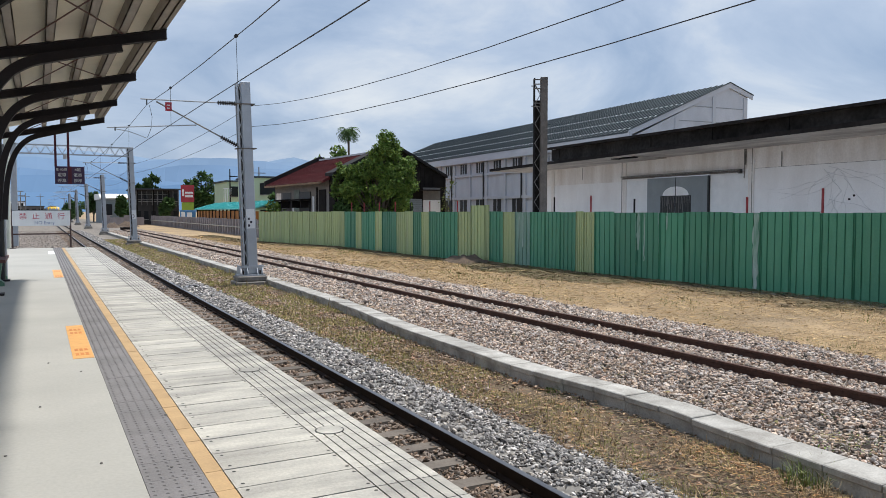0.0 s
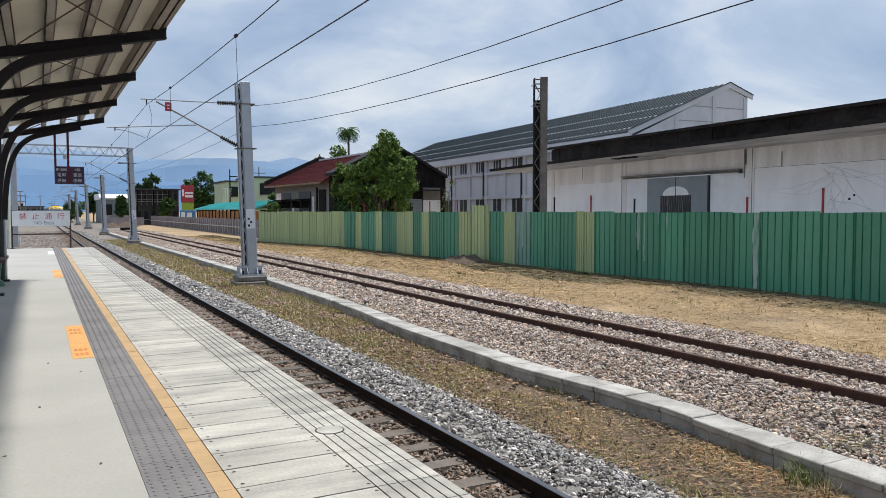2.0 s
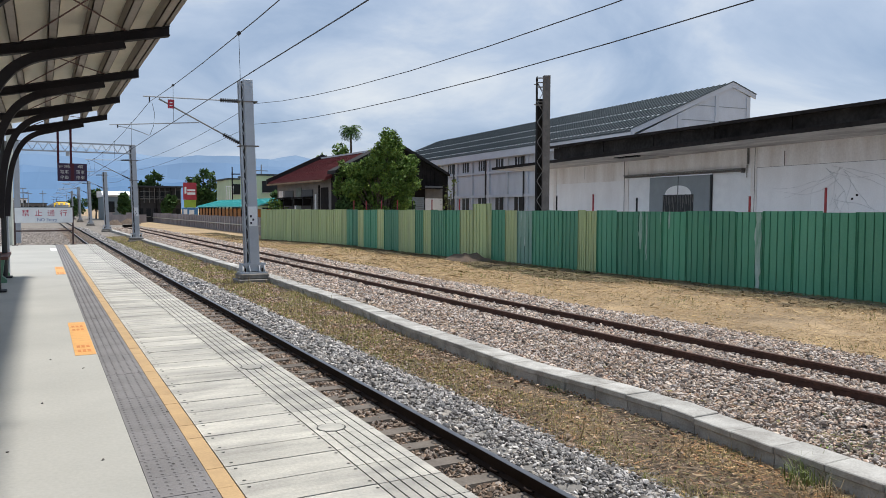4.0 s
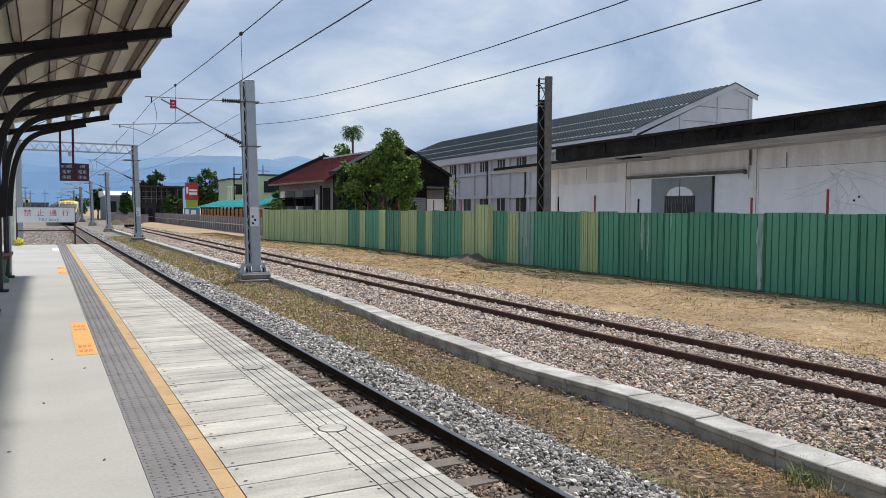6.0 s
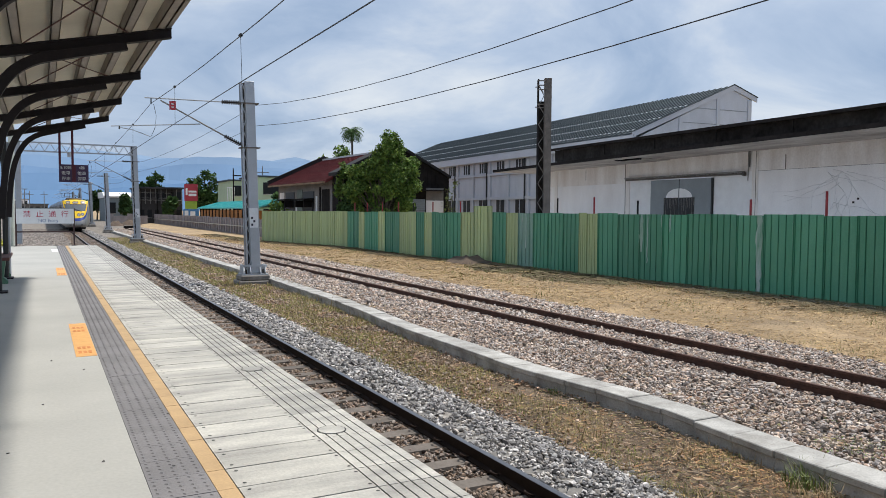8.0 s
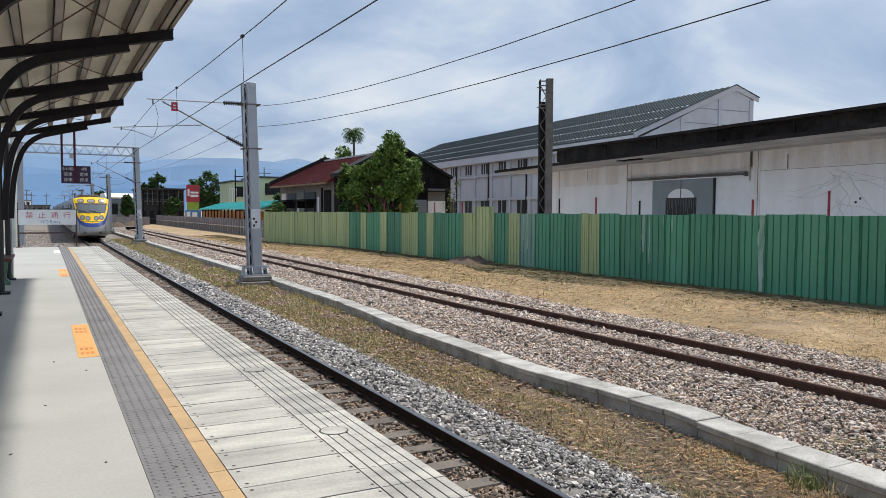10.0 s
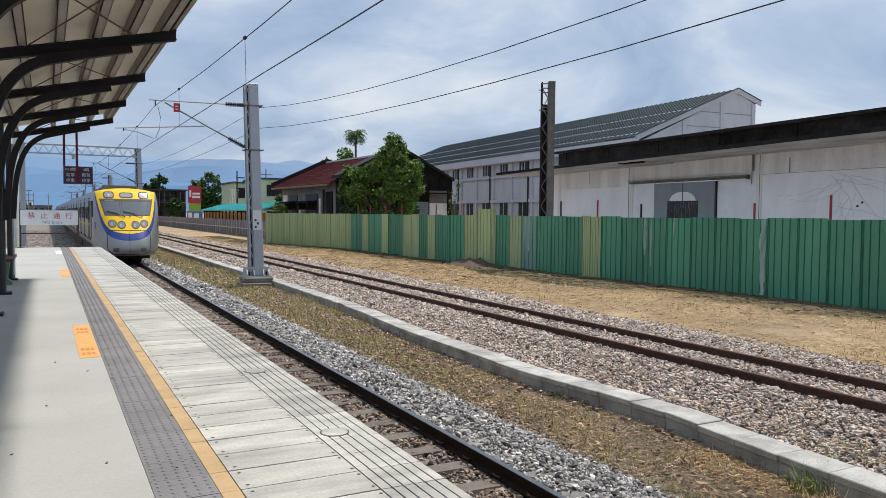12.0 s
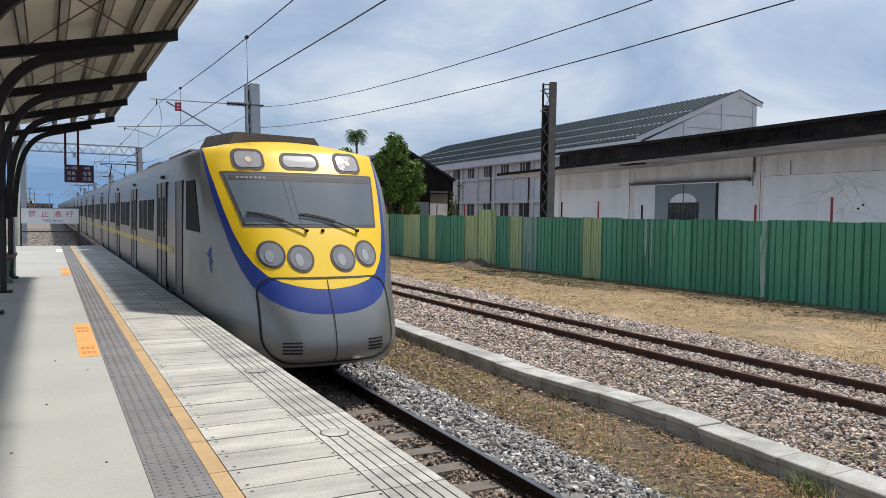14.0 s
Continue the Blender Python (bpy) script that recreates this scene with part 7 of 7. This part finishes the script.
        part("wiper_pivot", tube(bmesh.new(), [nose_at(x1, z1, 0.0), nose_at(x1, z1, 0.06)], 0.022, 8), M["dark_line"], face)
    part("washer_nozzle", tube(bmesh.new(), [nose_at(0.09, 2.2, 0.0), nose_at(0.09, 2.2, 0.03)], 0.025, 8), M["dark_line"], face)
    # roof fairing behind the face
    bm = bmesh.new()
    v = [bm.verts.new(p) for p in ((-0.9, 2.5, 3.46), (0.62, 2.5, 3.46), (0.85, 4.6, 3.5), (-1.0, 4.6, 3.5), (-0.78, 2.58, 3.70), (0.5, 2.58, 3.67), (0.7, 4.6, 3.78), (-0.85, 4.6, 3.78))]
    for q in ((3, 2, 1, 0), (4, 5, 6, 7), (0, 1, 5, 4), (1, 2, 6, 5), (2, 3, 7, 6), (3, 0, 4, 7)):
        bm.faces.new([v[i] for i in q])
    part("roof_fairing", bm, M["train_roof"], t, "brown dusty roof fairing")
    return face


def train():
    t = thing("train", "yellow-fronted silver and blue electric train on the platform track", "train", pose(T1, 210, RAIL1))
    nose(t)
    pitch, car_len = 20.6, 20.2
    prof = [(-half_w(z), crest(z)) for z in (0.41, 0.45, 0.5, 0.6, 0.8, 1.2, 2.2, 2.9, 3.2, 3.4, 3.52, 3.64, 3.7)]
    outline = prof + [(-0.5, 3.58), (0.0, 3.60), (0.5, 3.58)] + [(-x, z) for x, z in prof[::-1]]
    for c in range(8):
        yc = c * pitch
        y0, y1 = (4.4 if c == 0 else yc), yc + car_len
        bm = bmesh.new()
        prism(bm, outline, y0, y1)
        for f in bm.faces:
            if f.calc_center_median().z > 3.41 and abs(f.normal.y) < 0.5:
                f.material_index = 1
        body = part("car_body", bm, [M["train_steel_shaded"], M["train_roof"]], t, "silver carriage body with dusty roof")
        part("underframe", cube(-1.2, y0 + 0.4, 0.12, 1.2, y1 - 0.4, 0.6), M["train_dark"], t, "black underframe")
        if c < 7:
            part("gangway", cube(-0.95, y1 - 0.02, 0.6, 0.95, y1 + 0.42, 3.5), M["train_dark"], t, "black gangway bellows")
        for s in (-1, 1):
            def plate(name, ya, yb, za, zb, depth, material, parent, label=""):
                x = s * (1.43 + depth)
                return part(name, cube(min(x, s * 1.40), ya, za, max(x, s * 1.40), yb, zb), material, parent, label)
            for dy in ((6.0, 11.3, 16.3) if c == 0 else (3.4, 10.1, 16.8)):
                # flat doors: darker leaf and dark strips stand for the recess and its shaded sides
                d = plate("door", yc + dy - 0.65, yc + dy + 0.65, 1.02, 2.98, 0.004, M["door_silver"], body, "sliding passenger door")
                for q in (-0.68, -0.03, 0.58):
                    plate("door_edge", yc + dy + q, yc + dy + q + 0.09, 1.02, 2.98, 0.012, M["dark_line"], d)
                for q in (-0.47, 0.17):
                    plate("door_window", yc + dy + q, yc + dy + q + 0.3, 1.95, 2.7, 0.008, M["side_glass"], d)
                plate("door_lamp", yc + dy - 0.12, yc + dy + 0.12, 3.06, 3.12, 0.015, M["dark_line"], d)
            groups = ((7.3, 10.0), (12.5, 15.1), (17.5, 19.3)) if c == 0 else ((0.8, 2.4), (4.8, 8.7), (11.5, 15.4), (18.0, 19.6))
            for a, b in groups:
                w = plate("window", yc + a, yc + b, 2.03, 2.68, 0.006, M["side_glass"], body, "dark side window")
                k = max(1, round((b - a) / 0.9))
                for i in range(1, k):
                    ym = yc + a + (b - a) * i / k
                    plate("mullion", ym - 0.05, ym + 0.05, 2.03, 2.68, 0.012, M["train_steel_shaded"], w)
            plate("stripe", y0 + 0.02, y1 - 0.02, 1.70, 1.82, 0.007, M["stripe"], body, "pale yellow stripe")
            plate("sill_line", y0, y1, 0.99, 1.015, 0.006, M["train_dark"], body)
            if c == 0:
                cd = plate("cab_door", yc + 3.45, yc + 4.15, 1.1, 2.95, 0.004, M["door_silver"], body, "cab door")
                for q in (3.43, 4.13):
                    plate("door_edge", q, q + 0.05, 1.1, 2.95, 0.012, M["dark_line"], cd)
                bm = bmesh.new()
                x = s * 1.436
                tri = [(1.85, 2.14), (3.1, 2.16), (3.1, 2.92), (2.35, 2.92)]
                lo = [bm.verts.new((s * 1.40, a, b)) for a, b in tri]
                hi = [bm.verts.new((x, a, b)) for a, b in tri]
                for i in range(4):
                    bm.faces.new((lo[i], lo[(i + 1) % 4], hi[(i + 1) % 4], hi[i]))
                bm.faces.new(hi)
                part("cab_window", bm, M["side_glass"], body, "dark raked cab side window")
                bm = bmesh.new()
                for k in range(3):
                    ribbon(bm, [(s * (1.36 + 0.01 * k), 1.6 + 0.05 * k), (s * (1.375 - 0.012 * k), 1.75), (s * (1.36 + 0.02 * k), 1.95 - 0.04 * k)], 0.018, 0.01)
                part("emblem", bm, M["train_blue"], body, "small dark blue emblem")
        for by in (2.9, 16.9):
            bg = part("bogie_frame", cube(-1.0, yc + by - 1.5, 0.3, 1.0, yc + by + 1.5, 0.62, 0.03), M["train_dark"], t, "black bogie frame")
            for ax in (-1.05, 1.05):
                for s in (-1, 1):
                    part("wheel", tube(bmesh.new(), [(s * 0.5, yc + by + ax, 0.43), (s * 0.64, yc + by + ax, 0.43)], 0.43, 20), M["train_dark"], bg, "steel wheel")
        for ya, yb, h in ((7.5, 10.5, 0.22), (12.5, 15.0, 0.22), (16.0, 18.0, 0.15)):
            part("roof_unit", cube(-0.7, yc + ya, 3.52, 0.7, yc + yb, 3.56 + h, 0.04), M["train_roof"], t, "dusty roof unit")
    for yp in (34.0, 75.0):
        pg = bmesh.new()
        for s in (-0.5, 0.5):
            tube(pg, [(s, yp, 3.54), (s * 0.7, yp + 1.2, 4.35), (s * 0.7, yp + 0.1, 4.86)], 0.03, 6)
        tube(pg, [(-0.9, yp + 0.1, 4.82), (-0.6, yp + 0.1, 4.87), (0.6, yp + 0.1, 4.87), (0.9, yp + 0.1, 4.82)], 0.03, 6)
        part("pantograph", pg, M["steel_dark"], t, "dark raised pantograph")
    # added dark box in place of the shadow under the nose; it hides wheels
    part("cab_shadow_box", cube(-1.02, 1.5, 0.2, 1.02, 4.7, 0.6, 0.03), M["train_dark"], t, "black box filling in for the shadow under the cab")
    return t


TRAIN = train()


def motions():
    front = ((0.0, 212.5), (3.0, 168.0), (5.5, 131.2), (8.0, 94.9), (10.5, 59.0), (11.5, 44.5), (12.5, 30.2), (13.0, 23.2), (13.5, 16.35), (14.0, 9.44))
    blown = ((0.0, -1.95, 0), (3.2, -1.95, 0), (4.4, -1.4, 30), (5.3, -0.86, 60), (6.0, -0.83, 80), (6.5, -0.82, 95), (7.0, -0.92, 70), (7.5, -1.0, 40), (8.0, -1.25, 0), (9.0, -1.95, -40), (14.0, -1.95, -40))
    walk(BAG, [(t, pose(x, 32.6, 0.0, rz=a)) for t, x, a in blown])
    walk(TRAIN, [(t, pose(T1, y, RAIL1)) for t, y in front])


motions()
